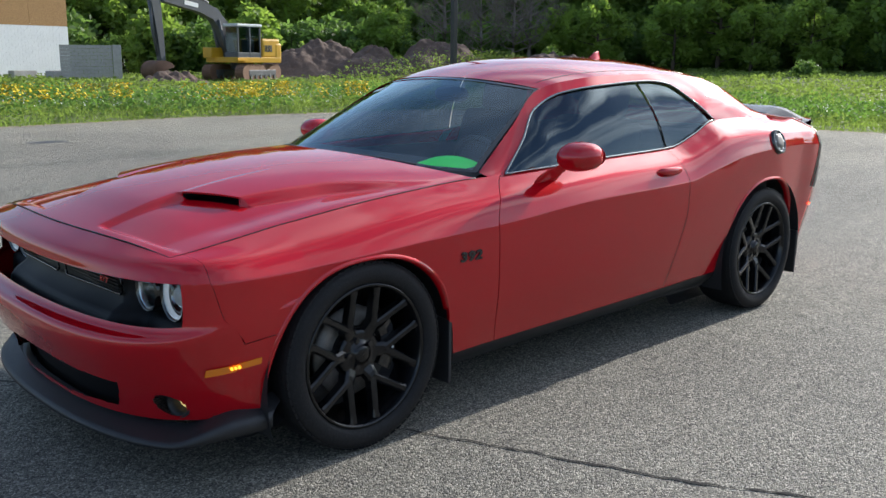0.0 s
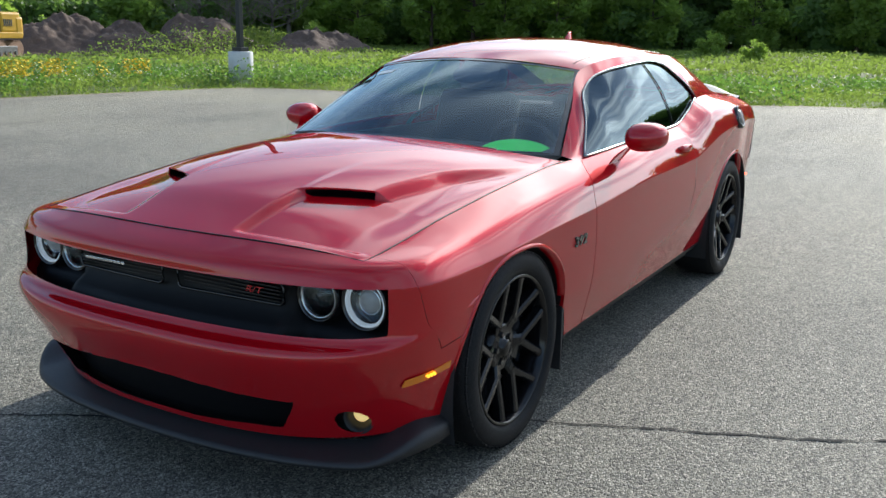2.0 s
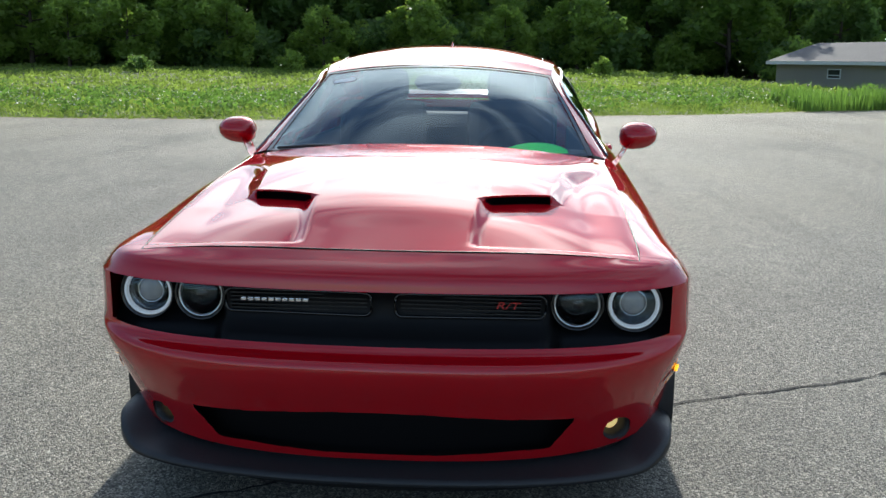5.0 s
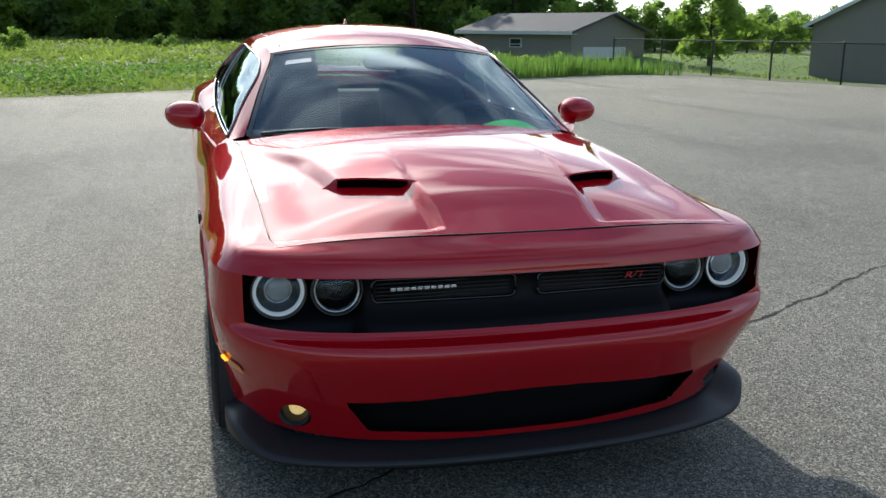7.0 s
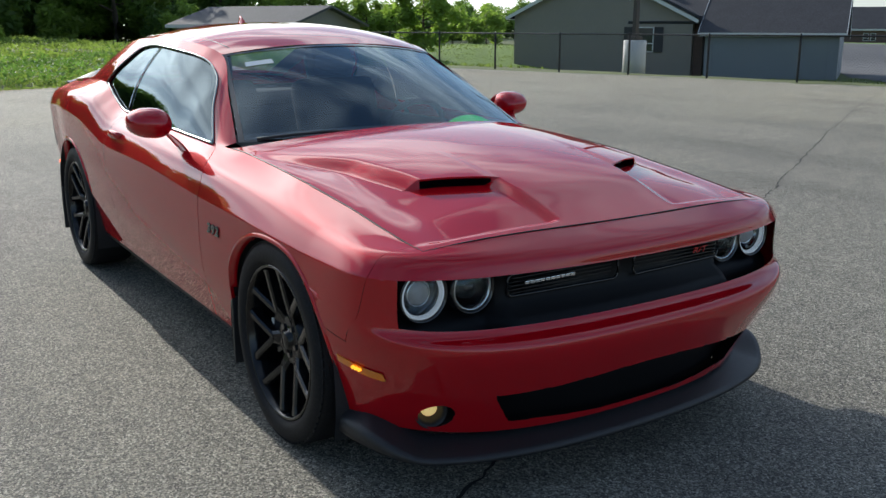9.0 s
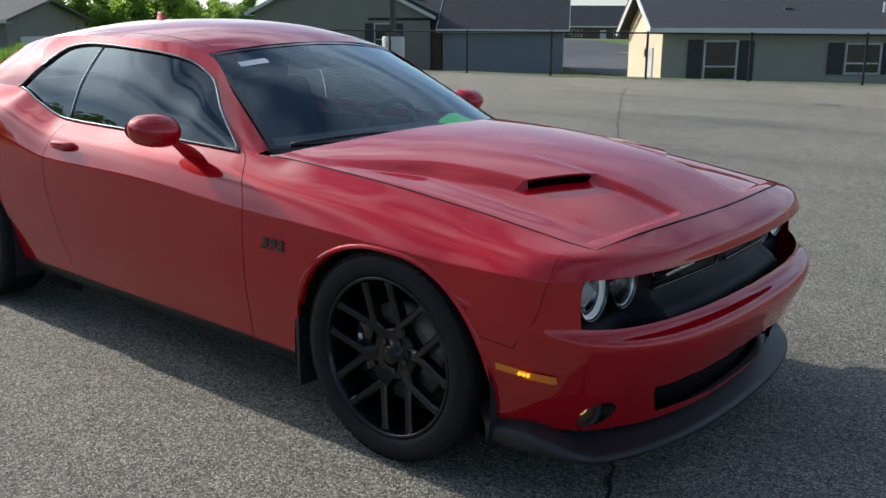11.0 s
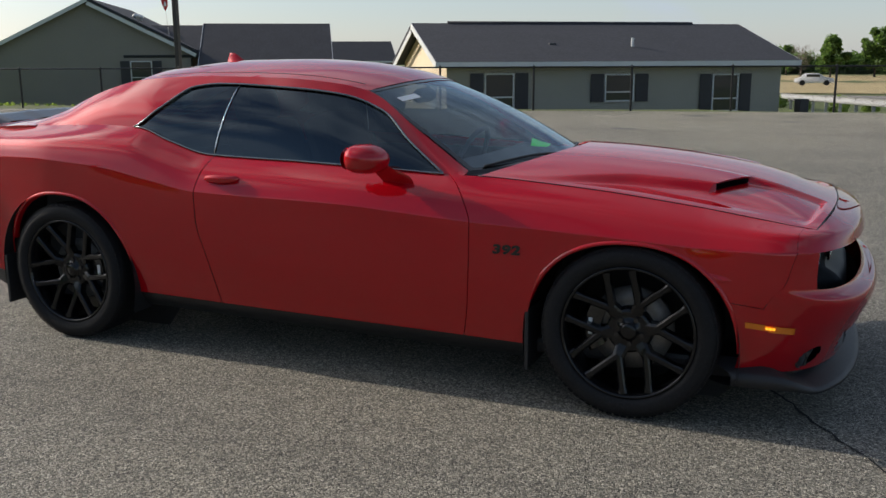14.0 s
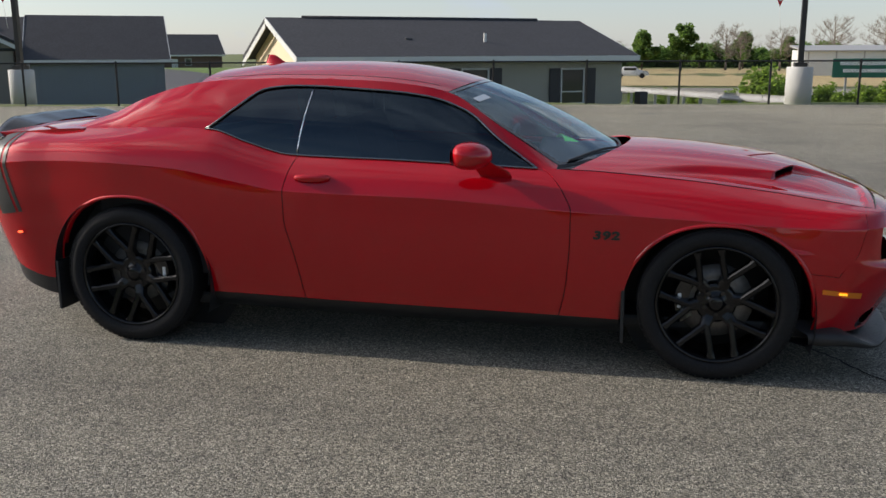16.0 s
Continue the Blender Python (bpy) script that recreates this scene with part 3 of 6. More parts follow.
# draw the cut's edge onto the outline
for i in gone & held:
    p = bump.v[i]
    fr = math.hypot(p.y - FOG_Y, p.z - FOG_Z)
    if fr < FOG_R * 1.4:
        p.y, p.z = FOG_Y + (p.y - FOG_Y) * FOG_R / fr, FOG_Z + (p.z - FOG_Z) * FOG_R / fr
        continue
    top, lowz, end = grille_outline(abs(p.y), p.z)
    d = min((abs(p.z - top), 0), (abs(p.z - lowz), 1), (abs(abs(p.y) - end), 2))[1]
    if d == 2:
        p.y = end if p.y > 0 else -end
    else:
        p.z = (top, lowz)[d]
bump.mirrored()
BUMPER = bump.make("front_bumper", PAINT, CAR)

# upper grille: a black panel set back in the opening
def grille_x(y):
    return 2.205 - .02 * smooth(.15, .45, abs(y)) - .11 * smooth(.475, .53, abs(y)) - .03 * smooth(.76, .86, abs(y))


gr = Skin().patch([[Vector((grille_x(y) + o, y, z)) for z, o in ((.50, .075), (.550, .07), (.578, .045), (.604, .004), (.66, -.004), (.708, 0), (.733, .03), (.742, .07))] for y in steps(-.86, .86, 80)])
GRILLE = gr.make("grille", GRILLE_BLACK, CAR, "black recessed grille")
for sign in (1, -1):
    pts = []
    y0, y1, z0, z1, rr = .035, .475, .634, .702, .02
    for cy, cz, a0 in ((y1 - rr, z1 - rr, 0), (y0 + rr, z1 - rr, 90), (y0 + rr, z0 + rr, 180), (y1 - rr, z0 + rr, 270)):
        for a in steps(a0, a0 + 90, 5):
            y, z = cy + rr * math.cos(radians(a)), cz + rr * math.sin(radians(a))
            pts.append(Vector((grille_x(y) + .012, sign * y, z)))
    mesh_ob("grille_frame", *tube(pts, .005, 6, True), BLACK_GLOSS, GRILLE)
    # mesh of fine bars inside the frame
    for z in (.645, .656, .668, .680, .691):
        box_part("grille_bar", (2.17, min(sign * .05, sign * .46), z - .0015), (2.203, max(sign * .05, sign * .46), z + .0015), BLACK_SATIN, GRILLE, bevel=0)

# lower grille
LG_S = next(s for s in steps(1.75, 2.75, 1000) if skin(s, 1.5).y < .60)
lg = Skin().patch([[skin(s, 0) + Vector((-.05, 0, -.12))] + [skin(s, v) + Vector((-.06, 0, 0)) for v in steps(0, 2.9, 8)] for s in steps(LG_S, 2.75, 30)]).mirrored()
LOWGR = lg.make("lower_grille", GRILLE_BLACK, CAR)
for sign in (1, -1):
    ge = Skin().patch([[skin(LG_S, v) + Vector((-d, 0, 0)) for d in (.004, .03, .06)] for v in steps(0, 2.9, 8)])
    if sign < 0:
        ge.flip_side()
    ge.make("grille_end", GRILLE_BLACK, LOWGR)
# chin spoiler, with upturned ends
ch = Skin()
rows = []
for t in steps(-1, 1, 90):
    a = abs(t)
    ang = a * math.pi / 2
    y = .885 * math.sin(ang) ** .9 * (1 if t > 0 else -1)
    x = 1.86 + .475 * max(0, math.cos(ang)) ** .62
    up = smooth(.62, .9, a)
    lipz = .162 + .030 * up
    inner = Vector((x - .085, y * .93, lipz + .046 + .05 * up))
    rows.append([inner, Vector((x - .035, y * .975, lipz + .030 + .040 * up)), Vector((x + .002, y * 1.004, lipz + .022 + .035 * up)), Vector((x + .020, y * 1.018, lipz + .015 + .03 * up)), Vector((x + .022, y * 1.018, lipz + .002)), Vector((x - .01, y * .99, lipz - .006)), Vector((x - .14, y * .9, lipz))])
ch.patch(rows)
ch.make("chin_spoiler", BLACK_PLASTIC, CAR, "matt black chin spoiler")
# underbody tray
box_part("underbody", (-1.85, -.78, .19), (2.05, .80, .26), BLACK_PLASTIC, CAR, bevel=.02)
box_part("engine_bulk", (1.0, -.50, .26), (2.05, .50, .60), BLACK_PLASTIC, CAR, bevel=.02)


def lamp(cy, cz, x, r, on, parent):
    """A round lamp facing forward, with bezel, halo ring, bowl, projector and lens."""
    e = new("headlamp")
    e.parent = parent
    e.location = (x, cy, cz)
    mesh_ob("bezel", *lathe([(r * 1.14, -.05), (r * 1.14, .012), (r * 1.06, .016), (r * 1.02, 0)], 40, "x"), BLACK_GLOSS, e)
    mesh_ob("halo", *lathe([(r * 1.02, -.002), (r * .985, .008), (r * .93, .009), (r * .88, .002), (r * .87, -.01)], 40, "x"), HALO if on else SILVER, e)
    mesh_ob("bowl", *lathe([(r * .87, -.008), (r * .84, -.020), (r * .74, -.024), (r * .72, -.034), (r * .62, -.038), (r * .60, -.052), (.001, -.06)], 32, "x"), REFLECTOR if on else BLACK_GLOSS, e)
    mesh_ob("collar", *lathe([(r * .58, -.055), (r * .57, -.022), (r * .53, -.016), (r * .48, -.020), (r * .46, -.03)], 32, "x"), CHROME_DARK if on else BLACK_GLOSS, e)
    mesh_ob("projector", *lathe([(r * .46, -.030), (r * .42, -.014), (r * .32, -.004), (r * .17, .002), (.001, .004)], 28, "x"), BULB if on else BLACK_GLOSS, e)
    if on:
        for a in (55, 125, 235, 305):
            bm = bmesh.new()
            add_box(bm, (-.004, -r * .012, r * .60), (.008, r * .012, r * .86), 0, Matrix.Translation((-.03, 0, 0)) @ Matrix.Rotation(radians(a), 4, "X"))
            part("bowl_rib", bm, BLACK_GLOSS, e)
    lens = mesh_ob("lens", *lathe([(r * 1.0, .004), (r * .8, .016), (r * .4, .024), (.001, .026)], 32, "x"), LENS, e)
    lens.visible_shadow = False
    return e


for sg in (1, -1):
    lamp(sg * .738, .668, 2.132, .074, True, CAR)
    lamp(sg * .569, .666, 2.142, .070, False, CAR)
    # fog lamp in a dark socket
    fog = new("fog_lamp")
    fog.parent = CAR
    fog.matrix_local = Matrix.Translation((FOG_X - .026, sg * FOG_Y, FOG_Z)) @ Matrix.Rotation(radians(20) * sg, 4, "Z")
    mesh_ob("socket", *lathe([(.058, -.06), (.052, -.002), (.043, -.004), (.038, -.03), (.026, -.055)], 32, "x"), BLACK_PLASTIC, fog)
    mesh_ob("bulb", *lathe([(.028, -.055), (.026, -.040), (.016, -.033), (.001, -.031)], 24, "x"), FOG_BULB, fog)
    # side marker
    mk = Skin().patch([[skin_at(x, v) + Vector((.003, .004, 0)) for v in (2.05, 2.13, 2.21, 2.28)] for x in steps(1.92, 2.097, 14)])
    if sg < 0:
        mk.flip_side()
    MK = mk.make("side_marker", AMBER, CAR, rim=.005)
    for i in range(3):
        q = skin_at(2.0 + .012 * i, 2.17)
        bm = bmesh.new()
        add_cyl(bm, (q.x, sg * (q.y + .004), q.z), (q.x + .003, sg * (q.y + .013), q.z), .0055, seg=8)
        part("marker_led", bm, AMBER_LED, MK)
    rk = Skin().patch([[skin(s, v) + Vector((-.003, .004, 0)) for v in (2.02, 2.12, 2.2)] for s in steps(-2.05, -2.105, 8)])
    if sg < 0:
        rk.flip_side()
    RK = rk.make("rear_marker", RED_LENS, CAR)
    for i in range(3):
        q = skin(-2.068 - .009 * i, 2.12)
        bm = bmesh.new()
        add_cyl(bm, (q.x, sg * (q.y + .003), q.z), (q.x, sg * (q.y + .011), q.z), .006, seg=8)
        part("marker_led", bm, RED_LED, RK)

# windscreen, rear window and side windows
def screen(u, w, b=0.0):
    lo = Vector((1.01 - .285 * w * w, .728 * w, .985 - .02 * w * w))
    hi = Vector((.237 - .095 * w * w, .556 * w, 1.347 - .044 * w * w))
    p = lo.lerp(hi, u)
    k = .030 * math.sin(math.pi * u) * (1 - .85 * w * w) - b
    return p + Vector((k * .45, 0, k * .9))


ws = Skin().patch([[screen(u, w) for u in steps(0, 1, 24)] for w in steps(-1, 1, 40)])
WS = ws.make("windscreen", WINDSCREEN, CAR, "clear windscreen")
WS.visible_shadow = False
bd = Skin()
bd.patch([[screen(u, w, .002) + Vector((0, 0, .004)) for u in (0, .02)] for w in steps(-1, 1, 40)])
bd.patch([[screen(u, w, .0) + Vector((0, 0, .003)) for u in (.965, 1.0)] for w in steps(-1, 1, 40)])
for sg in (1, -1):
    bd.patch([[screen(u, sg * w, .0) + Vector((0, 0, .003)) for u in steps(0, 1, 20)] for w in (.972, 1.0)])
bd.make("windscreen_edge", BLACK_GLOSS, WS)
bl = Skin().patch([[Vector((lerp(-1.2, -1.86, t) , w * E_Y(lerp(-1.2, -1.80, t)) * .985, lerp(ROOF_Z(-1.2), 1.14, t) - (.09 - .05 * t) * w * w)) for w in steps(-1, 1, 24)] for t in steps(0, 1, 20)])
bl.make("rear_window", REAR_TINT, CAR)
for sg in (1, -1):
    Skin().patch([[Vector((lerp(-1.17, -1.88, t), sg * w * E_Y(lerp(-1.2, -1.80, t)), lerp(ROOF_Z(-1.2), 1.14, t) - (.09 - .05 * t) * w * w - .006)) for w in (.84, .90, .97, 1.035)] for t in steps(-.03, 1.03, 16)]).make("window_border", BLACK_SATIN, CAR)
Skin().patch([[Vector((x, w * .56, ROOF_Z(-1.2) - .02 - .06 * w * w)) for w in steps(-1, 1, 12)] for x in (-1.10, -1.26)]).make("window_header", BLACK_SATIN, CAR)
for sg in (1, -1):
    def side_glass(name, x0, x1, lean0, lean1):
        sk = Skin().patch([[(lambda x: upper(x, glass_v(x) * t) + Vector((0, -.006, 0)))(lerp(x0 + lean0 * t, x1 + lean1 * t, u)) for t in steps(0, 1, 14)] for u in steps(0, 1, 40)])
        if sg < 0:
            sk.flip_side()
        return sk.make(name, TINT, CAR, "dark tinted side glass")
    G1 = side_glass("door_glass", .629, -.572, 0, .042)
    G2 = side_glass("quarter_glass", -.579, -1.075, .042, 0)
    loop = [upper(x, 0) + Vector((0, .004, .002)) for x in steps(.629, -1.075, 50)] + [upper(x, glass_v(x)) + Vector((0, .005, 0)) for x in steps(-1.07, .625, 70)]
    mesh_ob("window_trim", *tube([Vector((p.x, sg * p.y, p.z)) for p in loop], .0055, 8, True), DARK_CHROME, CAR)
    seam = [upper(-.575 + .042 * t, glass_v(-.575 + .042 * t) * t) + Vector((0, .0, 0)) for t in steps(0.02, .98, 12)]
    mesh_ob("glass_seam", *tube([Vector((p.x, sg * p.y, p.z)) for p in seam], .0026, 6), CHROME if sg < 0 else BLACK_GLOSS, CAR)

    # mirror on its stalk
    mir = new("side_mirror")
    mir.parent = CAR
    sk = Skin()
    rows = []
    for u in steps(-1, 1, 26):
        c = math.sqrt(max(0, 1 - abs(u) ** 2.6))
        rows.append([Vector((.335 - .012 * u + (.100 if math.cos(a) > 0 else .078) * c * abs(math.cos(a)) ** (1 if math.cos(a) > 0 else .55) * (1 if math.cos(a) > 0 else -1), .975 + .092 * u, 1.028 + .004 * u + .064 * c * math.sin(a) * (1 - .10 * u))) for a in steps(0, 2 * math.pi, 40)])
    sk.patch(rows)
    if sg < 0:
        sk.flip_side()
    sk.make("mirror_cap", PAINT, mir)
    gl = Skin().patch([[Vector((.2555, .975 + .074 * r * math.cos(a), 1.028 + .048 * r * math.sin(a))) for a in steps(0, 2 * math.pi, 28)] for r in (.01, 1)])
    if sg < 0:
        gl.flip_side()
    gl.make("mirror_glass", CHROME, mir)
    st = Skin()
    rows = []
    for u in steps(0, 1, 10):
        c = Vector((.445, .872, .925)).lerp(Vector((.36, .930, 1.0)), u)
        rr = lerp(.062, .044, smooth(0, .6, u))
        rows.append([c + Vector((rr * 1.15 * math.cos(a), .030 * math.sin(a), rr * .78 * math.sin(a))) for a in steps(0, 2 * math.pi, 20)])
    st.patch(rows)
    if sg < 0:
        st.flip_side()
    st.make("mirror_stalk", PAINT, mir)

# rear deck, spoiler and tail
dk = Skin().patch([[Vector((x, w * lerp(.74, .66, smooth(-1.95, -2.46, x)), lerp(1.135, 1.098, smooth(-1.8, -2.46, x)) - .03 * abs(w) ** 3 + .004)) for w in steps(-1, 1, 30)] for x in steps(-1.80, -2.50, 20)])
dk.make("trunk_lid", PAINT, CAR, rim=.02)
sp = Skin()
rows = []
for t in steps(-1, 1, 60):
    y = .722 * t
    back = .10 * t * t
    z = 1.128 - .075 * smooth(.55, 1, abs(t)) ** 1.4 + .006 * (smooth(.36, .18, abs(t)))
    x = -2.44 + back
    rows.append([Vector((x + .125, y, z - .022)), Vector((x + .07, y, z - .008)), Vector((x + .0, y, z + .010)), Vector((x - .035, y, z + .018)), Vector((x - .043, y, z + .008)), Vector((x - .03, y, z - .03))])
sp.patch(rows)
sp.make("rear_spoiler", SPOILER_BLACK, CAR, "satin black rear spoiler")
tl = Skin().patch([[skin(s, v) + Vector((-.004, 0, 0)) for v in steps(5.2, 6.8, 6)] for s in steps(-2.52, -2.95, 16)]).mirrored()
tl.make("tail_lamp", RED_LENS, CAR)
# black valance under the tail
rv = Skin()
for ss in (steps(-1.90, -1.95, 2), steps(-1.95, -2.95, 24)):
    rv.patch([[skin(s_, 0) + Vector((.012 * t, -.012 - .02 * t, -.10 * t)) if skin(s_, 0).y > .02 else Vector((skin(s_, 0).x + .02 * t, 0, skin(s_, 0).z - .10 * t)) for t in steps(0, 1, 4)] for s_ in ss])
rv.mirrored().make("rear_valance", BLACK_PLASTIC, CAR)
# fuel cap on the left quarter
fc = new("fuel_cap")
fc.parent = CAR
out = (skin(-1.56, 6.45) - skin(-1.50, 6.45)).cross(skin(-1.53, 6.6) - skin(-1.53, 6.3)).normalized()
out = out if out.y > 0 else -out
fc.matrix_local = Matrix.Translation(skin(-1.545, 6.42)) @ out.to_track_quat("Y", "Z").to_matrix().to_4x4()
mesh_ob("ring", *lathe([(.072, -.01), (.072, .010), (.063, .014), (.054, .008)], 36, "y"), BLACK_GLOSS, fc)
mesh_ob("cap", *lathe([(.055, .006), (.043, .008), (.040, .015), (.02, .017), (.001, .017)], 36, "y"), DISC, fc)
for i in range(6):
    a = math.pi * i / 3
    cyl_part("cap_bolt", (.048 * math.cos(a), .006, .048 * math.sin(a)), (.048 * math.cos(a), .012, .048 * math.sin(a)), .005, SILVER, fc, seg=8)

# black tail stripe and its thin companion, leaning over the rear quarters
def tail_at(x, v):
    a, b = -1.95, -2.8
    for _ in range(30):
        m = (a + b) / 2
        a, b = (m, b) if skin(m, v).x > x else (a, m)
    return skin(a, v)


STRIPE_X = spline([(3.0, -2.115), (6.0, -2.185), (8.0, -2.16)])
for sg in (1, -1):
    for a, b in ((0, .024), (.042, .155)):
        sk = Skin().patch([[tail_at(STRIPE_X(v) - lerp(a, b, u), v) + Vector((-.0012, .0024, .0012)) for v in steps(3.05, 6, 16) + steps(6, 7.98, 10)[1:]] for u in steps(0, 1, 8)])
        if sg < 0:
            sk.flip_side()
        sk.make("tail_stripe", STRIPE, CAR, "matt black tail stripe")


def text_part(name, body, size, m, mat, parent, extrude=.0015, shear=0.0, spread=1.0, bold=0.0):
    cu = bpy.data.curves.new(name, "FONT")
    cu.body, cu.size, cu.extrude, cu.shear, cu.space_character = body, size, extrude, shear, spread
    cu.offset = bold
    cu.align_x, cu.align_y = "CENTER", "CENTER"
    tmp = bpy.data.objects.new(name, cu)
    me = bpy.data.meshes.new_from_object(tmp)
    bpy.data.objects.remove(tmp)
    me.materials.append(mat)
    ob = new(name, me)
    ob.parent = parent
    ob.matrix_local = m
    return ob


# engine size badges on the front fenders, a model-name bar and a two-letter trim badge on the grille
text_part("fender_badge", "392", .052, Matrix.Translation((.966, .9425, .672)) @ Matrix.Rotation(radians(180), 4, "Z") @ Matrix.Rotation(radians(90), 4, "X") @ Matrix.Diagonal((1.4, 1, 1, 1)), BLACK_GLOSS, CAR, .003, .1, 1.15, .0025)
text_part("fender_badge", "392", .052, Matrix.Translation((.966, -.9425, .672)) @ Matrix.Rotation(radians(90), 4, "X") @ Matrix.Diagonal((1.4, 1, 1, 1)), BLACK_GLOSS, CAR, .003, .1, 1.15, .0025)
FACE = Matrix.Rotation(radians(90), 4, "Z") @ Matrix.Rotation(radians(90), 4, "X")
bm = bmesh.new()
for i in range(10):
    add_box(bm, (-.003, -.0080, -.0052), (.003, .0080, .0052), .0015, Matrix.Translation((grille_x(.3) + .022, -.415 + .0205 * i, .676)))
part("name_badge", bm, SILVER, GRILLE, "silver name badge")
text_part("trim_badge", "R/T", .031, Matrix.Translation((grille_x(.36) + .022, .362, .673)) @ FACE @ Matrix.Diagonal((1.5, 1, 1, 1)), RED_MARK, GRILLE, .002, .25)


# wheels: tyre, rim with six forked spokes, hub, disc and caliper
def wheel(x, sg, turn, front):
    w = new("wheel")
    w.parent = CAR
    w.matrix_local = Matrix.Translation((x, sg * (.80 if front else .787), .362)) @ (Matrix.Rotation(math.pi, 4, "Z") if sg < 0 else Matrix.Identity(4))
    R = .362
    tv, tf = lathe([(.274, .108), (.280, .120), (.296, .129), (.322, .130), (.342, .123), (.354, .110), (.3605, .09), (.362, .05), (.362, -.05), (.3605, -.09), (.35, -.118), (.30, -.13), (.262, -.11)], 96, "y")
    tyre = mesh_ob("tyre", tv, tf, RUBBER, w)
    # tread blocks round the shoulder
    bm = bmesh.new()
    for i in range(72):
        a = 2 * math.pi * i / 72
        for y0, y1 in ((.088, .118), (.03, .075), (-.02, .02), (-.075, -.03), (-.115, -.085)):
            rr = .3585 if abs(y0 + y1) < .15 else .349
            m = Matrix.Rotation(-a, 4, "Y") @ Matrix.Translation((rr, (y0 + y1) / 2, 0)) @ Matrix.Rotation(radians(-20 if y0 > 0.08 else 0), 4, "Z")
            add_box(bm, (-.004, -(y1 - y0) / 2, -.0115), (.0025, (y1 - y0) / 2, .0115), 0, m)
    part("tread", bm, RUBBER, tyre)
    rim = mesh_ob("rim", *lathe([(.277, .108), (.275, .119), (.267, .121), (.262, .115), (.256, .085), (.250, -.09), (.262, -.105)], 72, "y"), RIM, w)
    for i in range(6):
        bm = bmesh.new()
        # a short stem that forks into two arms, each parallel to its neighbour's
        a0 = radians(turn + 60 * i)
        stem = Vector((math.cos(a0), 0, math.sin(a0)))
        limbs = [(stem * .060, stem * .124, ((0, .032, .067, .045), (.5, .025, .078, .042), (1.0, .022, .087, .040)))]
        for d in (-1, 1):
            a1 = a0 + d * radians(31)
            arm = Vector((math.cos(a1), 0, math.sin(a1)))
            limbs.append((stem * .112, stem * .112 + arm * .156, ((0, .014, .085, .040), (.3, .0145, .093, .038), (.8, .0135, .105, .036), (1.0, .018, .110, .040))))
        for p, q, shape in limbs:
            ax = (q - p).normalized()
            nx = Vector((-ax.z, 0, ax.x))
            vs = []
            for t, hw, yo, th in shape:
                c = p.lerp(q, t)
                ring = [c + nx * hw + Vector((0, yo - .006, 0)), c + nx * hw * .55 + Vector((0, yo, 0)), c - nx * hw * .55 + Vector((0, yo, 0)), c - nx * hw + Vector((0, yo - .006, 0)), c - nx * hw * 1.2 + Vector((0, yo - th, 0)), c + nx * hw * 1.2 + Vector((0, yo - th, 0))]
                vs.append([bm.verts.new(k) for k in ring])
            for a, b in zip(vs, vs[1:]):
                for k in range(6):
                    bm.faces.new((a[k], a[(k + 1) % 6], b[(k + 1) % 6], b[k]))
        bmesh.ops.recalc_face_normals(bm, faces=bm.faces)
        part("spoke", bm, RIM, rim)
    mesh_ob("hub", *lathe([(.098, .01), (.094, .062), (.080, .071), (.068, .069), (.034, .071), (.033, .084), (.026, .088), (.001, .089)], 36, "y"), RIM, w)
    for i in range(5):
        a = radians(turn + 72 * i)
        cyl_part("lug_nut", (.054 * math.cos(a), .06, .054 * math.sin(a)), (.054 * math.cos(a), .0765, .054 * math.sin(a)), .0105, BLACK_GLOSS, w, seg=8)
    dr = .172 if front else .16
    mesh_ob("brake_disc", *lathe([(.07, .03), (.072, .024), (.11, .022), (dr, .022), (dr, -.01), (.07, -.01)], 56, "y"), DISC, w)
    # caliper towards the tail on the front wheels, towards the nose on the rear ones
    d = -1 if front else 1
    cx = d * (1 if sg > 0 else -1)
    bm = bmesh.new()
    rows = []
    for a in steps(radians(-34), radians(34), 12):
        a = a + (0 if cx > 0 else math.pi)
        rows.append([bm.verts.new((r * math.cos(a), y, r * math.sin(a))) for r, y in ((.118, .02), (.122, .050), (.15, .058), (.185, .054), (.203, .03), (.203, -.03), (.118, -.03))])
    for p, q in zip(rows, rows[1:]):
        for k in range(7):
            bm.faces.new((p[k], p[(k + 1) % 7], q[(k + 1) % 7], q[k]))
    bm.faces.new(rows[0]), bm.faces.new(rows[-1][::-1])
    bmesh.ops.recalc_face_normals(bm, faces=bm.faces)
    cal = part("caliper", bm, BLACK_GLOSS, w)
    box_part("caliper_mark", (cx * .163 - .008, .056, -.035), (cx * .163 + .008, .060, .035), WHITE_MARK, cal, "small white mark", bevel=0)
    return w


wheel(FRONT_X, 1, 1, True)
wheel(FRONT_X, -1, 50, True)
wheel(REAR_X, 1, 12, False)
wheel(REAR_X, -1, 20, False)
# mud flaps behind the wheels
for sg in (1, -1):
    for x, w0 in ((1.055, .72), (-1.905, .70)):
        box_part("mud_flap", (x - .012, min(sg * w0, sg * .915), .155), (x + .004, max(sg * w0, sg * .915), .42), BLACK_PLASTIC, CAR, bevel=.003)

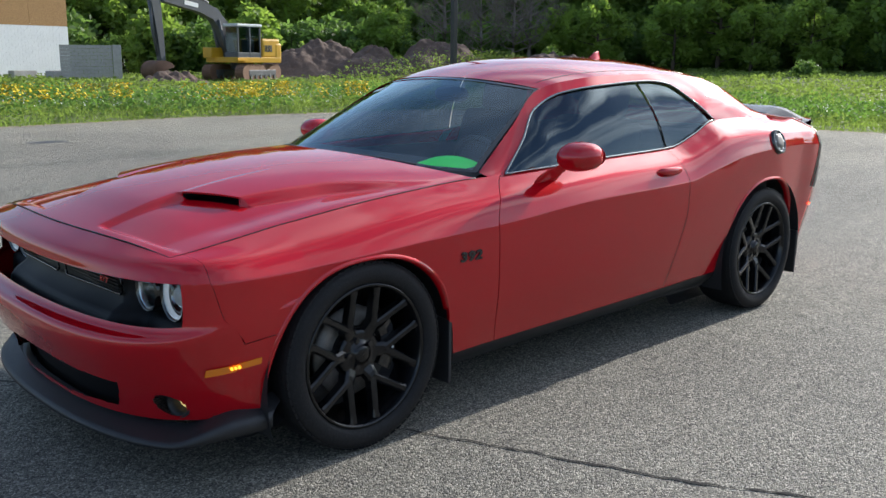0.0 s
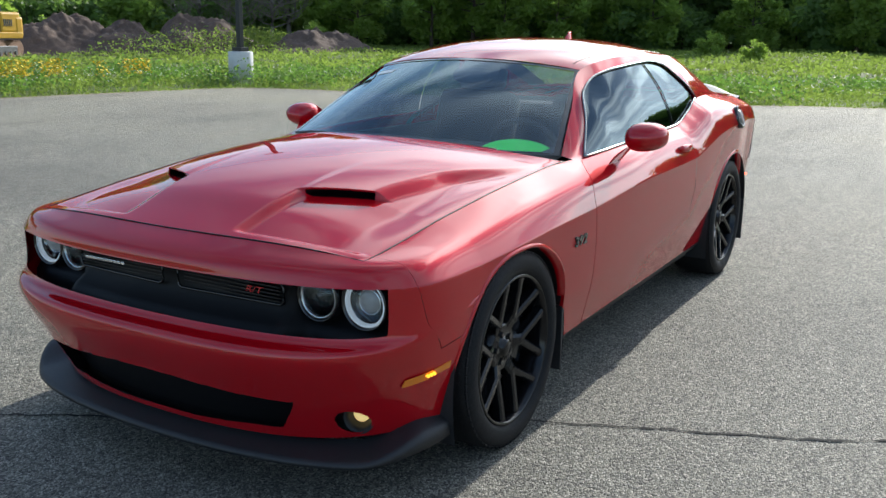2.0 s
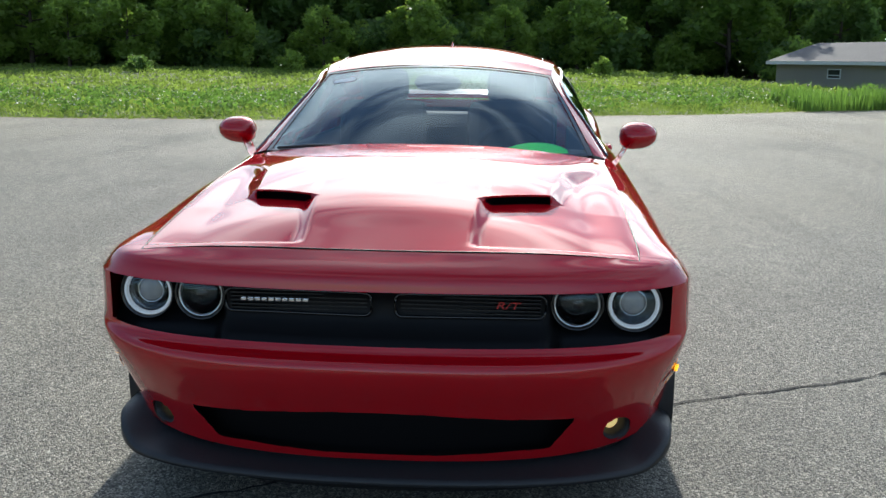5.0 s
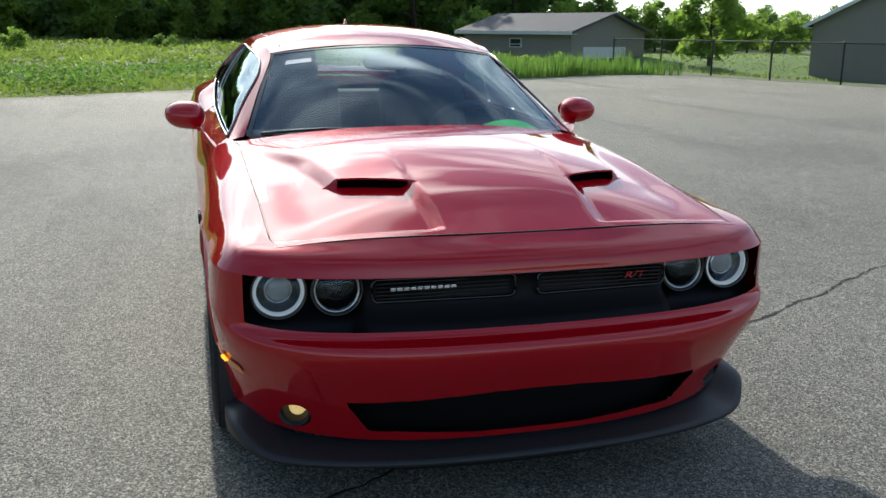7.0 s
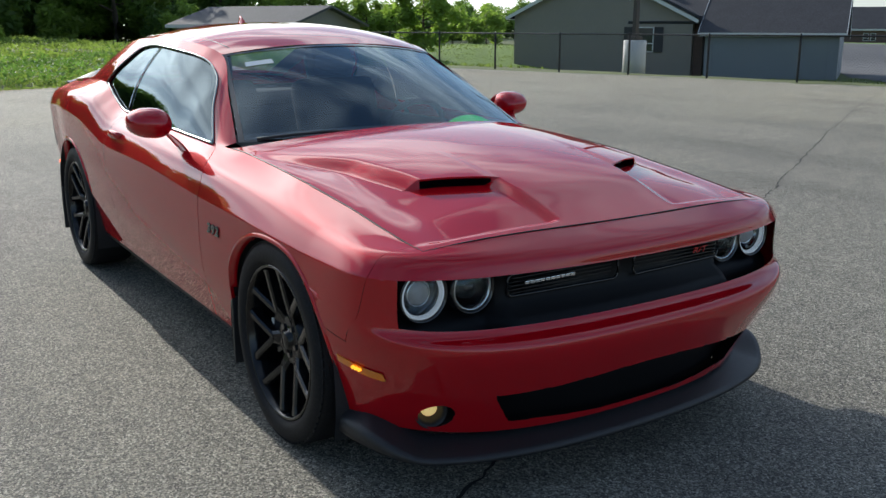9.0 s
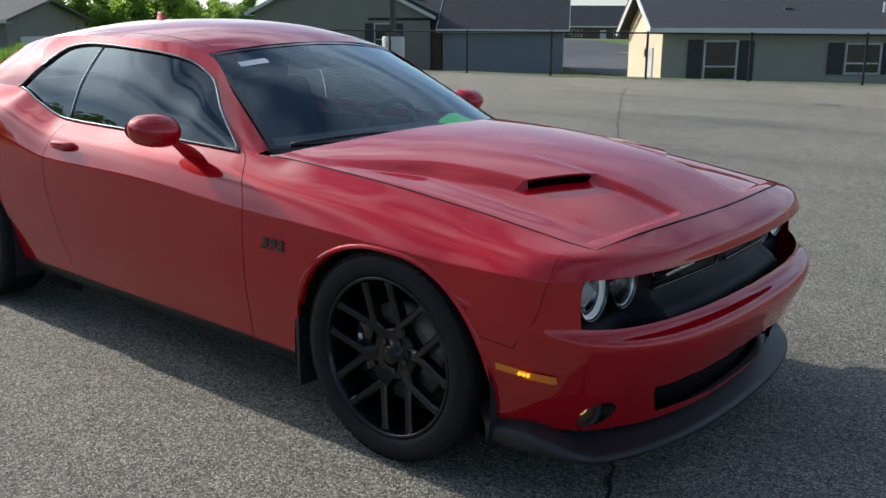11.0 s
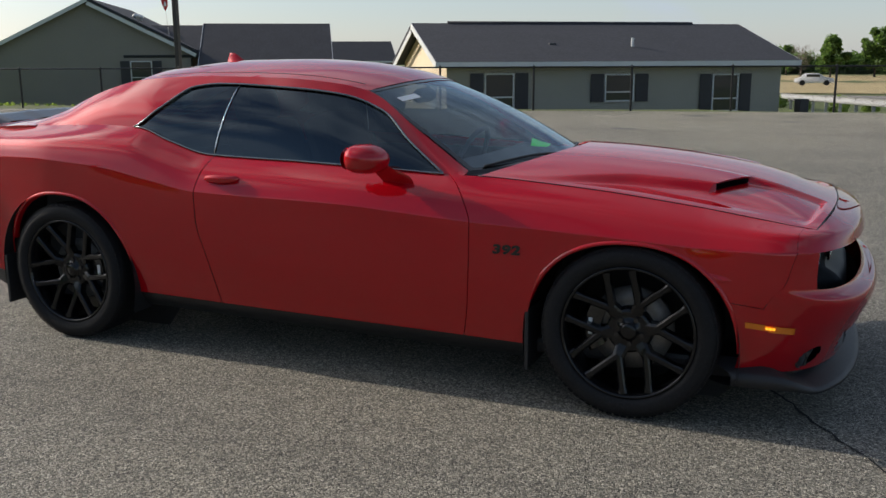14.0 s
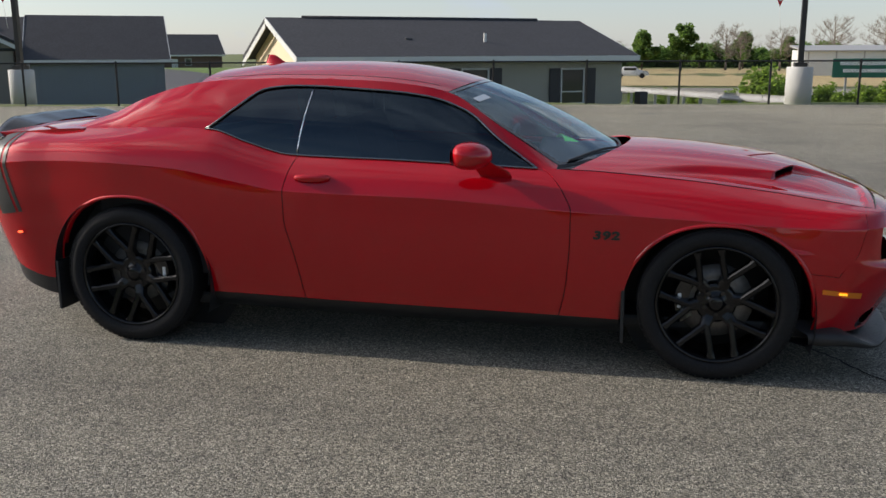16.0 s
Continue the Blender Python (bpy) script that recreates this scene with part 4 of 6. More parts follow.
# cabin seen through the glass
CAB = new("cabin")
CAB.parent = CAR
box_part("floor_pan", (-1.7, -.74, .28), (1.0, .74, .36), CABIN, CAB)
ds = Skin().patch([[Vector((lerp(1.0 - .27 * w * w, .42, t), w * lerp(.71, .73, t), .955 - .012 * w * w + .03 * math.sin(math.pi * t * .8) - .22 * smooth(.75, 1, t))) for t in steps(0, 1, 14)] for w in steps(-1, 1, 30)])
ds.make("dashboard", CABIN, CAB)
box_part("dash_lower", (.40, -.72, .40), (.95, .72, .76), CABIN, CAB, bevel=.05)
box_part("rear_shelf", (-1.85, -.66, .95), (-1.15, .66, 1.04), CABIN, CAB, bevel=.03)
box_part("cabin_rear", (-1.9, -.70, .36), (-1.75, .70, 1.0), CABIN, CAB)
for sg in (1, -1):
    box_part("door_card", (-1.7, min(sg * .76, sg * .80), .36), (.70, max(sg * .76, sg * .80), .93), CABIN, CAB, bevel=.015)
for sg in (1, -1):
    st = new("seat")
    st.parent = CAB
    st.location = (0, sg * .37, 0)
    box_part("cushion", (-.35, -.25, .40), (.18, .25, .60), SEAT, st, bevel=.06)
    box_part("backrest", (-.10, -.25, 0), (.08, .25, .66), SEAT, st, bevel=.07, m=Matrix.Translation((-.36, 0, .52)) @ Matrix.Rotation(radians(-20), 4, "Y"))
    box_part("headrest", (-.06, -.14, 0), (.07, .14, .19), SEAT, st, bevel=.055, m=Matrix.Translation((-.60, 0, 1.13)) @ Matrix.Rotation(radians(-14), 4, "Y"))
box_part("rear_bench", (-1.25, -.62, .40), (-.85, .62, .66), SEAT, CAB, bevel=.06)
box_part("rear_backrest", (-.10, -.62, 0), (.06, .62, .52), SEAT, CAB, bevel=.06, m=Matrix.Translation((-1.25, 0, .58)) @ Matrix.Rotation(radians(-22), 4, "Y"))
sw = mesh_ob("steering_wheel", *tube([(Matrix.Rotation(radians(-66), 4, "Y") @ Vector((.185 * math.cos(a), .185 * math.sin(a), 0))) for a in steps(0, 2 * math.pi, 40)[:-1]], .016, 8, True), CABIN, CAB)
sw.location = (.30, .37, .90)
mm = Skin().patch([[Vector((.18 + .035 * c * math.cos(a), .12 * u, 1.262 + .038 * c * math.sin(a))) for a in steps(0, 2 * math.pi, 16) for c in (math.sqrt(max(0, 1 - u ** 4)),)] for u in steps(-1, 1, 12)])
mm.make("rear_view_mirror", CABIN, CAB)
# wiper arms and cowl
COWL = Skin().patch([[Vector((lerp(1.07, .96, t) - .285 * w * w, .735 * w, .965 - .01 * t - .012 * w * w)) for t in steps(0, 1, 4)] for w in steps(-1, 1, 30)]).make("cowl", BLACK_PLASTIC, CAR)
for y0, y1 in ((.50, -.12), (-.14, -.66)):
    pts = [screen(.012 + .035 * math.sin(math.pi * t), lerp(y0, y1, t) / .72) + Vector((.004, 0, .010)) for t in steps(0, 1, 14)]
    mesh_ob("wiper", *tube(pts, .007, 6), BLACK_PLASTIC, CAR)
# roof seams
for sg in (1, -1):
    pts = [roof(x, .90) + Vector((0, 0, -.0008)) for x in steps(.10, -1.12, 30)]
    mesh_ob("roof_seam", *tube([Vector((p.x, sg * p.y, p.z)) for p in pts], .0026, 6), STRIPE, CAR)
# shark-fin aerial
fin = Skin().patch([[Vector((-.93 - .13 * t + .02 * h, .022 * (1 - h) * s_ * math.sin(math.pi * min(1, t + .08)) ** .5, 1.437 + .052 * h * smooth(0, .8, t))) for h in steps(0, 1, 5)] for s_ in (1, -1) for t in steps(0, 1, 10)])
fin.make("roof_aerial", PAINT, CAR)

# papers inside the glass
GP = Skin().patch([[Vector((.765 - .075 * u - .10 * t, .335 + .29 * u, .972 + .006 * t + .034 * math.sin(math.pi * u) ** .7 * t)) for t in steps(0, 1, 6)] for u in steps(0, 1, 12)])
GP.make("green_note", GREEN_PAPER, None)
tagged(bpy.data.objects["green_note"], "bright green paper note lying on the dashboard", "paper")
ST = Skin().patch([[screen(u, w, -.002) for u in steps(.80, .855, 3)] for w in steps(-.86, -.66, 6)]).make("windscreen_sticker", PAPER, WS, "white sticker")
WP = Skin().patch([[Vector((.80 - .05 * u - .10 * t, .245 + .10 * u, .968 + .006 * t)) for t in steps(0, 1, 3)] for u in steps(0, 1, 3)]).make("white_note", PAPER, None)
tagged(WP, "small white paper slip beside the green note", "paper")


# ---- ground, lot and verge ----
def asphalt_material():
    """Worn asphalt: pale and dark stones in grey binder, broad patches, faint stains along the lanes."""
    m = bpy.data.materials.new("asphalt")
    m.use_nodes = True
    n, l = m.node_tree.nodes, m.node_tree.links
    b = n["Principled BSDF"]
    b.inputs["Roughness"].default_value, b.inputs["Specular IOR Level"].default_value = 0.82, 0.35
    tc = n.new("ShaderNodeTexCoord")

    def ramp(src, stops):
        r = n.new("ShaderNodeValToRGB")
        e = r.color_ramp.elements
        e[0].position, e[0].color = stops[0][0], (*stops[0][1], 1)
        e[1].position, e[1].color = stops[-1][0], (*stops[-1][1], 1)
        for p, c in stops[1:-1]:
            k = e.new(p)
            k.color = (*c, 1)
        l.new(src, r.inputs["Fac"])
        return r.outputs["Color"]

    def noise_at(scale, detail, stretch=(1, 1, 1)):
        mp = n.new("ShaderNodeMapping")
        mp.inputs["Scale"].default_value = stretch
        l.new(tc.outputs["Object"], mp.inputs["Vector"])
        t = n.new("ShaderNodeTexNoise")
        t.inputs["Scale"].default_value, t.inputs["Detail"].default_value = scale, detail
        l.new(mp.outputs["Vector"], t.inputs["Vector"])
        return t.outputs["Fac"]

    def multiply(a, c):
        x = n.new("ShaderNodeMix")
        x.data_type, x.blend_type = "RGBA", "MULTIPLY"
        x.inputs["Factor"].default_value = 1.0
        l.new(a, x.inputs["A"]), l.new(c, x.inputs["B"])
        return x.outputs["Result"]

    cells = n.new("ShaderNodeTexVoronoi")
    cells.inputs["Scale"].default_value = 165
    l.new(tc.outputs["Object"], cells.inputs["Vector"])
    grey = n.new("ShaderNodeSeparateColor")
    l.new(cells.outputs["Color"], grey.inputs["Color"])
    stone = ramp(grey.outputs["Red"], [(0.0, (.054, .053, .047)), (.30, (.13, .126, .109)), (.62, (.23, .222, .189)), (.85, (.345, .33, .282)), (1.0, (.52, .50, .44))])
    col = multiply(stone, ramp(noise_at(0.22, 6), [(.32, (.72, .72, .73)), (.5, (.95, .95, .95)), (.66, (1.0, .985, .95))]))
    col = multiply(col, ramp(noise_at(0.5, 5, (.25, 1.6, 1)), [(.32, (.74, .74, .75)), (.45, (.95, .95, .95)), (.62, (1, 1, 1))]))
    col = multiply(col, ramp(noise_at(7, 4), [(.30, (.84, .84, .85)), (.55, (1, 1, 1))]))
    col = multiply(col, ramp(noise_at(42, 2), [(.34, (.82, .815, .80)), (.5, (1.02, 1, .96)), (.66, (1.20, 1.17, 1.10))]))
    # low-angle sheen painted in: the lot turns paler and warmer away from the car
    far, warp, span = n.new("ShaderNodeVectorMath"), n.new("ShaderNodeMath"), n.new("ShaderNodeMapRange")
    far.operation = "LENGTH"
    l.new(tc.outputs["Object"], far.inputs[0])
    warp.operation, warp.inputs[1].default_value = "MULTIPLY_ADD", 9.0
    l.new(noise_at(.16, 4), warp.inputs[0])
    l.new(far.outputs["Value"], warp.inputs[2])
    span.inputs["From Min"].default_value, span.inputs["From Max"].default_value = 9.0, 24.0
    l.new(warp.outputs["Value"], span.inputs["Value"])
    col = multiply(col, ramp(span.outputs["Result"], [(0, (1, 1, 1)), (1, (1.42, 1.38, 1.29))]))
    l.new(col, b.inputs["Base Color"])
    bn = n.new("ShaderNodeBump")
    bn.inputs["Strength"].default_value, bn.inputs["Distance"].default_value = 0.8, 0.006
    add = n.new("ShaderNodeMath")
    add.operation = "SUBTRACT"
    l.new(grey.outputs["Green"], add.inputs[0])
    l.new(cells.outputs["Distance"], add.inputs[1])
    l.new(add.outputs["Value"], bn.inputs["Height"])
    l.new(bn.outputs["Normal"], b.inputs["Normal"])
    return m


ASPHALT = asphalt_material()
ROADWAY = material("old_asphalt", (0.11, 0.11, 0.115), rough=0.9, var=0.3, var_scale=0.5, fine=0.3, fine_scale=30)
ROAD_PALE = material("pale_road", (0.26, 0.235, 0.205), rough=0.9, var=0.3, var_scale=0.3, fine=0.3, fine_scale=20)
SOIL = material("grass_soil", (0.118, 0.148, 0.032), rough=0.95, var=0.7, var_scale=0.12, fine=0.6, fine_scale=1.5, bump=0.6, bump_scale=3)
LAWN = material("lawn", (0.15, 0.25, 0.035), rough=0.9, var=0.4, var_scale=0.3, fine=0.4, fine_scale=8, bump=0.4, bump_scale=20)
GRASS = material("grass_blade", (0.168, 0.238, 0.050), rough=0.6, var=0.75, var_scale=0.35, island=0.4, trans=0.6, dark=0.5)
WEED = material("weed_leaf", (0.105, 0.195, 0.040), rough=0.6, var=0.75, var_scale=0.6, island=0.5, trans=0.6, dark=0.5)
YELLOW = material("yellow_petal", (0.75, 0.52, 0.01), rough=0.6, island=0.3)
PALE = material("pale_petal", (0.65, 0.66, 0.55), rough=0.6, island=0.3)
DIRT = material("dirt", (0.125, 0.082, 0.062), rough=0.95, var=0.5, var_scale=0.5, fine=0.5, fine_scale=5, bump=0.8, bump_scale=5)
WHEAT = material("dry_field", (0.50, 0.38, 0.18), rough=0.95, var=0.3, var_scale=0.05, fine=0.3, fine_scale=2)
CONCRETE = material("concrete", (0.42, 0.40, 0.37), rough=0.85, var=0.4, var_scale=2.5, fine=0.3, fine_scale=30, bump=0.3, bump_scale=40)
CRACK = material("crack_shadow", (0.016, 0.015, 0.014), rough=1.0)

LOT_EDGE = [(60, -4.0), (20, -11.5), (-3, -15.9), (-6.8, -16.5), (-10.7, -16.2), (-13.4, -15.9), (-14.7, -15.2), (-15.2, -13.4), (-15.2, -9.2), (-15.8, -4.5), (-17.6, -1.5), (-18.9, 2.2), (-20.2, 5.3),
            (-23, 9.5), (-25, 12.5), (-25.6, 14.8), (-24.6, 16.3), (-22.2, 16.9), (-18.5, 17.85), (-14.8, 18.9), (-10.9, 19.4), (-8.3, 20.0), (-5, 21.0), (-.5, 21.9), (2.5, 22.4), (7.7, 23.0), (14, 23.9), (60, 29)]


def in_lot(x, y):
    inside, j = False, len(LOT_EDGE) - 1
    for i, (xi, yi) in enumerate(LOT_EDGE):
        xj, yj = LOT_EDGE[j]
        if (yi > y) != (yj > y) and x < (xj - xi) * (y - yi) / (yj - yi) + xi:
            inside = not inside
        j = i
    return inside


def edge_distance(x, y):
    best = 1e9
    for (x0, y0), (x1, y1) in zip(LOT_EDGE, LOT_EDGE[1:]):
        dx, dy = x1 - x0, y1 - y0
        t = max(0, min(1, ((x - x0) * dx + (y - y0) * dy) / (dx * dx + dy * dy)))
        best = min(best, math.hypot(x - x0 - t * dx, y - y0 - t * dy))
    return best


def ground_z(x, y):
    """Level round the lot, falling away behind the fence, with a low rise to the woods."""
    fence = 22.2 + 0.17 * x
    z = -1.35 * smooth(0.6, 8.0, y - fence) * smooth(-50, -36, x)
    z -= 0.9 * smooth(60, 160, y)
    z += 0.06 * smooth(-20, -45, y)
    z += 0.5 * smooth(-24, -60, x) * smooth(22, 5, y)
    if not -40 < x < 40 or not -30 < y < 30 or not in_lot(x, y):
        rough = max(smooth(-22, -32, x), smooth(-18, -26, y)) if y < 15 else 0
        z += 0.05 * noise.noise((x * .35, y * .35, 0)) - .01 + rough * (.22 * noise.noise((x * .16, y * .16, 4.0)) + .08 * noise.noise((x * .4, y * .4, 9.0)))
    else:
        z = -.06
    return z


gs = sorted(set([-1500, -800, -450, -300, -220, -170, -130] + [-100 + 4 * i for i in range(13)] + [-48 + 1.5 * i for i in range(60)] + [44 + 5 * i for i in range(14)] + [130, 170, 220, 300, 450, 800, 1500]))
verts = [(x, y, ground_z(x, y)) for x in gs for y in gs]
n = len(gs)
ground = mesh_ob("ground", verts, [(i * n + j, (i + 1) * n + j, (i + 1) * n + j + 1, i * n + j + 1) for i in range(n - 1) for j in range(n - 1)], SOIL)
tagged(ground, "green grassy ground reaching to the woods and fields", "ground", kind="structure")

# the lot, a slab with a ragged edge
edge = []
for (x0, y0), (x1, y1) in zip(LOT_EDGE, LOT_EDGE[1:] + LOT_EDGE[:1]):
    k = max(1, int(math.hypot(x1 - x0, y1 - y0) / .5)) if max(abs(x0), abs(x1)) < 30 else 2
    for i in range(k):
        t = i / k
        x, y = lerp(x0, x1, t), lerp(y0, y1, t)
        edge.append((x + .10 * noise.noise((x, y, 3.0)), y + .10 * noise.noise((x, y, 7.0))))
bm = bmesh.new()
top = [bm.verts.new((x, y, 0)) for x, y in edge]
low = [bm.verts.new((x, y, -.12)) for x, y in edge]
bm.faces.new(top)
for i in range(len(top)):
    bm.faces.new((top[i], low[i], low[(i + 1) % len(top)], top[(i + 1) % len(top)]))
bmesh.ops.recalc_face_normals(bm, faces=bm.faces)
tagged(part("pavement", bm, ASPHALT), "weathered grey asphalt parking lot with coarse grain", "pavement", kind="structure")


def ribbon(name, pts, width, z, mat, label, seed=0):
    """A narrow ragged strip lying on the lot."""
    rnd = random.Random(seed)
    fine = []
    for (x0, y0), (x1, y1) in zip(pts, pts[1:]):
        k = max(1, int(math.hypot(x1 - x0, y1 - y0) / .045))
        for i in range(k):
            t = i / k
            fine.append((lerp(x0, x1, t), lerp(y0, y1, t)))
    fine.append(pts[-1])
    vs, fs, drift = [], [], 0.0
    for i, (x, y) in enumerate(fine):
        a, b = fine[max(0, i - 1)], fine[min(len(fine) - 1, i + 1)]
        d = Vector((b[0] - a[0], b[1] - a[1], 0)).normalized()
        nn = Vector((-d.y, d.x, 0))
        drift = drift * .8 + rnd.uniform(-.012, .012)
        w = width * rnd.uniform(.25, 1.2)
        c = Vector((x, y, z)) + nn * drift
        vs += [c + nn * w / 2, c - nn * w / 2]
        if i:
            fs.append((2 * i - 2, 2 * i - 1, 2 * i + 1, 2 * i))
    return tagged(mesh_ob(name, vs, fs, mat, smooth=False), label, "crack", kind="structure")


ribbon("crack", [(2.75, -1.62), (2.38, -.99), (2.11, -.49), (1.6, .22), (1.25, .89), (1.06, 1.28), (.82, 1.88), (.59, 2.33), (.35, 2.74), (-.16, 3.69), (-1.11, 5.42), (-2.34, 7.65), (-3.54, 9.84), (-5.76, 14.04), (-7.2, 17.0)], .016, .0035, CRACK, "thin dark crack running across the asphalt", 1)
ribbon("crack", [(2.55, -1.6), (2.72, -1.85), (2.95, -2.0), (3.1, -2.3)], .010, .0035, CRACK, "short crack branching in the asphalt", 5)

# dark oil spots on the lot
STAIN = material("oil_stain", (0.055, 0.053, 0.050), rough=0.6, var=0.4, var_scale=6)
for x, y, a, b in ((-2.25, -12.3, .36, .20), (-1.88, 14.8, .30, .16), (4.3, 15.75, .22, .12), (1.24, 18.0, .25, .14)):
    rim_ = [(x + a * (1 + .3 * noise.noise((k * .9, x, 1.0))) * math.cos(k * .35), y + b * (1 + .3 * noise.noise((k * .9, y, 2.0))) * math.sin(k * .35), .004) for k in range(18)]
    tagged(mesh_ob("oil_stain", rim_, [tuple(range(18))], STAIN, smooth=False), "dark oil spot on the asphalt", "stain", kind="structure")

rng = np.random.default_rng(4)


def blades(name, xy, h, w, mat, label, lean=0.35, cat="grass"):
    """Grass: each blade a bent tapering strip, all in one mesh."""
    k = len(xy)
    a = rng.uniform(0, 2 * np.pi, k)
    z0 = np.array([ground_z(x, y) for x, y in xy]) - .03
    side = np.stack([np.cos(a), np.sin(a), np.zeros(k)], 1) * (w * rng.uniform(.6, 1.3, k))[:, None] / 2
    b = a + np.pi / 2 + rng.uniform(-.6, .6, k)
    bend = np.stack([np.cos(b), np.sin(b), np.zeros(k)], 1) * (h * lean * rng.uniform(.1, 1.0, k))[:, None]
    base = np.column_stack([xy, z0])
    mid = base + bend * .35 + np.column_stack([np.zeros((k, 2)), h * .6])
    tip = base + bend + np.column_stack([np.zeros((k, 2)), h])
    v = np.stack([base - side, base + side, mid - side * .8, mid + side * .8, tip], 1).reshape(-1, 3)
    i = np.arange(k)[:, None] * 5
    quads, tris = (i + [0, 1, 3, 2]), (i + [2, 3, 4])
    me = bpy.data.meshes.new(name)
    me.vertices.add(len(v))
    me.vertices.foreach_set("co", v.ravel())
    loops = np.concatenate([quads.ravel(), tris.ravel()])
    me.loops.add(len(loops))
    me.loops.foreach_set("vertex_index", loops.astype(np.int32))
    me.polygons.add(2 * k)
    starts = np.concatenate([np.arange(k) * 4, 4 * k + np.arange(k) * 3])
    me.polygons.foreach_set("loop_start", starts.astype(np.int32))
    me.update(calc_edges=True)
    me.materials.append(mat)
    return tagged(new(name, me), label, cat, kind="stuff")


def scatter(count, x0, x1, y0, y1, test):
    out = []
    while len(out) < count:
        x, y = rng.uniform(x0, x1), rng.uniform(y0, y1)
        if test(x, y):
            out.append((x, y))
    return np.array(out)


def clumpy(x, y, s=.8):
    return noise.noise((x * s, y * s, 11.0)) * .5 + noise.noise((x * s * 3, y * s * 3, 5.0)) * .3


outside = lambda x, y: not in_lot(x, y)
SEEN_BACK = lambda x, y: outside(x, y) and y < 15.5 + .2 * (x + 24) * (x > -24) and (x < -14.5 or y < -13.0 + .17 * x)


def leafy(name, xy, h, size, mat, label, cat="weeds"):
    """Low broad-leaved growth: every leaf a small tilted blade at its own height."""
    k = len(xy)
    z = np.array([ground_z(x, y) for x, y in xy]) + h * rng.uniform(0, 1, k) ** .7
    p = np.column_stack([xy, z])
    u = rng.normal(size=(k, 3)) * (1, 1, .7)
    u /= np.linalg.norm(u, axis=1)[:, None]
    w = np.cross(u, rng.normal(size=(k, 3)))
    w /= np.linalg.norm(w, axis=1)[:, None]
    s_ = (size * rng.uniform(.5, 1.4, k))[:, None]
    v = np.stack([p - u * s_, p + w * s_ * .45, p + u * s_, p - w * s_ * .45], 1).reshape(-1, 3)
    me = bpy.data.meshes.new(name)
    me.vertices.add(len(v))
    me.vertices.foreach_set("co", v.ravel())
    me.loops.add(4 * k)
    me.loops.foreach_set("vertex_index", np.arange(4 * k, dtype=np.int32))
    me.polygons.add(k)
    me.polygons.foreach_set("loop_start", (np.arange(k) * 4).astype(np.int32))
    me.update(calc_edges=True)
    me.materials.append(mat)
    return tagged(new(name, me), label, cat, kind="stuff")


# fringe along the lot's edge
pts = scatter(15000, -30, 6, -24, 15.5, lambda x, y: SEEN_BACK(x, y) and edge_distance(x, y) < 4.5)
h = np.array([(.10 + .28 * max(0, clumpy(x, y) + .25)) * (smooth(0, 1.2, edge_distance(x, y)) * .8 + .30) for x, y in pts]) * rng.uniform(.5, 1.5, len(pts))
blades("verge_grass", pts, h, .016, GRASS, "long green grass along the edge of the lot")
pts = scatter(52000, -30, 6, -24, 15.5, lambda x, y: SEEN_BACK(x, y) and edge_distance(x, y) < 6.5 and clumpy(x, y, 1.1) > -.25)
h = np.array([(.05 + .55 * max(0, clumpy(x, y, .9) + .12)) * (smooth(0, 1.5, edge_distance(x, y)) * .85 + .25) for x, y in pts])
leafy("verge_weeds", pts, h, .042, GRASS, "low broad-leaved weeds along the edge of the lot")
# tall weeds in drifts
pts = scatter(42000, -34, 4, -28, 14, lambda x, y: SEEN_BACK(x, y) and .8 < edge_distance(x, y) < 11 and clumpy(x, y, .35) > .03)
h = np.array([.25 + 1.3 * max(0, clumpy(x, y, .35)) * (.6 + 1.0 * max(0, clumpy(x, y, 1.2) + .3)) for x, y in pts])
leafy("tall_weeds", pts, h, .060, WEED, "dark green leafy weeds standing in drifts")
# open field to the woods
pts = scatter(26000, -92, 2, -62, 30, lambda x, y: SEEN_BACK(x, y) and edge_distance(x, y) > 4.0 and rng.uniform() < 9 / (9 + .35 * edge_distance(x, y)))
h = np.array([.16 + .40 * max(-.2, clumpy(x, y, .25)) for x, y in pts]) * rng.uniform(.5, 1.6, len(pts)) + .05
blades("field_grass", pts, h, .045, GRASS, "open field of rough green grass", .6)
pts = scatter(130000, -92, 2, -62, 30, lambda x, y: SEEN_BACK(x, y) and edge_distance(x, y) > 4.0 and rng.uniform() < 12 / (12 + .35 * edge_distance(x, y)))
h = np.array([.06 + .75 * max(0, clumpy(x, y, .28) + .10) for x, y in pts])
leafy("field_weeds", pts, h, .105, GRASS, "low leafy growth covering the open field")
# tall reeds by the shed
pts = scatter(4200, -31, -22.0, 9.0, 16.2, lambda x, y: outside(x, y) and edge_distance(x, y) < 3.6 and y - x * .35 < 24.8)
blades("reed_clump", pts, rng.uniform(.25, .75, len(pts)) * np.array([.55 + .75 * smooth(-.3, .35, clumpy(x, y, .7)) for x, y in pts]), .032, WEED, "tall green weeds at the corner of the lot", .3, "weeds")
# mown lawn beyond the fence
pts = scatter(9000, -60, -22, 18, 45, lambda x, y: outside(x, y) and edge_distance(x, y) > .5 and y > 22.5 + .17 * x)
blades("lawn_grass", pts, rng.uniform(.06, .16, len(pts)), .10, GRASS, "mown grass behind the fence", .5)


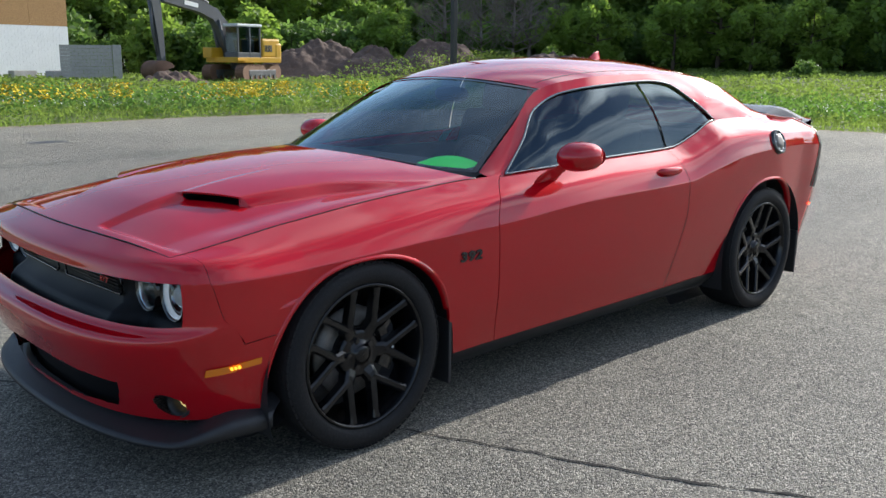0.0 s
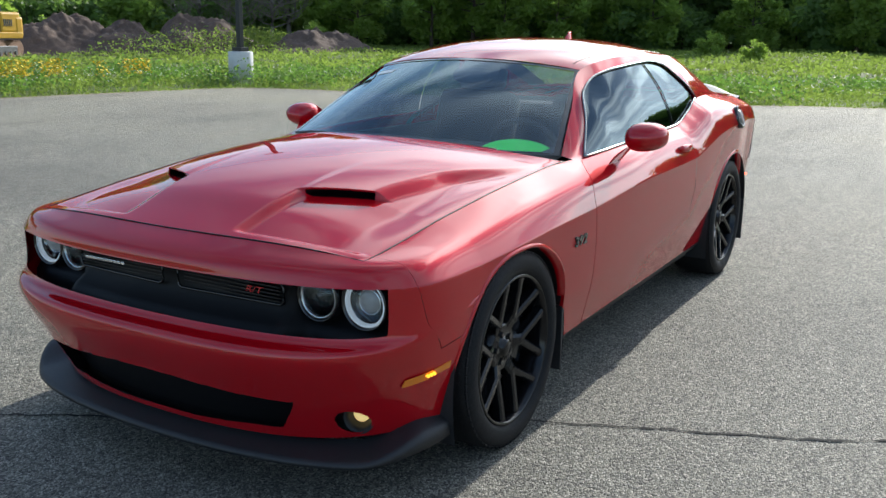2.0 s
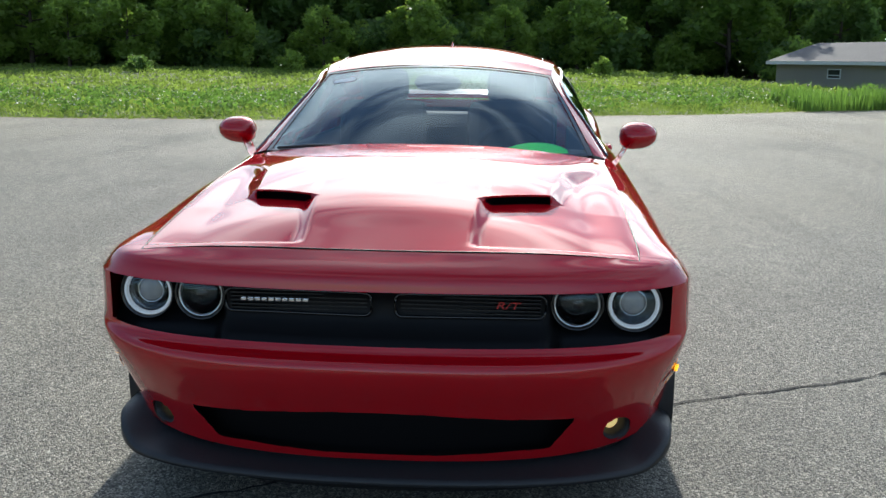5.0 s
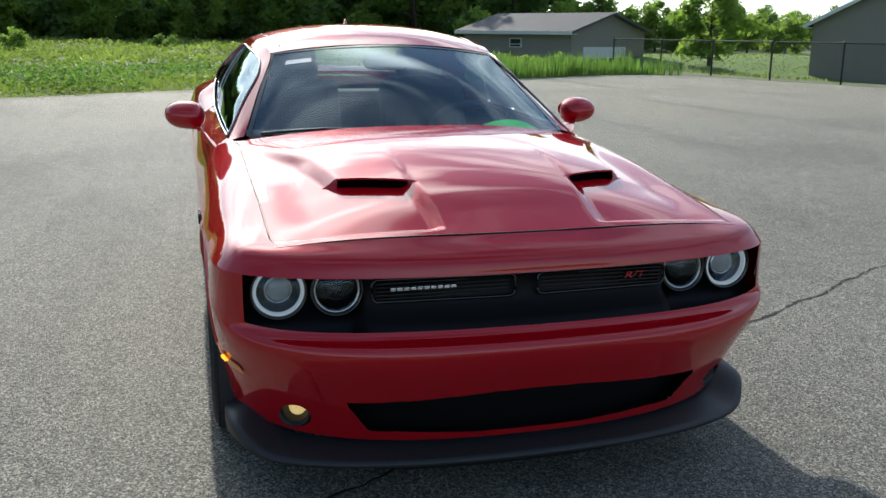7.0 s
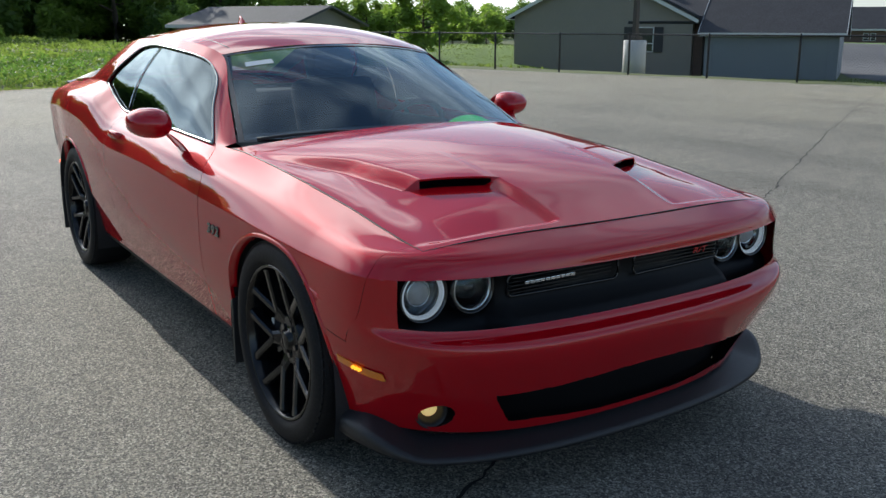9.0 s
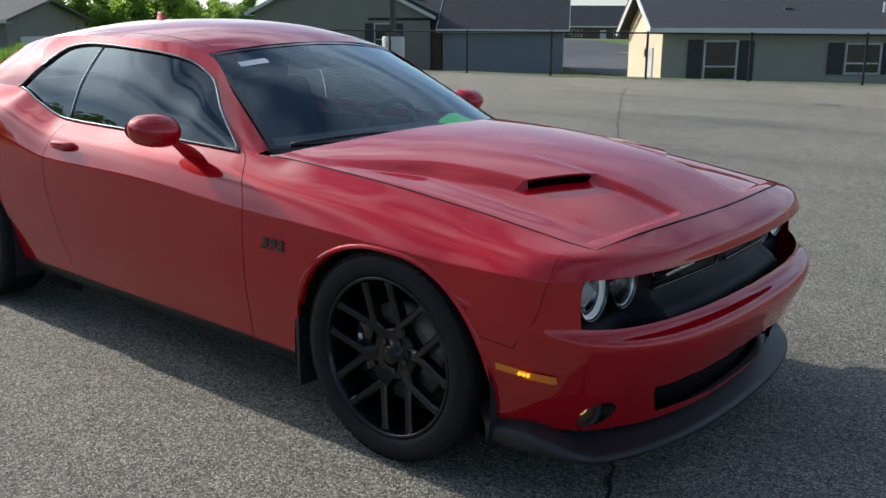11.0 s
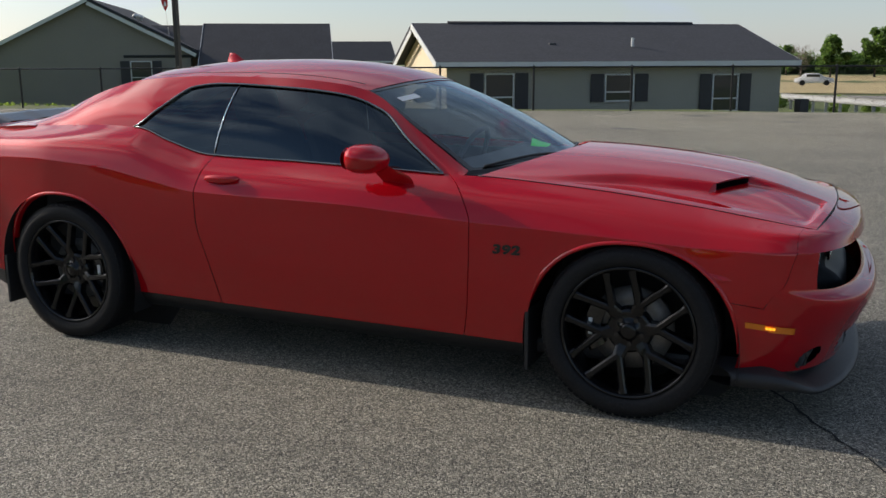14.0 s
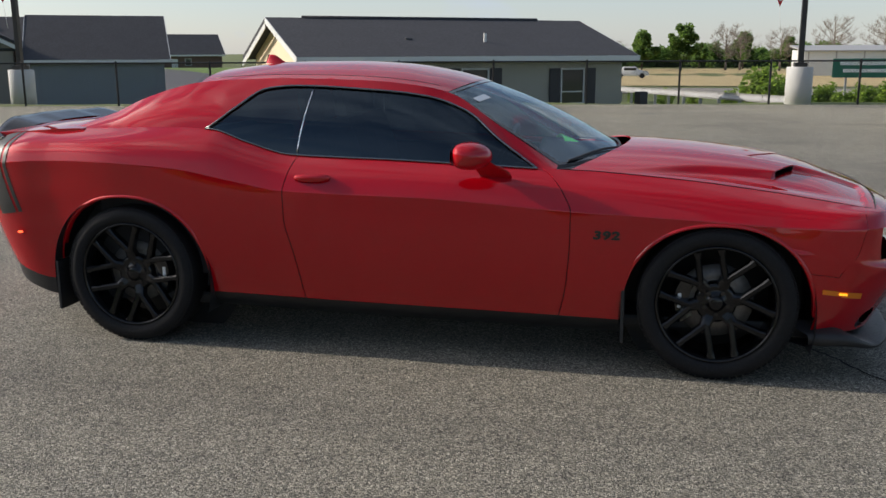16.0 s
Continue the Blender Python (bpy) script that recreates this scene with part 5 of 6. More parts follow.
EARTH = material("dry_earth", (0.30, 0.235, 0.16), rough=0.95, var=0.4, var_scale=1.2, fine=0.5, fine_scale=18, bump=0.5, bump_scale=20)
strip = [p for p in edge if -24 < p[0] < 4 and p[1] < 14]
vs, fs = [], []
for i, (x, y) in enumerate(strip):
    a, b = strip[max(0, i - 1)], strip[min(len(strip) - 1, i + 1)]
    d = Vector((b[0] - a[0], b[1] - a[1], 0)).normalized()
    out = Vector((d.y, -d.x, 0))
    w = .22 + .30 * abs(noise.noise((x * .6, y * .6, 21.0)))
    if in_lot(x + out.x * .5, y + out.y * .5):
        out = -out
    vs += [Vector((x, y, .006)) - out * (.05 + .10 * abs(noise.noise((x * 1.7, y * 1.7, 2.0)))), Vector((x, y, .012)) + out * w * .5, Vector((x, y, -.03)) + out * w * 1.3]
    if i:
        k = 3 * i
        fs += [(k - 3, k - 2, k + 1, k), (k - 2, k - 1, k + 2, k + 1)]
tagged(mesh_ob("verge_earth", vs, fs, EARTH), "ragged strip of dry earth along the asphalt's edge", "verge", kind="structure")


def petals(name, pts, z, size, mat, label):
    vs, fs = [], []
    for (x, y), zz in zip(pts, z):
        c = Vector((x, y, ground_z(x, y) + zz))
        t = rng.uniform(0, 6.28)
        u, w = Vector((math.cos(t), math.sin(t), .4)) * size, Vector((-math.sin(t), math.cos(t), .5)) * size
        b = len(vs)
        vs += [c + u, c + w, c - u, c - w]
        fs.append((b, b + 1, b + 2, b + 3))
    return tagged(mesh_ob(name, vs, fs, mat, smooth=False), label, "flowers", kind="stuff")


pts = scatter(2600, -14, 3, -22, -13.6, lambda x, y: SEEN_BACK(x, y) and 1.0 < edge_distance(x, y) < 5 and clumpy(x, y, .7) > .16)
petals("yellow_flowers", pts, rng.uniform(.35, .75, len(pts)), .035, YELLOW, "drifts of small yellow wildflowers")
pts = scatter(1600, -28, 3, -22, 9, lambda x, y: SEEN_BACK(x, y) and .4 < edge_distance(x, y) < 6)
petals("white_flowers", pts, rng.uniform(.25, .5, len(pts)), .022, PALE, "scattered small white wildflowers")

# ---- trees ----
BARK = material("bark", (0.085, 0.062, 0.045), rough=0.95, var=0.4, var_scale=2, fine=0.4, fine_scale=14, bump=0.5, bump_scale=12)
LEAF_A = material("leaf_mid", (0.145, 0.235, 0.046), rough=0.55, island=0.5, per_object=0.3, trans=0.6, dark=0.72)
LEAF_B = material("leaf_light", (0.182, 0.272, 0.050), rough=0.55, island=0.45, per_object=0.25, trans=0.6, dark=0.72)
LEAF_C = material("leaf_dark", (0.105, 0.18, 0.045), rough=0.6, island=0.5, per_object=0.3, trans=0.6, dark=0.72)
TWIG = material("bare_twig", (0.22, 0.185, 0.15), rough=0.9)


def tree(name, seed, height, spread, leaf, count, leaf_size, label, low=0.22, shape=1.0, bare=False):
    """A tapered trunk with limbs and a crown of many small leaf clumps, uneven and full of gaps."""
    rnd = random.Random(seed)
    e = thing(name, Matrix.Translation((0, 0, -200)), label, "tree", "trees of the wood")
    vs, fs = [], []

    def limb(pts, radii, seg=7):
        v, f = tube(pts, radii, seg)
        b = len(vs)
        vs.extend(v)
        fs.extend([tuple(i + b for i in q) for q in f])

    top = height * .82
    trunk = [Vector((.12 * height * .1 * rnd.uniform(-1, 1) * t, .12 * height * .1 * rnd.uniform(-1, 1) * t, top * t)) for t in (0, .2, .45, .7, 1)]
    r0 = height * .022
    limb(trunk, [r0 * 1.25, r0, r0 * .8, r0 * .5, r0 * .15])
    tips = []
    nl = 22 if bare else 10
    r0 = height * (.016 if bare else .022)
    for i in range(nl):
        t = lerp(low, .85, (i + rnd.random() * .6) / nl)
        p = trunk[0].lerp(trunk[-1], t)
        a = i * 2.4 + rnd.uniform(-.5, .5)
        reach = spread * (math.sin(math.pi * min(1, (t - low) / (1 - low) * .78 + .22)) ** .7) * rnd.uniform(.6, 1.05)
        q = p + Vector((math.cos(a) * reach, math.sin(a) * reach, height * rnd.uniform(.06, .20)))
        m = p.lerp(q, .5) + Vector((0, 0, -height * .015))
        limb([p, m, q], [r0 * .42, r0 * .28, r0 * .07], 5)
        tips += [m.lerp(q, .4), q]
        for _ in range(10 if bare else 2):
            s = m.lerp(q, rnd.random())
            w = s + Vector((rnd.uniform(-1, 1), rnd.uniform(-1, 1), rnd.uniform(.2, 1.2))) * height * .09
            limb([s, s.lerp(w, .5), w], [r0 * .16, r0 * .1, r0 * .03], 4)
            tips.append(w)
            if bare:
                for _ in range(7):
                    w2 = w + Vector((rnd.uniform(-1, 1), rnd.uniform(-1, 1), rnd.uniform(.0, 1.2))) * height * .055
                    limb([s.lerp(w, .6), w2], [r0 * .06, r0 * .02], 3)
    tips += [trunk[-1], trunk[-1] + Vector((0, 0, height * .08)), trunk[-2]]
    mesh_ob("trunk", vs, fs, TWIG if bare else BARK, e)
    blobs = [(t + Vector((rnd.uniform(-1, 1), rnd.uniform(-1, 1), rnd.uniform(-.5, .8))) * spread * .16, spread * rnd.uniform(.20, .40)) for t in tips]
    lv, lf = [], []
    for _ in range(count):
        c, r = rnd.choice(blobs)
        d = Vector((rnd.gauss(0, 1), rnd.gauss(0, 1), rnd.gauss(0, .8)))
        d = d.normalized() * r * rnd.random() ** .45
        p = c + d
        if p.z < height * low * .55:
            continue
        u = Vector((rnd.gauss(0, 1), rnd.gauss(0, 1), rnd.gauss(0, .6))).normalized()
        w = u.cross(Vector((rnd.gauss(0, 1), rnd.gauss(0, 1), rnd.gauss(0, 1)))).normalized()
        s = leaf_size * rnd.uniform(.55, 1.35)
        b = len(lv)
        lv += [p - u * s, p + w * s * .5 + u * s * .1, p + u * s * 1.1, p - w * s * .5 + u * s * .1]
        lf.append((b, b + 1, b + 2, b + 3))
    if lv:
        mesh_ob("crown", lv, lf, leaf, e, smooth=False)
    return e


KINDS = [tree("tree", 3, 13, 4.2, LEAF_A, 5200, .34, "tall leafy green tree in the wood behind the field"),
         tree("tree", 8, 11, 3.8, LEAF_C, 5200, .32, "dense dark green tree in the wood behind the field", .12),
         tree("tree", 15, 9, 3.6, LEAF_B, 4600, .30, "light green young tree at the edge of the wood", .10),
         tree("tree", 21, 14, 4.0, LEAF_A, 4200, .36, "tall thinly leaved tree in the wood", .3)]
BUSH = [tree("bush", 31, 3.4, 2.0, LEAF_B, 2200, .20, "light green bush at the edge of the wood", .02),
        tree("bush", 37, 3.0, 2.2, LEAF_C, 2200, .20, "dark green bush at the edge of the wood", .02)]
for b in BUSH:
    tagged(b, category="bush", group="bushes by the wood")
placed = {}
rnd = random.Random(12)


def plant(kind, x, y, scale=1.0, sink=0.0):
    z = ground_z(x, y) - sink
    m = Matrix.Translation((x, y, z)) @ Matrix.Rotation(rnd.uniform(0, 6.28), 4, "Z") @ Matrix.Scale(scale * rnd.uniform(.88, 1.12), 4)
    if kind not in placed:
        placed[kind] = True
        kind.matrix_world = m
        return kind
    return copy_thing_scaled(kind, m)


def copy_thing_scaled(ob, m):
    c = copy_thing(ob, Matrix.Identity(4))
    c.matrix_world = m
    return c


# the wood: an uneven belt from behind the building site round to behind the shed
for i in range(190):
    t = i / 189
    if t < .32:
        u = t / .32
        bx, by = lerp(-6, -52, u), lerp(-78, -64, u)
    elif t < .62:
        u = (t - .32) / .30
        bx, by = lerp(-52, -76, u), lerp(-64, -22, u)
    else:
        u = (t - .62) / .38
        bx, by = lerp(-76, -88, u), lerp(-22, 34, u)
    row = i % 5
    out = Vector((bx, by)).normalized()
    x, y = bx + out.x * row * 6 + rnd.uniform(-1.6, 1.6), by + out.y * row * 6 + rnd.uniform(-1.6, 1.6)
    az = math.degrees(math.atan2(y - 3, x - 3))
    thin = smooth(8, 4, abs((az % 360) - 227))
    k = KINDS[(0, 1, 3)[rnd.randrange(3)]] if row else KINDS[rnd.choice((0, 1, 2, 2))]
    plant(k, x, y, lerp(1.0, .62, thin) * (1.15 if row else .85))
for i in range(70):
    t = i / 69
    if t < .5:
        u = t / .5
        x, y = lerp(-14, -66, u), lerp(-73, -40, u)
    else:
        u = (t - .5) / .5
        x, y = lerp(-66, -80, u), lerp(-40, 16, u)
    plant(BUSH[rnd.randrange(2)], x + rnd.uniform(-2.5, 5), y + rnd.uniform(-2, 2), rnd.uniform(.7, 1.5), .3)
# bramble mounds in the field
for x, y, s in ((-46, -9, .34), (-50, -2, .36), (-52, 6, .4), (-48, -21, .4), (-56, -14, .45)):
    plant(BUSH[rnd.randrange(2)], x, y, s, .25)
# trees behind the shed and the far houses
for x, y, s, k in ((-62, 33, .62, 2), (-66, 38, .7, 2), (-60, 40, .55, 2), (-72, 46, .7, 0), (-80, 52, .72, 1), (-84, 58, .6, 0), (-90, 66, .72, 1), (-76, 30, .9, 0), (-94, 74, .75, 0), (-70, 24, .95, 1), (-72, 16, 1.0, 0), (-66, 30, .7, 2),
                   (-88, 80, .6, 2), (-82, 88, .55, 0), (-96, 92, .6, 1), (-76, 96, .55, 0), (-70, 104, .5, 1), (-88, 112, .6, 1)):
    plant(KINDS[k], x * 1.06, y * 1.06 + 2, s * (.60 if y > 34 else .85))
plant(KINDS[2], -45, 29.5, .5)
# thick shrubs between them
for x, y, s, k in ((-60, 34, 1.5, 0), (-63, 38, 1.7, 1), (-66, 33, 1.8, 0), (-58, 42, 1.3, 0), (-70, 44, 1.9, 1), (-75, 50, 1.8, 0), (-80, 56, 2.0, 1), (-86, 63, 1.9, 0), (-90, 70, 2.0, 1), (-78, 44, 2.1, 0), (-72, 36, 2.2, 1), (-68, 28, 1.9, 0),
                   (-84, 84, 1.6, 0), (-92, 86, 1.8, 1), (-78, 92, 1.5, 0), (-96, 80, 2.0, 0), (-66, 24, 1.6, 1), (-64, 19, 1.5, 0), (-70, 20, 2.0, 1), (-74, 27, 2.2, 0)):
    plant(BUSH[k], x * 1.06, y * 1.06 + 2, s * .62, .3)
for x, y, s in ((-80, -33.5, 1.5), (-83, -30, 1.6), (-86, -22.5, 1.7), (-84, -26, 1.6), (-88, -18, 1.6), (-88, 19.5, 1.5), (-90, 23, 1.7), (-87, 16, 1.5), (-90, 12, 1.6), (-79, -37, 1.5), (-76, -41, 1.5), (-89, -13, 1.6), (-90, -8, 1.6), (-91, -3, 1.6), (-91, 3, 1.6), (-91, 8, 1.6)):
    plant(BUSH[1], x, y, s, .2)
# far trees past the road: two rounded ones, bare ones and a hedge line
CONE = tree("tree", 44, 9, 2.8, LEAF_C, 9500, .30, "dense rounded dark green tree beyond the road", .12)
BARE = tree("bare_tree", 51, 11.5, 4.6, LEAF_A, 0, .13, "pale bare-branched tree beyond the road", .22, bare=True)
for x, y, s in ((.8, 186.5, .86), (8.4, 186.4, .96), (21.5, 200, .8), (-8, 205, .8), (31.5, 205, .8), (13, 206, .7)):
    plant(CONE, x, y, s)
for x, y, s in ((16.9, 186, .80), (26.9, 185, .84), (36.2, 183.5, 1.06), (44.5, 181, 1.0), (-4.5, 188, .6), (20, 190, .75)):
    plant(BARE, x, y, s)
for x, y, s in ((-48.5, -47.5, .62), (-50, -45.5, .75), (-52.5, -46, .8), (-47, -50, .7)):
    plant(BARE, x, y, s)
for x, y, s in ((-54, -40.5, .62), (-57.5, -36, .7), (-60, -31, .6), (-62, -27.5, .66), (-65, -21, .62), (-43, -53, .6), (-67, -14, .6), (-69, -7, .66), (-71, 0, .6), (-60.5, -34, .8), (-66, -24, .8), (-73, 6, .7)):
    plant(KINDS[2], x, y, s)
for i in range(60):
    plant(BUSH[1], -30 + i * 1.9 + rnd.uniform(-1, 1), 225 + rnd.uniform(-6, 6), rnd.uniform(1.2, 1.9), .4)
for x, y, s in ((6.7, 39.5, .66), (9.2, 38.6, .46), (10.4, 38.2, .48), (11.6, 37.8, .50), (12.9, 37.6, .55), (14.2, 37.2, .55), (15.5, 37, .5), (7.9, 39.9, .34), (5.4, 42, .28), (3.8, 45, .24), (2.4, 47, .26), (.6, 49.5, .24), (-.8, 52, .26)):
    plant(BUSH[0], x, y, s, .1)


def laid(name, poly, mat, label, cat, lift=.03, n=14):
    """A patch that follows the ground, from four corners."""
    a, b, c, d = [Vector((*p, 0)) for p in poly]
    vs = []
    for i in range(n + 1):
        for j in range(n + 1):
            p = a.lerp(b, i / n).lerp(d.lerp(c, i / n), j / n)
            vs.append((p.x, p.y, ground_z(p.x, p.y) + lift))
    return tagged(mesh_ob(name, vs, [(i * (n + 1) + j, (i + 1) * (n + 1) + j, (i + 1) * (n + 1) + j + 1, i * (n + 1) + j + 1) for i in range(n) for j in range(n)], mat), label, cat, kind="structure")


laid("driveway", [(-27, 47), (-17, 40), (-38, 92), (-58, 84)], ROADWAY, "dark asphalt driveway between the houses", "driveway", .04)
laid("dry_field", [(-40, 76), (120, 76), (140, 200), (-40, 205)], WHEAT, "pale dry crop field beyond the road", "field", .06, 40)
laid("road", [(-30, 62), (60, 55), (60, 66), (-30, 73)], ROAD_PALE, "grey road beyond the fence", "road", .05)
laid("lawn", [(-62, 19), (-27, 19), (-34, 36), (-62, 46)], LAWN, "mown green lawn behind the fence", "lawn", .03)
laid("lawn", [(-62, 82), (-28, 90), (-34, 112), (-76, 98)], LAWN, "green lawn strip beyond the driveway", "lawn", .05)

# ---- fence ----
FENCE = material("fence_black", (0.014, 0.014, 0.015), rough=0.45, metal=0.3)
WIRE = material("fence_wire", (0.05, 0.052, 0.055), rough=0.4, metal=0.6)
line = [(-30.4, 16.1), (-27.7, 16.8), (-24.9, 17.3), (-21.9, 17.65), (-19.0, 18.1), (-16.55, 18.8), (-13.75, 19.15), (-11.0, 19.5), (-8.4, 20.25), (-5.8, 20.95), (-3.15, 21.65), (-.5, 22.3), (2.14, 22.65), (4.67, 22.9), (7.13, 23.2), (9.7, 23.5), (12.3, 23.8), (15, 24.1), (17.7, 24.4)]
fence = thing("chain_link_fence", Matrix.Identity(4), "low black chain-link fence along the far edge of the lot", "fence")
FH = 1.22
for x, y in line:
    bm = bmesh.new()
    add_cyl(bm, (x, y, -.12), (x, y, FH + .03), .032, seg=10)
    add_cyl(bm, (x, y, FH + .03), (x, y, FH + .06), .036, .012, seg=10)
    part("post", bm, FENCE, fence)
for (x0, y0), (x1, y1) in zip(line, line[1:]):
    cyl_part("rail", (x0, y0, FH), (x1, y1, FH), .022, FENCE, fence, seg=8)
    L = math.hypot(x1 - x0, y1 - y0)
    d = Vector((x1 - x0, y1 - y0, 0)) / L
    vs, fs = [], []
    pitch = .085
    k = int((L + FH) / pitch)
    for s in (1, -1):
        for i in range(k):
            u0 = i * pitch - (FH if s > 0 else 0)
            a0, b0 = (u0, 0.03), (u0 + s * FH if s > 0 else u0 - FH, FH)
            if s < 0:
                a0, b0 = (u0, 0.03), (u0 - FH, FH)
            ua, ub = a0[0], b0[0]
            za, zb = a0[1], b0[1]
            lo, hi = 0.0, L
            if max(ua, ub) < lo or min(ua, ub) > hi:
                continue
            def clip(u, z, uo, zo):
                c = min(max(u, lo), hi)
                return c, z + (zo - z) * ((c - u) / (uo - u))
            (pa, qa), (pb, qb) = clip(ua, za, ub, zb), clip(ub, zb, ua, za)
            A = Vector((x0, y0, 0)) + d * pa + Vector((0, 0, qa))
            B = Vector((x0, y0, 0)) + d * pb + Vector((0, 0, qb))
            t = (B - A)
            if t.length < .05:
                continue
            w = Vector((0, 0, 1)).cross(d)
            nn = t.normalized().cross(w) * .0024
            b = len(vs)
            vs += [A + nn, A - nn, B - nn, B + nn]
            fs.append((b, b + 1, b + 2, b + 3))
    mesh_ob("mesh_panel", vs, fs, WIRE, fence, smooth=False)

# ---- light poles on concrete bases ----
POLE = material("pole_bronze", (0.020, 0.019, 0.018), rough=0.5)
BASE = material("painted_base", (0.62, 0.62, 0.60), rough=0.8, var=0.35, var_scale=4, fine=0.2, fine_scale=30, dark=.6)


def light_pole(x, y, z, r=.29, h=.88, height=7.5, flag=False):
    e = thing("light_pole", Matrix.Translation((x, y, z)), "dark square light pole on a round white concrete base", "light pole", "light poles round the lot")
    mesh_ob("concrete_base", *lathe([(.001, -.2), (r, -.2), (r, h - .02), (r - .02, h), (.001, h)], 28, "z"), BASE, e)
    box_part("base_plate", (-.17, -.17, h), (.17, .17, h + .12), POLE, e, bevel=.01)
    box_part("shaft", (-.075, -.075, h + .02), (.075, .075, height), POLE, e, bevel=.008)
    box_part("lamp_head", (-.18, -.55, height - .05), (.18, .25, height + .12), POLE, e, bevel=.04)
    return e


light_pole(-16.2, -17.0, .0, .36, .95)
light_pole(-17.45, 19.95, -.06, .37, 1.08)
light_pole(5.55, 23.5, -.05, .37, 1.10)

# pennants hanging beside two of the poles
PENNANT_R = material("pennant_red", (0.55, 0.05, 0.05), rough=0.7)
for x, y, z in ((-17.85, 19.9, 3.0), (4.85, 23.55, 2.75)):
    e = thing("pennant", Matrix.Translation((x, y, z)), "red and white pennant hanging on a cord", "pennant", "pennants by the poles")
    mesh_ob("cloth", [(-.16, 0, .55), (.12, .03, .60), (.10, .05, .15), (.03, .02, 0), (-.06, -.02, .2), (-.16, .012, .56), (.12, .042, .61), (.10, .062, .16), (.03, .032, .01), (-.06, -.008, .21)],
            [(0, 1, 2, 3, 4), (9, 8, 7, 6, 5)] + [(i, i + 5, (i + 1) % 5 + 5, (i + 1) % 5) for i in range(5)], PENNANT_R, e, smooth=False)
    box_part("white_band", (-.02, .0, .16), (.07, .055, .30), WHITE_MARK, e, bevel=.004)
    mesh_ob("cord", *tube([(.03, .02, 0), (.06, .03, -.30), (.10, .04, -.75)], .006, 5), WHITE_MARK, e)
    mesh_ob("bracket", *tube([(-.02, .01, .6), (.2, .02, .66), (.45, .0, .66)], .012, 6), POLE, e)

# ---- houses ----
SIDING_G = material("grey_siding", (0.37, 0.355, 0.30), rough=0.7, var=0.12, var_scale=0.6, fine=0.1, fine_scale=12)
SIDING_T = material("taupe_siding", (0.25, 0.225, 0.19), rough=0.7, var=0.12, var_scale=0.6, fine=0.1, fine_scale=12)
SIDING_B = material("blue_grey_door", (0.20, 0.225, 0.245), rough=0.6, var=0.12, var_scale=0.8)
CREAM = material("cream_siding", (0.74, 0.60, 0.41), rough=0.7, var=0.15, var_scale=0.7)
SHINGLE = material("dark_shingle", (0.040, 0.042, 0.050), rough=0.9, var=0.4, var_scale=1.2, fine=0.5, fine_scale=9, bump=0.4, bump_scale=9)
SHINGLE_G = material("grey_shingle", (0.10, 0.098, 0.10), rough=0.9, var=0.3, var_scale=1.0, fine=0.4, fine_scale=8)
WHITE_TRIM = material("white_trim", (0.62, 0.63, 0.62), rough=0.5, var=0.1, var_scale=2)
SHUTTER = material("dark_shutter", (0.030, 0.031, 0.036), rough=0.6)
PANE = material("window_pane", (0.030, 0.035, 0.036), rough=0.06, spec=0.8)
BRICK = material("brown_brick", (0.15, 0.095, 0.075), rough=0.9, var=0.3, var_scale=1.5, fine=0.4, fine_scale=6)


def sided(name, poly_x, z0, top_fn, m, mat, parent, step=.125):
    """A wall of lapped boards from x0 to x1; top_fn gives the span still standing at a height."""
    vs, fs = [], []
    z = z0
    while True:
        a, b = top_fn(z)
        c, d = top_fn(z + step)
        if b - a < .05:
            break
        if d - c < .02:
            c = d = (a + b) / 2
        k = len(vs)
        vs += [(a, -.022, z), (b, -.022, z), (d, -.004, z + step), (c, -.004, z + step)]
        fs.append((k, k + 1, k + 2, k + 3))
        if k:
            fs.append((k - 1, k - 2, k + 1, k))
        z += step
        if z > 30:
            break
    ob = mesh_ob(name, vs, fs, mat, parent, smooth=False)
    ob.matrix_local = m
    return ob


def slab(name, pts, thick, mat, parent):
    """A sloping sheet with thickness from four corners."""
    p = [Vector(q) for q in pts]
    n_ = (p[1] - p[0]).cross(p[3] - p[0]).normalized()
    vs = p + [q - n_ * thick for q in p]
    return mesh_ob(name, vs, [(0, 1, 2, 3), (7, 6, 5, 4), (0, 4, 5, 1), (1, 5, 6, 2), (2, 6, 7, 3), (3, 7, 4, 0)], mat, parent, smooth=False)


def window(parent, m, w, h, shutters=True, split=.35):
    e = new("window")
    e.parent = parent
    e.matrix_local = m
    bm = bmesh.new()
    f = .055
    for lo, hi in (((0, -.05, 0), (f, .02, h)), ((w - f, -.05, 0), (w, .02, h)), ((f, -.05, 0), (w - f, .02, f)), ((f, -.05, h - f), (w - f, .02, h)), ((f, -.045, h * split - .025), (w - f, .02, h * split + .025))):
        add_box(bm, lo, hi, .004)
    part("window_frame", bm, WHITE_TRIM, e)
    box_part("pane", (f, -.012, f), (w - f, -.004, h * split - .025), PANE, e, bevel=0)
    box_part("pane", (f, -.012, h * split + .025), (w - f, -.004, h - f), PANE, e, bevel=0)
    if shutters:
        sw_ = w * .43
        for x0 in (-sw_ - .04, w + .04):
            s = box_part("shutter", (x0, -.055, 0), (x0 + sw_, -.02, h), SHUTTER, e, bevel=.006)
            bm = bmesh.new()
            for i in range(int(h / .07)):
                add_box(bm, (x0 + .05, -.066, .04 + .07 * i), (x0 + sw_ - .05, -.052, .085 + .07 * i))
            tagged(part("louvre", bm, SHUTTER, s), kind="stuff")
    return e


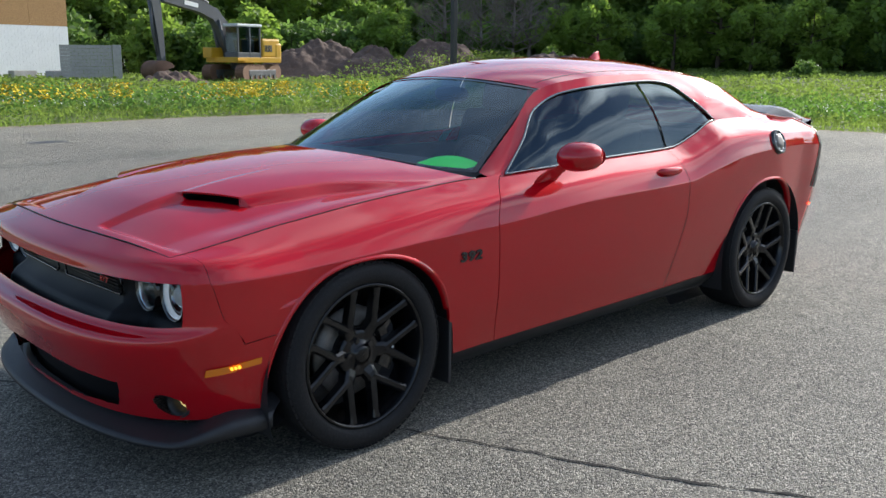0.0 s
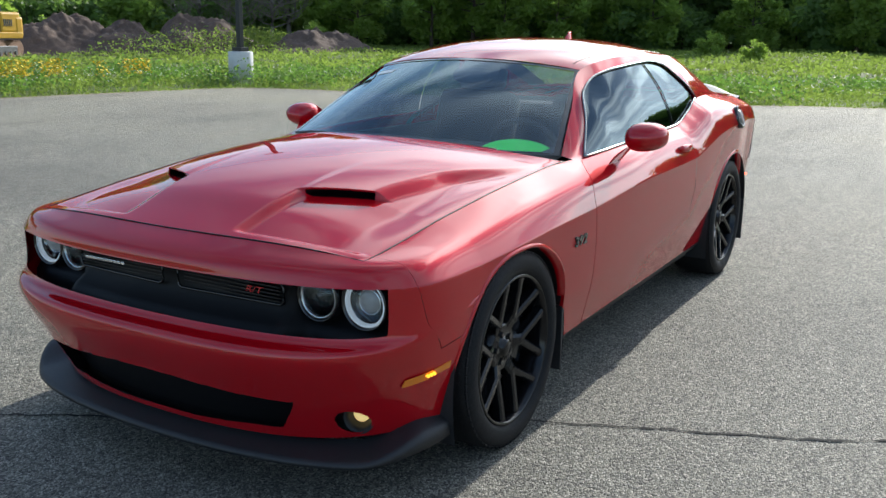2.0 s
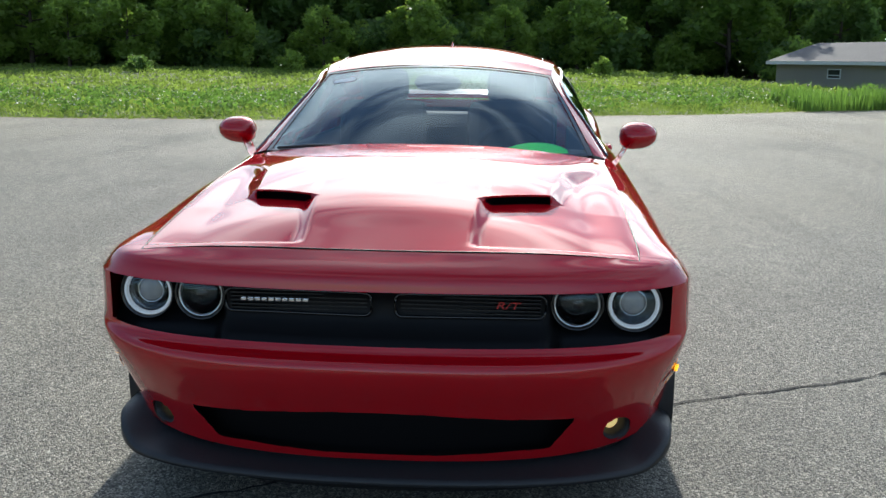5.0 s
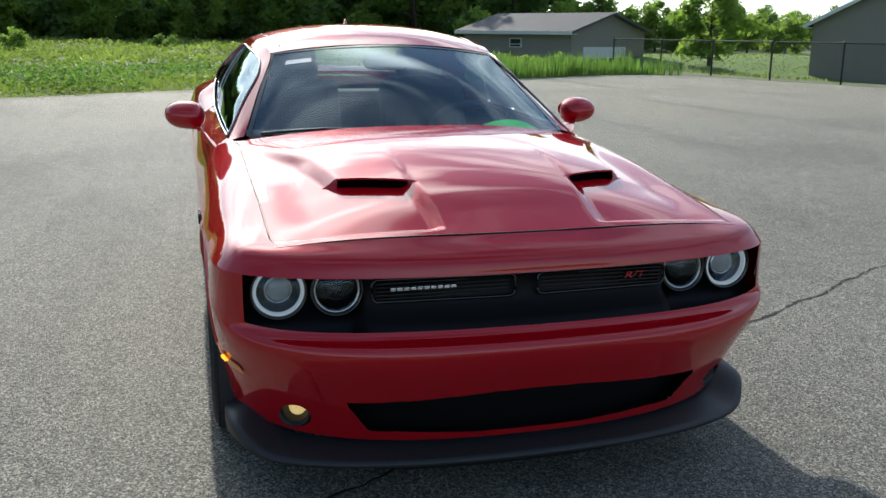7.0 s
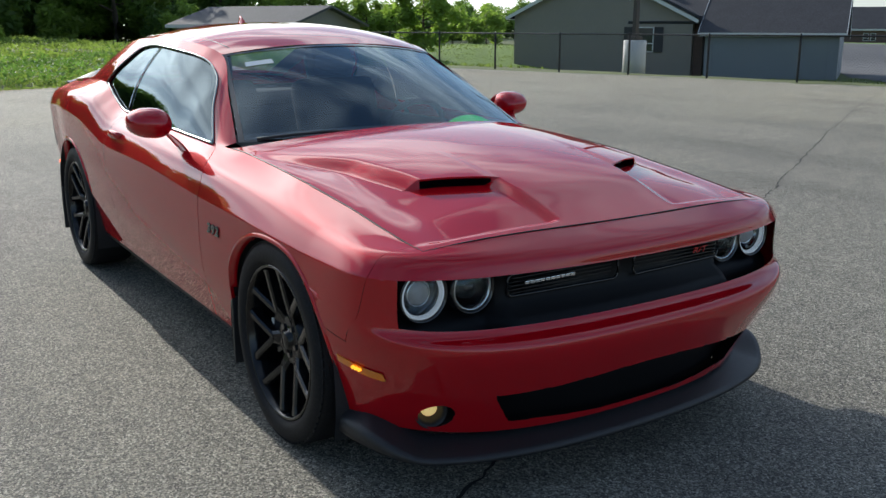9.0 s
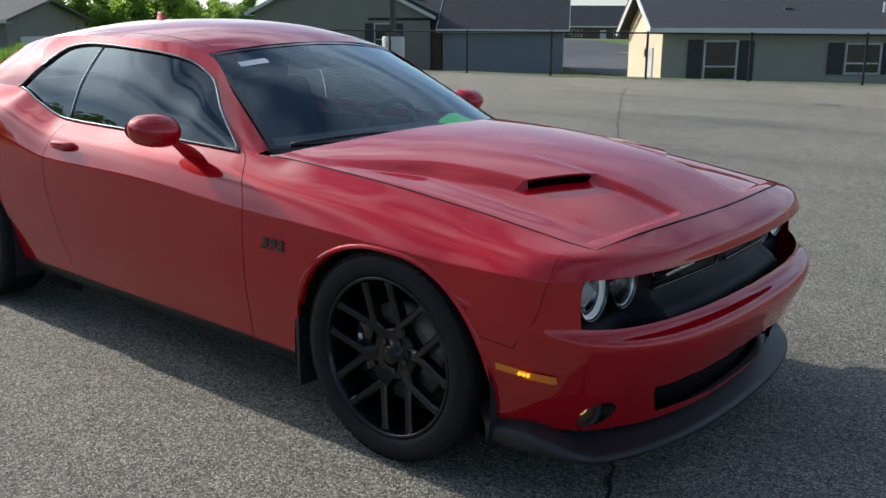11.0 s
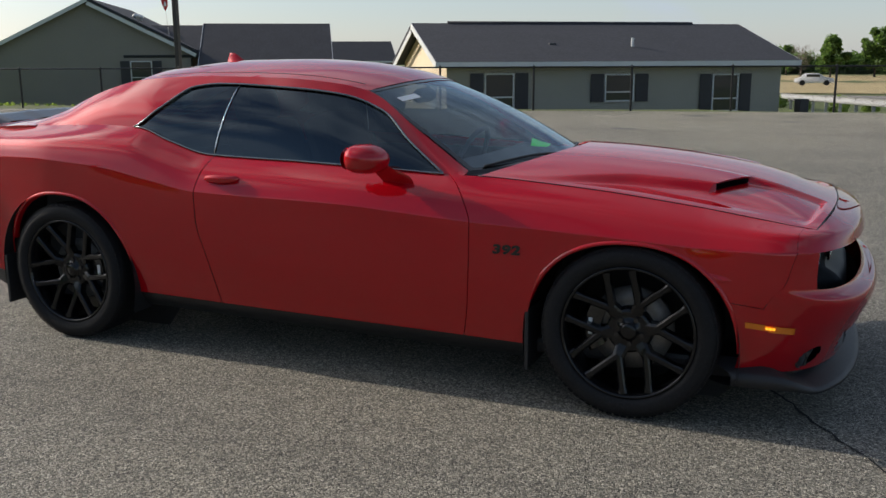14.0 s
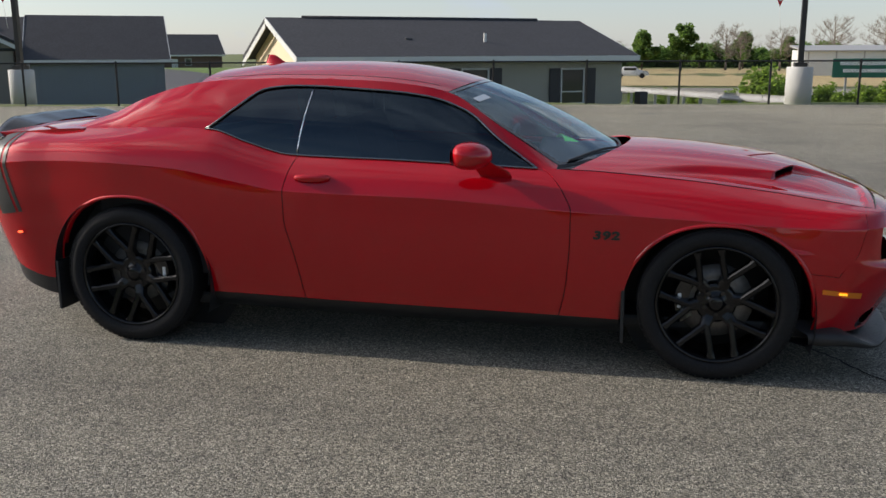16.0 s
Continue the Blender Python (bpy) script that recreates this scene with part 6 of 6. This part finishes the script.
def house(name, origin, f, L, D, base, eave, ridge, over, wall_mat, gable_mat, roof_mat, label, wins=(), gable_trim=True):
    """A gabled house: x along its front wall, y to its back, the ridge along x."""
    ang = math.atan2(f[1], f[0])
    e = thing(name, Matrix.Translation((*origin, 0)) @ Matrix.Rotation(ang, 4, "Z"), label, "house")
    H = eave - base
    at = Matrix.Translation((0, 0, 0))
    flat = lambda z: (0, L) if z < eave - .01 else (0, 0)
    sided("wall", 0, base, flat, at, wall_mat, e)
    sided("wall", 0, base, flat, Matrix.Translation((L, D, 0)) @ Matrix.Rotation(math.pi, 4, "Z"), wall_mat, e)
    rise = (ridge - eave) / (D / 2)
    gab = lambda z: (0, D) if z < eave else (((z - eave) / rise), D - (z - eave) / rise)
    sided("gable_wall", 0, base, gab, Matrix.Translation((0, D, 0)) @ Matrix.Rotation(-math.pi / 2, 4, "Z"), gable_mat, e)
    sided("gable_wall", 0, base, gab, Matrix.Translation((L, 0, 0)) @ Matrix.Rotation(math.pi / 2, 4, "Z"), gable_mat, e)
    drop = rise * over
    lift = .10
    slab("roof", [(-over, -over, eave - drop + lift), (L + over, -over, eave - drop + lift), (L + over, D / 2, ridge + lift), (-over, D / 2, ridge + lift)], .14, roof_mat, e)
    slab("roof", [(L + over, D + over, eave - drop + lift), (-over, D + over, eave - drop + lift), (-over, D / 2, ridge + lift), (L + over, D / 2, ridge + lift)], .14, roof_mat, e)
    box_part("fascia", (-over, -over - .03, eave - drop - .10), (L + over, -over + .0, eave - drop + .09), WHITE_TRIM, e, bevel=.004)
    box_part("soffit", (-over, -over, eave - drop - .09), (L + over, .02, eave - drop - .06), WHITE_TRIM, e, bevel=0)
    if gable_trim:
        for x in (-over - .03, L + over + .0):
            for s in (0, 1):
                y0, y1 = (-over, D / 2) if not s else (D + over, D / 2)
                slab("rake_board", [(x, y0, eave - drop - .12), (x + .03, y0, eave - drop - .12), (x + .03, y1, ridge - .10), (x, y1, ridge - .10)], -.20, WHITE_TRIM, e)
    for s0, s1, z0, z1, sh in wins:
        window(e, Matrix.Translation((s0, -.02, z0)), s1 - s0, z1 - z0, sh)
    box_part("foundation", (-.02, -.01, base - .6), (L + .02, D + .02, base + .02), CONCRETE, e, bevel=.01)
    return e


RANCH = house("ranch_house", (-9.58, 23.58), (.814, .581), 12.14, 7.68, -1.45, 1.41, 2.64, .45, SIDING_G, CREAM, SHINGLE, "grey-sided ranch house with a dark shingle roof and shuttered windows",
              [(1.25, 2.28, -.22, .99, True), (5.48, 6.56, .0, .94, True), (9.48, 10.49, -.40, .91, True)])
mesh_ob("ridge_vent", *tube([(.9, 3.84, 2.74), (10.6, 3.84, 2.74)], .075, 8), SHINGLE, RANCH)
cyl_part("vent_pipe", (6.95, 1.1, 1.65), (6.95, 1.1, 2.16), .055, WHITE_TRIM, RANCH)
cyl_part("pipe_flashing", (6.95, 1.08, 1.72), (6.95, 1.1, 1.80), .12, WHITE_TRIM, RANCH, r2=.06)
box_part("roof_vent", (3.95, 1.3, 1.80), (4.2, 1.55, 1.99), SHUTTER, RANCH, bevel=.03)
box_part("utility_box", (12.6, -.6, -.55), (12.95, -.25, .02), SHUTTER, RANCH, "dark utility box beside the wall", bevel=.02)
# side door and carriage lamps on the sunny gable
box_part("side_door", (-.06, 1.55, -1.3), (-.02, 2.35, .72), WHITE_TRIM, RANCH, "cream side door", bevel=.01)
box_part("wall_lamp", (-.13, 2.75, .38), (-.03, 2.88, .66), SHUTTER, RANCH, bevel=.02)

# gable-fronted house with a long wing: local x runs along its ridge, away from the lot
LX, LY, RX, RY = -42.24, 34.02, -32.29, 40.13
gw = math.hypot(RX - LX, RY - LY) - .8
gd = ((RX - LX) / (gw + .8), (RY - LY) / (gw + .8))
GAB = house("gabled_house", (LX + gd[0] * .4, LY + gd[1] * .4), (-gd[1], gd[0]), 13, gw, -1.6, 2.165, 4.856, .40, SIDING_T, SIDING_T, SHINGLE, "taupe gabled house with a dark roof and white rake boards")
GAB.matrix_world = Matrix.Translation((LX + gd[0] * .4, LY + gd[1] * .4, 0)) @ Matrix.Rotation(math.atan2(gd[0], -gd[1]), 4, "Z") @ Matrix.Scale(-1, 4, (0, 1, 0))
rise_g = (4.856 - 2.165) / (gw / 2)
for x_ in (2.2, 3.6):
    v_ = mesh_ob("roof_vent", *lathe([(.12, -.2), (.12, .12), (.24, .14), (.22, .24), (.12, .32), (.001, .34)], 18, "z"), WHITE_TRIM, GAB)
    v_.location = (x_, gw * .70, 4.856 + .1 - rise_g * gw * .20)
WIN = window(GAB, Matrix.Translation((-.03, gw - 3.4, .0)) @ Matrix.Rotation(math.pi / 2, 4, "Z") @ Matrix.Scale(-1, 4, (0, 1, 0)), 1.2, 1.45, True)
WING = house("house_wing", (-31.54, 39.78), (.852, .5236), 7.0, 8.3, -1.6, 1.252, 3.59, .35, SIDING_B, SIDING_B, SHINGLE, "low blue-grey wing of the house with a dark roof")
box_part("garage_panel", (.45, -.05, -1.55), (6.5, -.025, .95), SIDING_B, WING, bevel=.005)
# lower roof that joins the wing to the gabled house
slab("link_roof", [(-4.6, .6, 1.75), (-.36, .6, 1.75), (-.36, 4.15, 3.58), (-4.6, 4.15, 3.58)], .14, SHINGLE, WING)
# the recess's shade is put into this wall's brown colour
box_part("link_wall", (-4.4, 1.2, -1.6), (-.3, 1.35, 1.95), BRICK, WING, "recessed wall, brown for the shade in the recess", bevel=0)
FAR = house("brick_house", (-67.25, 97.3), (.814, .581), 18, 9, -1.5, 1.40, 3.82, .4, BRICK, BRICK, SHINGLE, "low brown brick house beyond the driveway",
            [(7.9, 8.5, -.1, .8, False), (8.7, 9.3, -.1, .8, False), (13.3, 14.1, -.1, .8, False)])
box_part("front_door", (11.6, -.06, -1.3), (12.4, -.02, .75), WHITE_TRIM, FAR, bevel=.01)
# the shed by the wood
SHED = house("shed", (-54.9, 17.1), (.8916, .4538), 9.14, 7.3, -.9, 1.58, 2.62, .45, SIDING_T, SIDING_T, SHINGLE_G, "small taupe garage with a grey shingle roof beside the wood", [(4.2, 5.2, .55, 1.12, False)], False)
box_part("garage_door", (9.16, 1.1, -.8), (9.22, 5.3, .64), WHITE_TRIM, SHED, "white garage door", bevel=.01)

# ---- building site ----
OSB = material("osb_board", (0.42, 0.24, 0.10), rough=0.85, var=0.25, var_scale=3, fine=0.4, fine_scale=12)
WRAP = material("block_white", (0.80, 0.81, 0.80), rough=0.8, var=0.15, var_scale=1.2, fine=0.15, fine_scale=10)
BLOCK = material("grey_block", (0.45, 0.42, 0.385), rough=0.9, var=0.25, var_scale=1.2, fine=0.3, fine_scale=10)
MACH_Y = material("machine_yellow", (0.62, 0.34, 0.02), rough=0.45, var=0.3, var_scale=2, fine=0.15)
MACH_K = material("machine_black", (0.075, 0.08, 0.088), rough=0.45, var=0.3, var_scale=3)
CAB_GLASS = glass_material("cab_glass", (0.35, 0.42, 0.45), ior=1.9)
RUST = material("track_rust", (0.16, 0.085, 0.05), rough=0.85, var=0.5, var_scale=4)
SHELL_M = Matrix.Translation((-19.2, -54.2, .2)) @ Matrix.Rotation(radians(10), 4, "Z")
site = thing("unfinished_building", SHELL_M, "unfinished building of white block with bare board above", "building")
bm = bmesh.new()
for i in range(16):
    for j in range(62):
        x0 = .4 * j - (.2 if i % 2 else 0)
        add_box(bm, (max(0, x0), -.30, -.3 + .2 * i - .01), (x0 + .39, 0, -.3 + .2 * i + .19))
tagged(part("block_wall", bm, WRAP, site), kind="stuff")
box_part("wall_core", (.02, -10, -.5), (24, -.012, 3.1), WRAP, site, bevel=0)
for i in range(10):
    box_part("board", (0 + 2.44 * i, -.04, 2.93), (2.43 + 2.44 * i, .0, 5.4), OSB, site, bevel=.004)
box_part("frame_core", (.02, -10, 3.1), (24, -.05, 5.5), OSB, site, bevel=0)
wall = thing("block_wall", Matrix.Translation((-19.5, -48.75, .2)) @ Matrix.Rotation(math.atan2(-.98, 2.32), 4, "Z"), "low grey block wall on the building site", "wall")
for i in range(10):
    for j in range(7):
        box_part("block", (.4 * j - (.2 if i % 2 and j else 0), 0, -.2 + .2 * i), (.4 * j + .39 - (.2 if i % 2 and j < 6 else 0), .25, -.01 + .2 * i), BLOCK, wall, bevel=.006)
box_part("pier", (-.5, -.15, -.2), (-.03, .35, 1.82), BLOCK, wall, bevel=.01)
for j, (x, y, a) in enumerate(((-15.2, -50.9, .2), (-16.8, -49.9, .5), (-17.6, -50.6, .1))):
    b = box_part("concrete_block", (-.7, -.3, -.1), (.7, .3, .55), CONCRETE, None, bevel=.04, m=Matrix.Translation((x, y, 0)) @ Matrix.Rotation(a, 4, "Z"))
    tagged(b, "loose grey concrete block on the building site", "concrete block", "loose concrete blocks")


def mound(name, cx, cy, rx, ry, h, seed, label):
    vs, fs = [], []
    nr, na = 44, 130
    for i in range(nr + 1):
        for j in range(na):
            r, a = i / nr, 2 * math.pi * j / na
            x, y = cx + rx * r * math.cos(a), cy + ry * r * math.sin(a)
            z = h * (1 - smooth(0, 1, r)) * (1 + .45 * noise.noise((x * .5, y * .5, seed))) + .30 * noise.noise((x * 1.6, y * 1.6, seed)) * (1 - r) + .20 * noise.noise((x * 3.1, y * 3.1, seed)) * (1 - r) ** .5 + .12 * abs(noise.noise((x * 7, y * 7, seed))) * (1 - r) ** .5
            vs.append((x, y, ground_z(x, y) - .08 + max(0, z)))
    for i in range(nr):
        for j in range(na):
            fs.append((i * na + j, (i + 1) * na + j, (i + 1) * na + (j + 1) % na, i * na + (j + 1) % na))
    return tagged(mesh_ob(name, vs, fs, DIRT), label, "dirt mound", "heaps of dug earth")


mound("dirt_mound", -32, -46, 7, 4.5, 2.3, 1.0, "heap of brown dug earth with clods")
mound("dirt_mound", -38, -41, 7, 4.0, 2.2, 2.0, "long heap of brown earth overgrown with weeds")
mound("dirt_mound", -35, -44, 6, 4.0, 1.9, 7.0, "heap of brown dug earth behind the excavator")
mound("dirt_mound", -45, -37, 7, 3.5, 1.5, 3.0, "low heap of brown earth overgrown with weeds")
mound("dirt_mound", -18.5, -39.5, 3, 1.6, .6, 5.0, "small heap of grey-brown rubble")
pts = np.array([(-40 + rng.normal() * 6, -38.3 + rng.normal() * 1.6) for _ in range(9000)])
zt = np.array([1.5 * max(0, 1 - ((x + 39) / 11) ** 2 - ((y + 41) / 5.0) ** 2) for x, y in pts])
leafy("mound_weeds", pts, zt + rng.uniform(.05, .5, len(pts)), .09, GRASS, "leafy weeds growing over the earth heaps")
for x, y, s in ((-30.5, -48.5, .55), (-33, -49, .6), (-28, -49, .45), (-36, -46, .5), (-41, -43, .6), (-47, -39, .6)):
    plant(BUSH[0], x, y, s, .1)

# the excavator
ex_dir = Vector((math.cos(radians(-168)), math.sin(radians(-168)), 0))
EXC = thing("excavator", Matrix.Translation((-23.9, -41.9, ground_z(-23.9, -41.9) + .02)) @ Matrix.Rotation(math.atan2(ex_dir.y, ex_dir.x), 4, "Z"), "yellow and black tracked excavator standing on the building site", "excavator")
# local x to its rear, y away from the viewer
for y0 in (-1.25, .75):
    tr = new("track")
    tr.parent = EXC
    tr.matrix_local = Matrix.Rotation(radians(17), 4, "Z")
    prof = [Vector((-1.75, 0, .02)), Vector((1.75, 0, .02))] + [Vector((1.75 + .40 * math.cos(a), 0, .42 + .40 * math.sin(a))) for a in steps(-math.pi / 2, math.pi / 2, 8)] + [Vector((-1.75 + .40 * math.cos(a), 0, .42 + .40 * math.sin(a))) for a in steps(math.pi / 2, 3 * math.pi / 2, 8)]
    bm = bmesh.new()
    outer = [p + Vector((0, y0, 0)) for p in prof]
    fa = [bm.verts.new(p) for p in outer]
    fb = [bm.verts.new(p + Vector((0, .5, 0))) for p in outer]
    bm.faces.new(fa), bm.faces.new(fb[::-1])
    for i in range(len(fa)):
        bm.faces.new((fa[i], fb[i], fb[(i + 1) % len(fa)], fa[(i + 1) % len(fa)]))
    for i in range(22):
        x = -1.75 + 3.5 * i / 21
        add_box(bm, (x - .05, y0 - .03, .80), (x + .05, y0 + .53, .86))
    bmesh.ops.recalc_face_normals(bm, faces=bm.faces)
    part("track_belt", bm, RUST, tr)
    box_part("track_frame", (-1.5, y0 - .02, .25), (1.5, y0 + .52, .58), MACH_K, tr, bevel=.03)
    for i in range(6):
        cyl_part("roller", (-1.3 + .52 * i, y0 - .05, .22), (-1.3 + .52 * i, y0 + .55, .22), .12, MACH_K, tr, seg=12)
cyl_part("turntable", (0, 0, .6), (0, 0, .98), .65, MACH_K, EXC, seg=24)
box_part("deck", (-1.5, -1.25, .95), (1.75, 1.25, 1.25), MACH_Y, EXC, bevel=.04)
box_part("engine_hood", (.35, -1.22, 1.22), (1.7, 1.22, 2.25), MACH_Y, EXC, bevel=.12)
box_part("counterweight", (1.3, -1.24, 1.0), (1.85, 1.24, 2.05), MACH_Y, EXC, bevel=.14)
for i in range(5):
    box_part("grille_slat", (.55 + .12 * i, -1.245, 1.55), (.61 + .12 * i, -1.21, 1.9), MACH_K, EXC, bevel=.005)
box_part("muffler", (.8, .2, 2.2), (1.2, .6, 2.42), MACH_K, EXC, bevel=.05)
cab = new("cab")
cab.parent = EXC
for x, y in ((-1.4, -1.22), (.20, -1.22), (-1.25, -.22), (.20, -.22), (-.55, -1.22)):
    box_part("cab_post", (x - .045, y - .03, 1.22), (x + .045, y + .03, 2.88), MACH_K, cab, bevel=.01)
box_part("cab_roof", (-1.48, -1.30, 2.85), (.32, -.14, 3.0), WHITE_TRIM, cab, bevel=.05)
box_part("cab_base", (-1.45, -1.24, 1.2), (.26, -.2, 1.5), MACH_K, cab, bevel=.03)
box_part("cab_glass", (-1.36, -1.20, 1.5), (.18, -.25, 2.85), CAB_GLASS, cab, bevel=.02)
box_part("cab_seat", (-.5, -.95, 1.4), (.05, -.5, 2.2), MACH_K, cab, bevel=.08)


def arm(name, pts, thick, depth, parent, mat=MACH_K):
    vs, fs = [], []
    P = [Vector((x, .35, z)) for x, z in pts]
    for i, p in enumerate(P):
        a, b = P[max(0, i - 1)], P[min(len(P) - 1, i + 1)]
        d = (b - a).normalized()
        nn = Vector((-d.z, 0, d.x))
        t = thick[i] / 2
        vs += [p + nn * t + Vector((0, -depth, 0)), p - nn * t + Vector((0, -depth, 0)), p - nn * t + Vector((0, depth, 0)), p + nn * t + Vector((0, depth, 0))]
    for i in range(len(P) - 1):
        for k in range(4):
            fs.append((4 * i + k, 4 * i + (k + 1) % 4, 4 * i + 4 + (k + 1) % 4, 4 * i + 4 + k))
    fs += [(3, 2, 1, 0), tuple(4 * (len(P) - 1) + k for k in range(4))]
    return mesh_ob(name, vs, fs, mat, parent, smooth=False)


BOOM = arm("boom", [(-.55, 1.35), (-.85, 2.1), (-1.15, 2.9), (-1.7, 3.5), (-2.7, 3.85), (-3.9, 4.02), (-5.0, 4.15)], (.50, .62, .70, .66, .60, .50, .36), .24, EXC)
STICK = arm("stick", [(-5.95, 5.7), (-5.65, 4.8), (-5.45, 3.7), (-5.3, 2.3), (-5.2, .95)], (.40, .62, .52, .38, .26), .18, EXC)
mesh_ob("cylinder", *tube([(-1.0, .05, 1.25), (-1.25, .05, 2.2), (-1.55, .05, 3.2)], [.10, .10, .06], 10), MACH_K, BOOM)
mesh_ob("cylinder", *tube([(-1.0, .65, 1.25), (-1.25, .65, 2.2), (-1.55, .65, 3.2)], [.10, .10, .06], 10), MACH_K, BOOM)
mesh_ob("cylinder", *tube([(-2.0, .35, 4.05), (-3.8, .35, 4.7)], .10, 10), MACH_K, BOOM)
mesh_ob("cylinder_rod", *tube([(-3.8, .35, 4.7), (-5.75, .35, 5.45)], .055, 8), SILVER, BOOM)
mesh_ob("cylinder", *tube([(-5.75, .35, 4.1), (-5.65, .35, 2.6), (-5.45, .35, 1.3)], [.09, .09, .05], 8), MACH_K, STICK)
for k in (-.1, .1):
    mesh_ob("hose", *tube([(-1.3, .35 + k, 3.45), (-2.2, .35 + k, 4.15), (-3.6, .35 + k, 4.38), (-4.9, .35 + k, 4.55), (-5.5, .35 + k, 4.1)], .022, 6), GRILLE_BLACK, BOOM)
bk = Skin().patch([[Vector((-5.45 + .62 * math.cos(a), y, .55 + .50 * math.sin(a))) for a in steps(radians(20), radians(250), 16)] for y in steps(-.25, .95, 4)])
for y in (-.25, .95):
    bk.patch([[Vector((-5.45 + r * .62 * math.cos(a), y, .55 + r * .50 * math.sin(a))) for a in steps(radians(20), radians(250), 16)] for r in (.02, 1)])
bk.make("bucket", RUST, EXC)
box_part("boom_mark", (-.45, -.006, -.11), (.45, .006, .11), WHITE_MARK, BOOM, "white lettering bar", bevel=0, m=Matrix.Translation((-3.3, .103, 3.94)) @ Matrix.Rotation(radians(9), 4, "Y"))
for k in (.0, .22, .44):
    box_part("hand_rail", (.42, -1.22 + k, 2.25), (.46, -1.18 + k, 2.55), MACH_K, EXC, bevel=.004)
box_part("step", (-1.55, -1.35, 1.05), (-.9, -1.2, 1.12), MACH_Y, EXC, bevel=.01)
box_part("tool_box", (-1.75, .5, 1.2), (-.9, 1.2, 1.75), MACH_Y, EXC, bevel=.05)

# ---- small things far off ----
GALV = material("galvanised", (0.36, 0.36, 0.355), rough=0.6, metal=0.1, var=0.2)
rail = thing("guard_rail", Matrix.Identity(4), "galvanised steel guard rail along the road", "guard rail")
RL = [(-3.2 + .62 * i, 60.6 - 2.14 * i, -.875 + .047 * i) for i in range(16)]
for x, y, z in RL:
    box_part("post", (x - .07, y, min(ground_z(x, y), z - .5) - .2), (x + .07, y + .15, z + .14), GALV, rail, bevel=.01)
for p0, p1 in zip(RL, RL[1:]):
    sk = Skin().patch([[Vector((x - .06 - .04 * math.sin(a), y, z + .15 * (a - math.pi) / math.pi)) for a in steps(0, 2 * math.pi, 8)] for x, y, z in (p0, p1)])
    sk.make("rail_beam", GALV, rail)
SIGN_G = material("sign_green", (0.01, 0.14, 0.09), rough=0.5)
sg_ = thing("road_sign", Matrix.Translation((14.6, 53.4, -.95)), "green road sign on two posts with pale lettering bars", "road sign")
box_part("sign_panel", (-2.6, -.03, .9), (2.6, .03, 2.0), SIGN_G, sg_, bevel=.02)
for x in (-1.8, 1.8):
    box_part("post", (x - .06, .03, -.9), (x + .06, .13, 2.0), GALV, sg_, bevel=.01)
for z, x0, x1 in ((1.62, -2.2, 1.6), (1.2, -2.0, .4)):
    box_part("lettering_bar", (x0, -.045, z), (x1, -.031, z + .2), WHITE_MARK, sg_, bevel=0)
depot = thing("white_depot", Matrix.Translation((29.6, 143, ground_z(29.6, 143))), "long low white depot building beyond the road", "building")
box_part("wall", (-5, 0, -.2), (26, 12, 3.8), WHITE_TRIM, depot, bevel=.05)
slab("roof", [(-5.4, -.4, 3.8), (26.4, -.4, 3.8), (26.4, 12.4, 4.6), (-5.4, 12.4, 4.6)], .2, GALV, depot)
for i in range(8):
    box_part("wall_rib", (-4.5 + 3.9 * i, -.06, -.1), (-4.3 + 3.9 * i, -.005, 3.7), GALV, depot, bevel=.01)


def far_car(x, y, turn, paint, label):
    e = thing("car", Matrix.Translation((x, y, ground_z(x, y) + .05)) @ Matrix.Rotation(turn, 4, "Z"), label, "car")
    prof = [(-2.2, .35), (-2.25, .75), (-1.7, .95), (-1.0, 1.42), (.5, 1.45), (1.2, .98), (2.1, .85), (2.2, .4)]
    Skin().patch([[Vector((px, y_, pz)) for px, pz in prof] for y_ in (-.88, .88)]).patch([[Vector((px, y_, max(.35, pz * k))) for px, pz in prof] for y_, k in ((-.88, 1), (-.88, .2))]).patch([[Vector((px, y_, max(.35, pz * k))) for px, pz in prof] for y_, k in ((.88, 1), (.88, .2))]).make("body", paint, e)
    for wx in (-1.35, 1.35):
        for wy in (-.9, .72):
            cyl_part("wheel", (wx, wy, .33), (wx, wy + .18, .33), .33, RUBBER, e)
    box_part("side_window", (-.9, -.90, 1.0), (.6, -.884, 1.32), PANE, e, bevel=.01)
    return e


far_car(-.4, 115.5, .05, WHITE_TRIM, "white car on the road beyond the fence")
box = box_part("stone_bench", (-.9, -.3, 0), (.9, .3, .55), CONCRETE, None, bevel=.06, m=Matrix.Translation((-32.5, 25.5, ground_z(-32.5, 25.5))))
tagged(box, "dark low stone planter on the lawn", "planter")
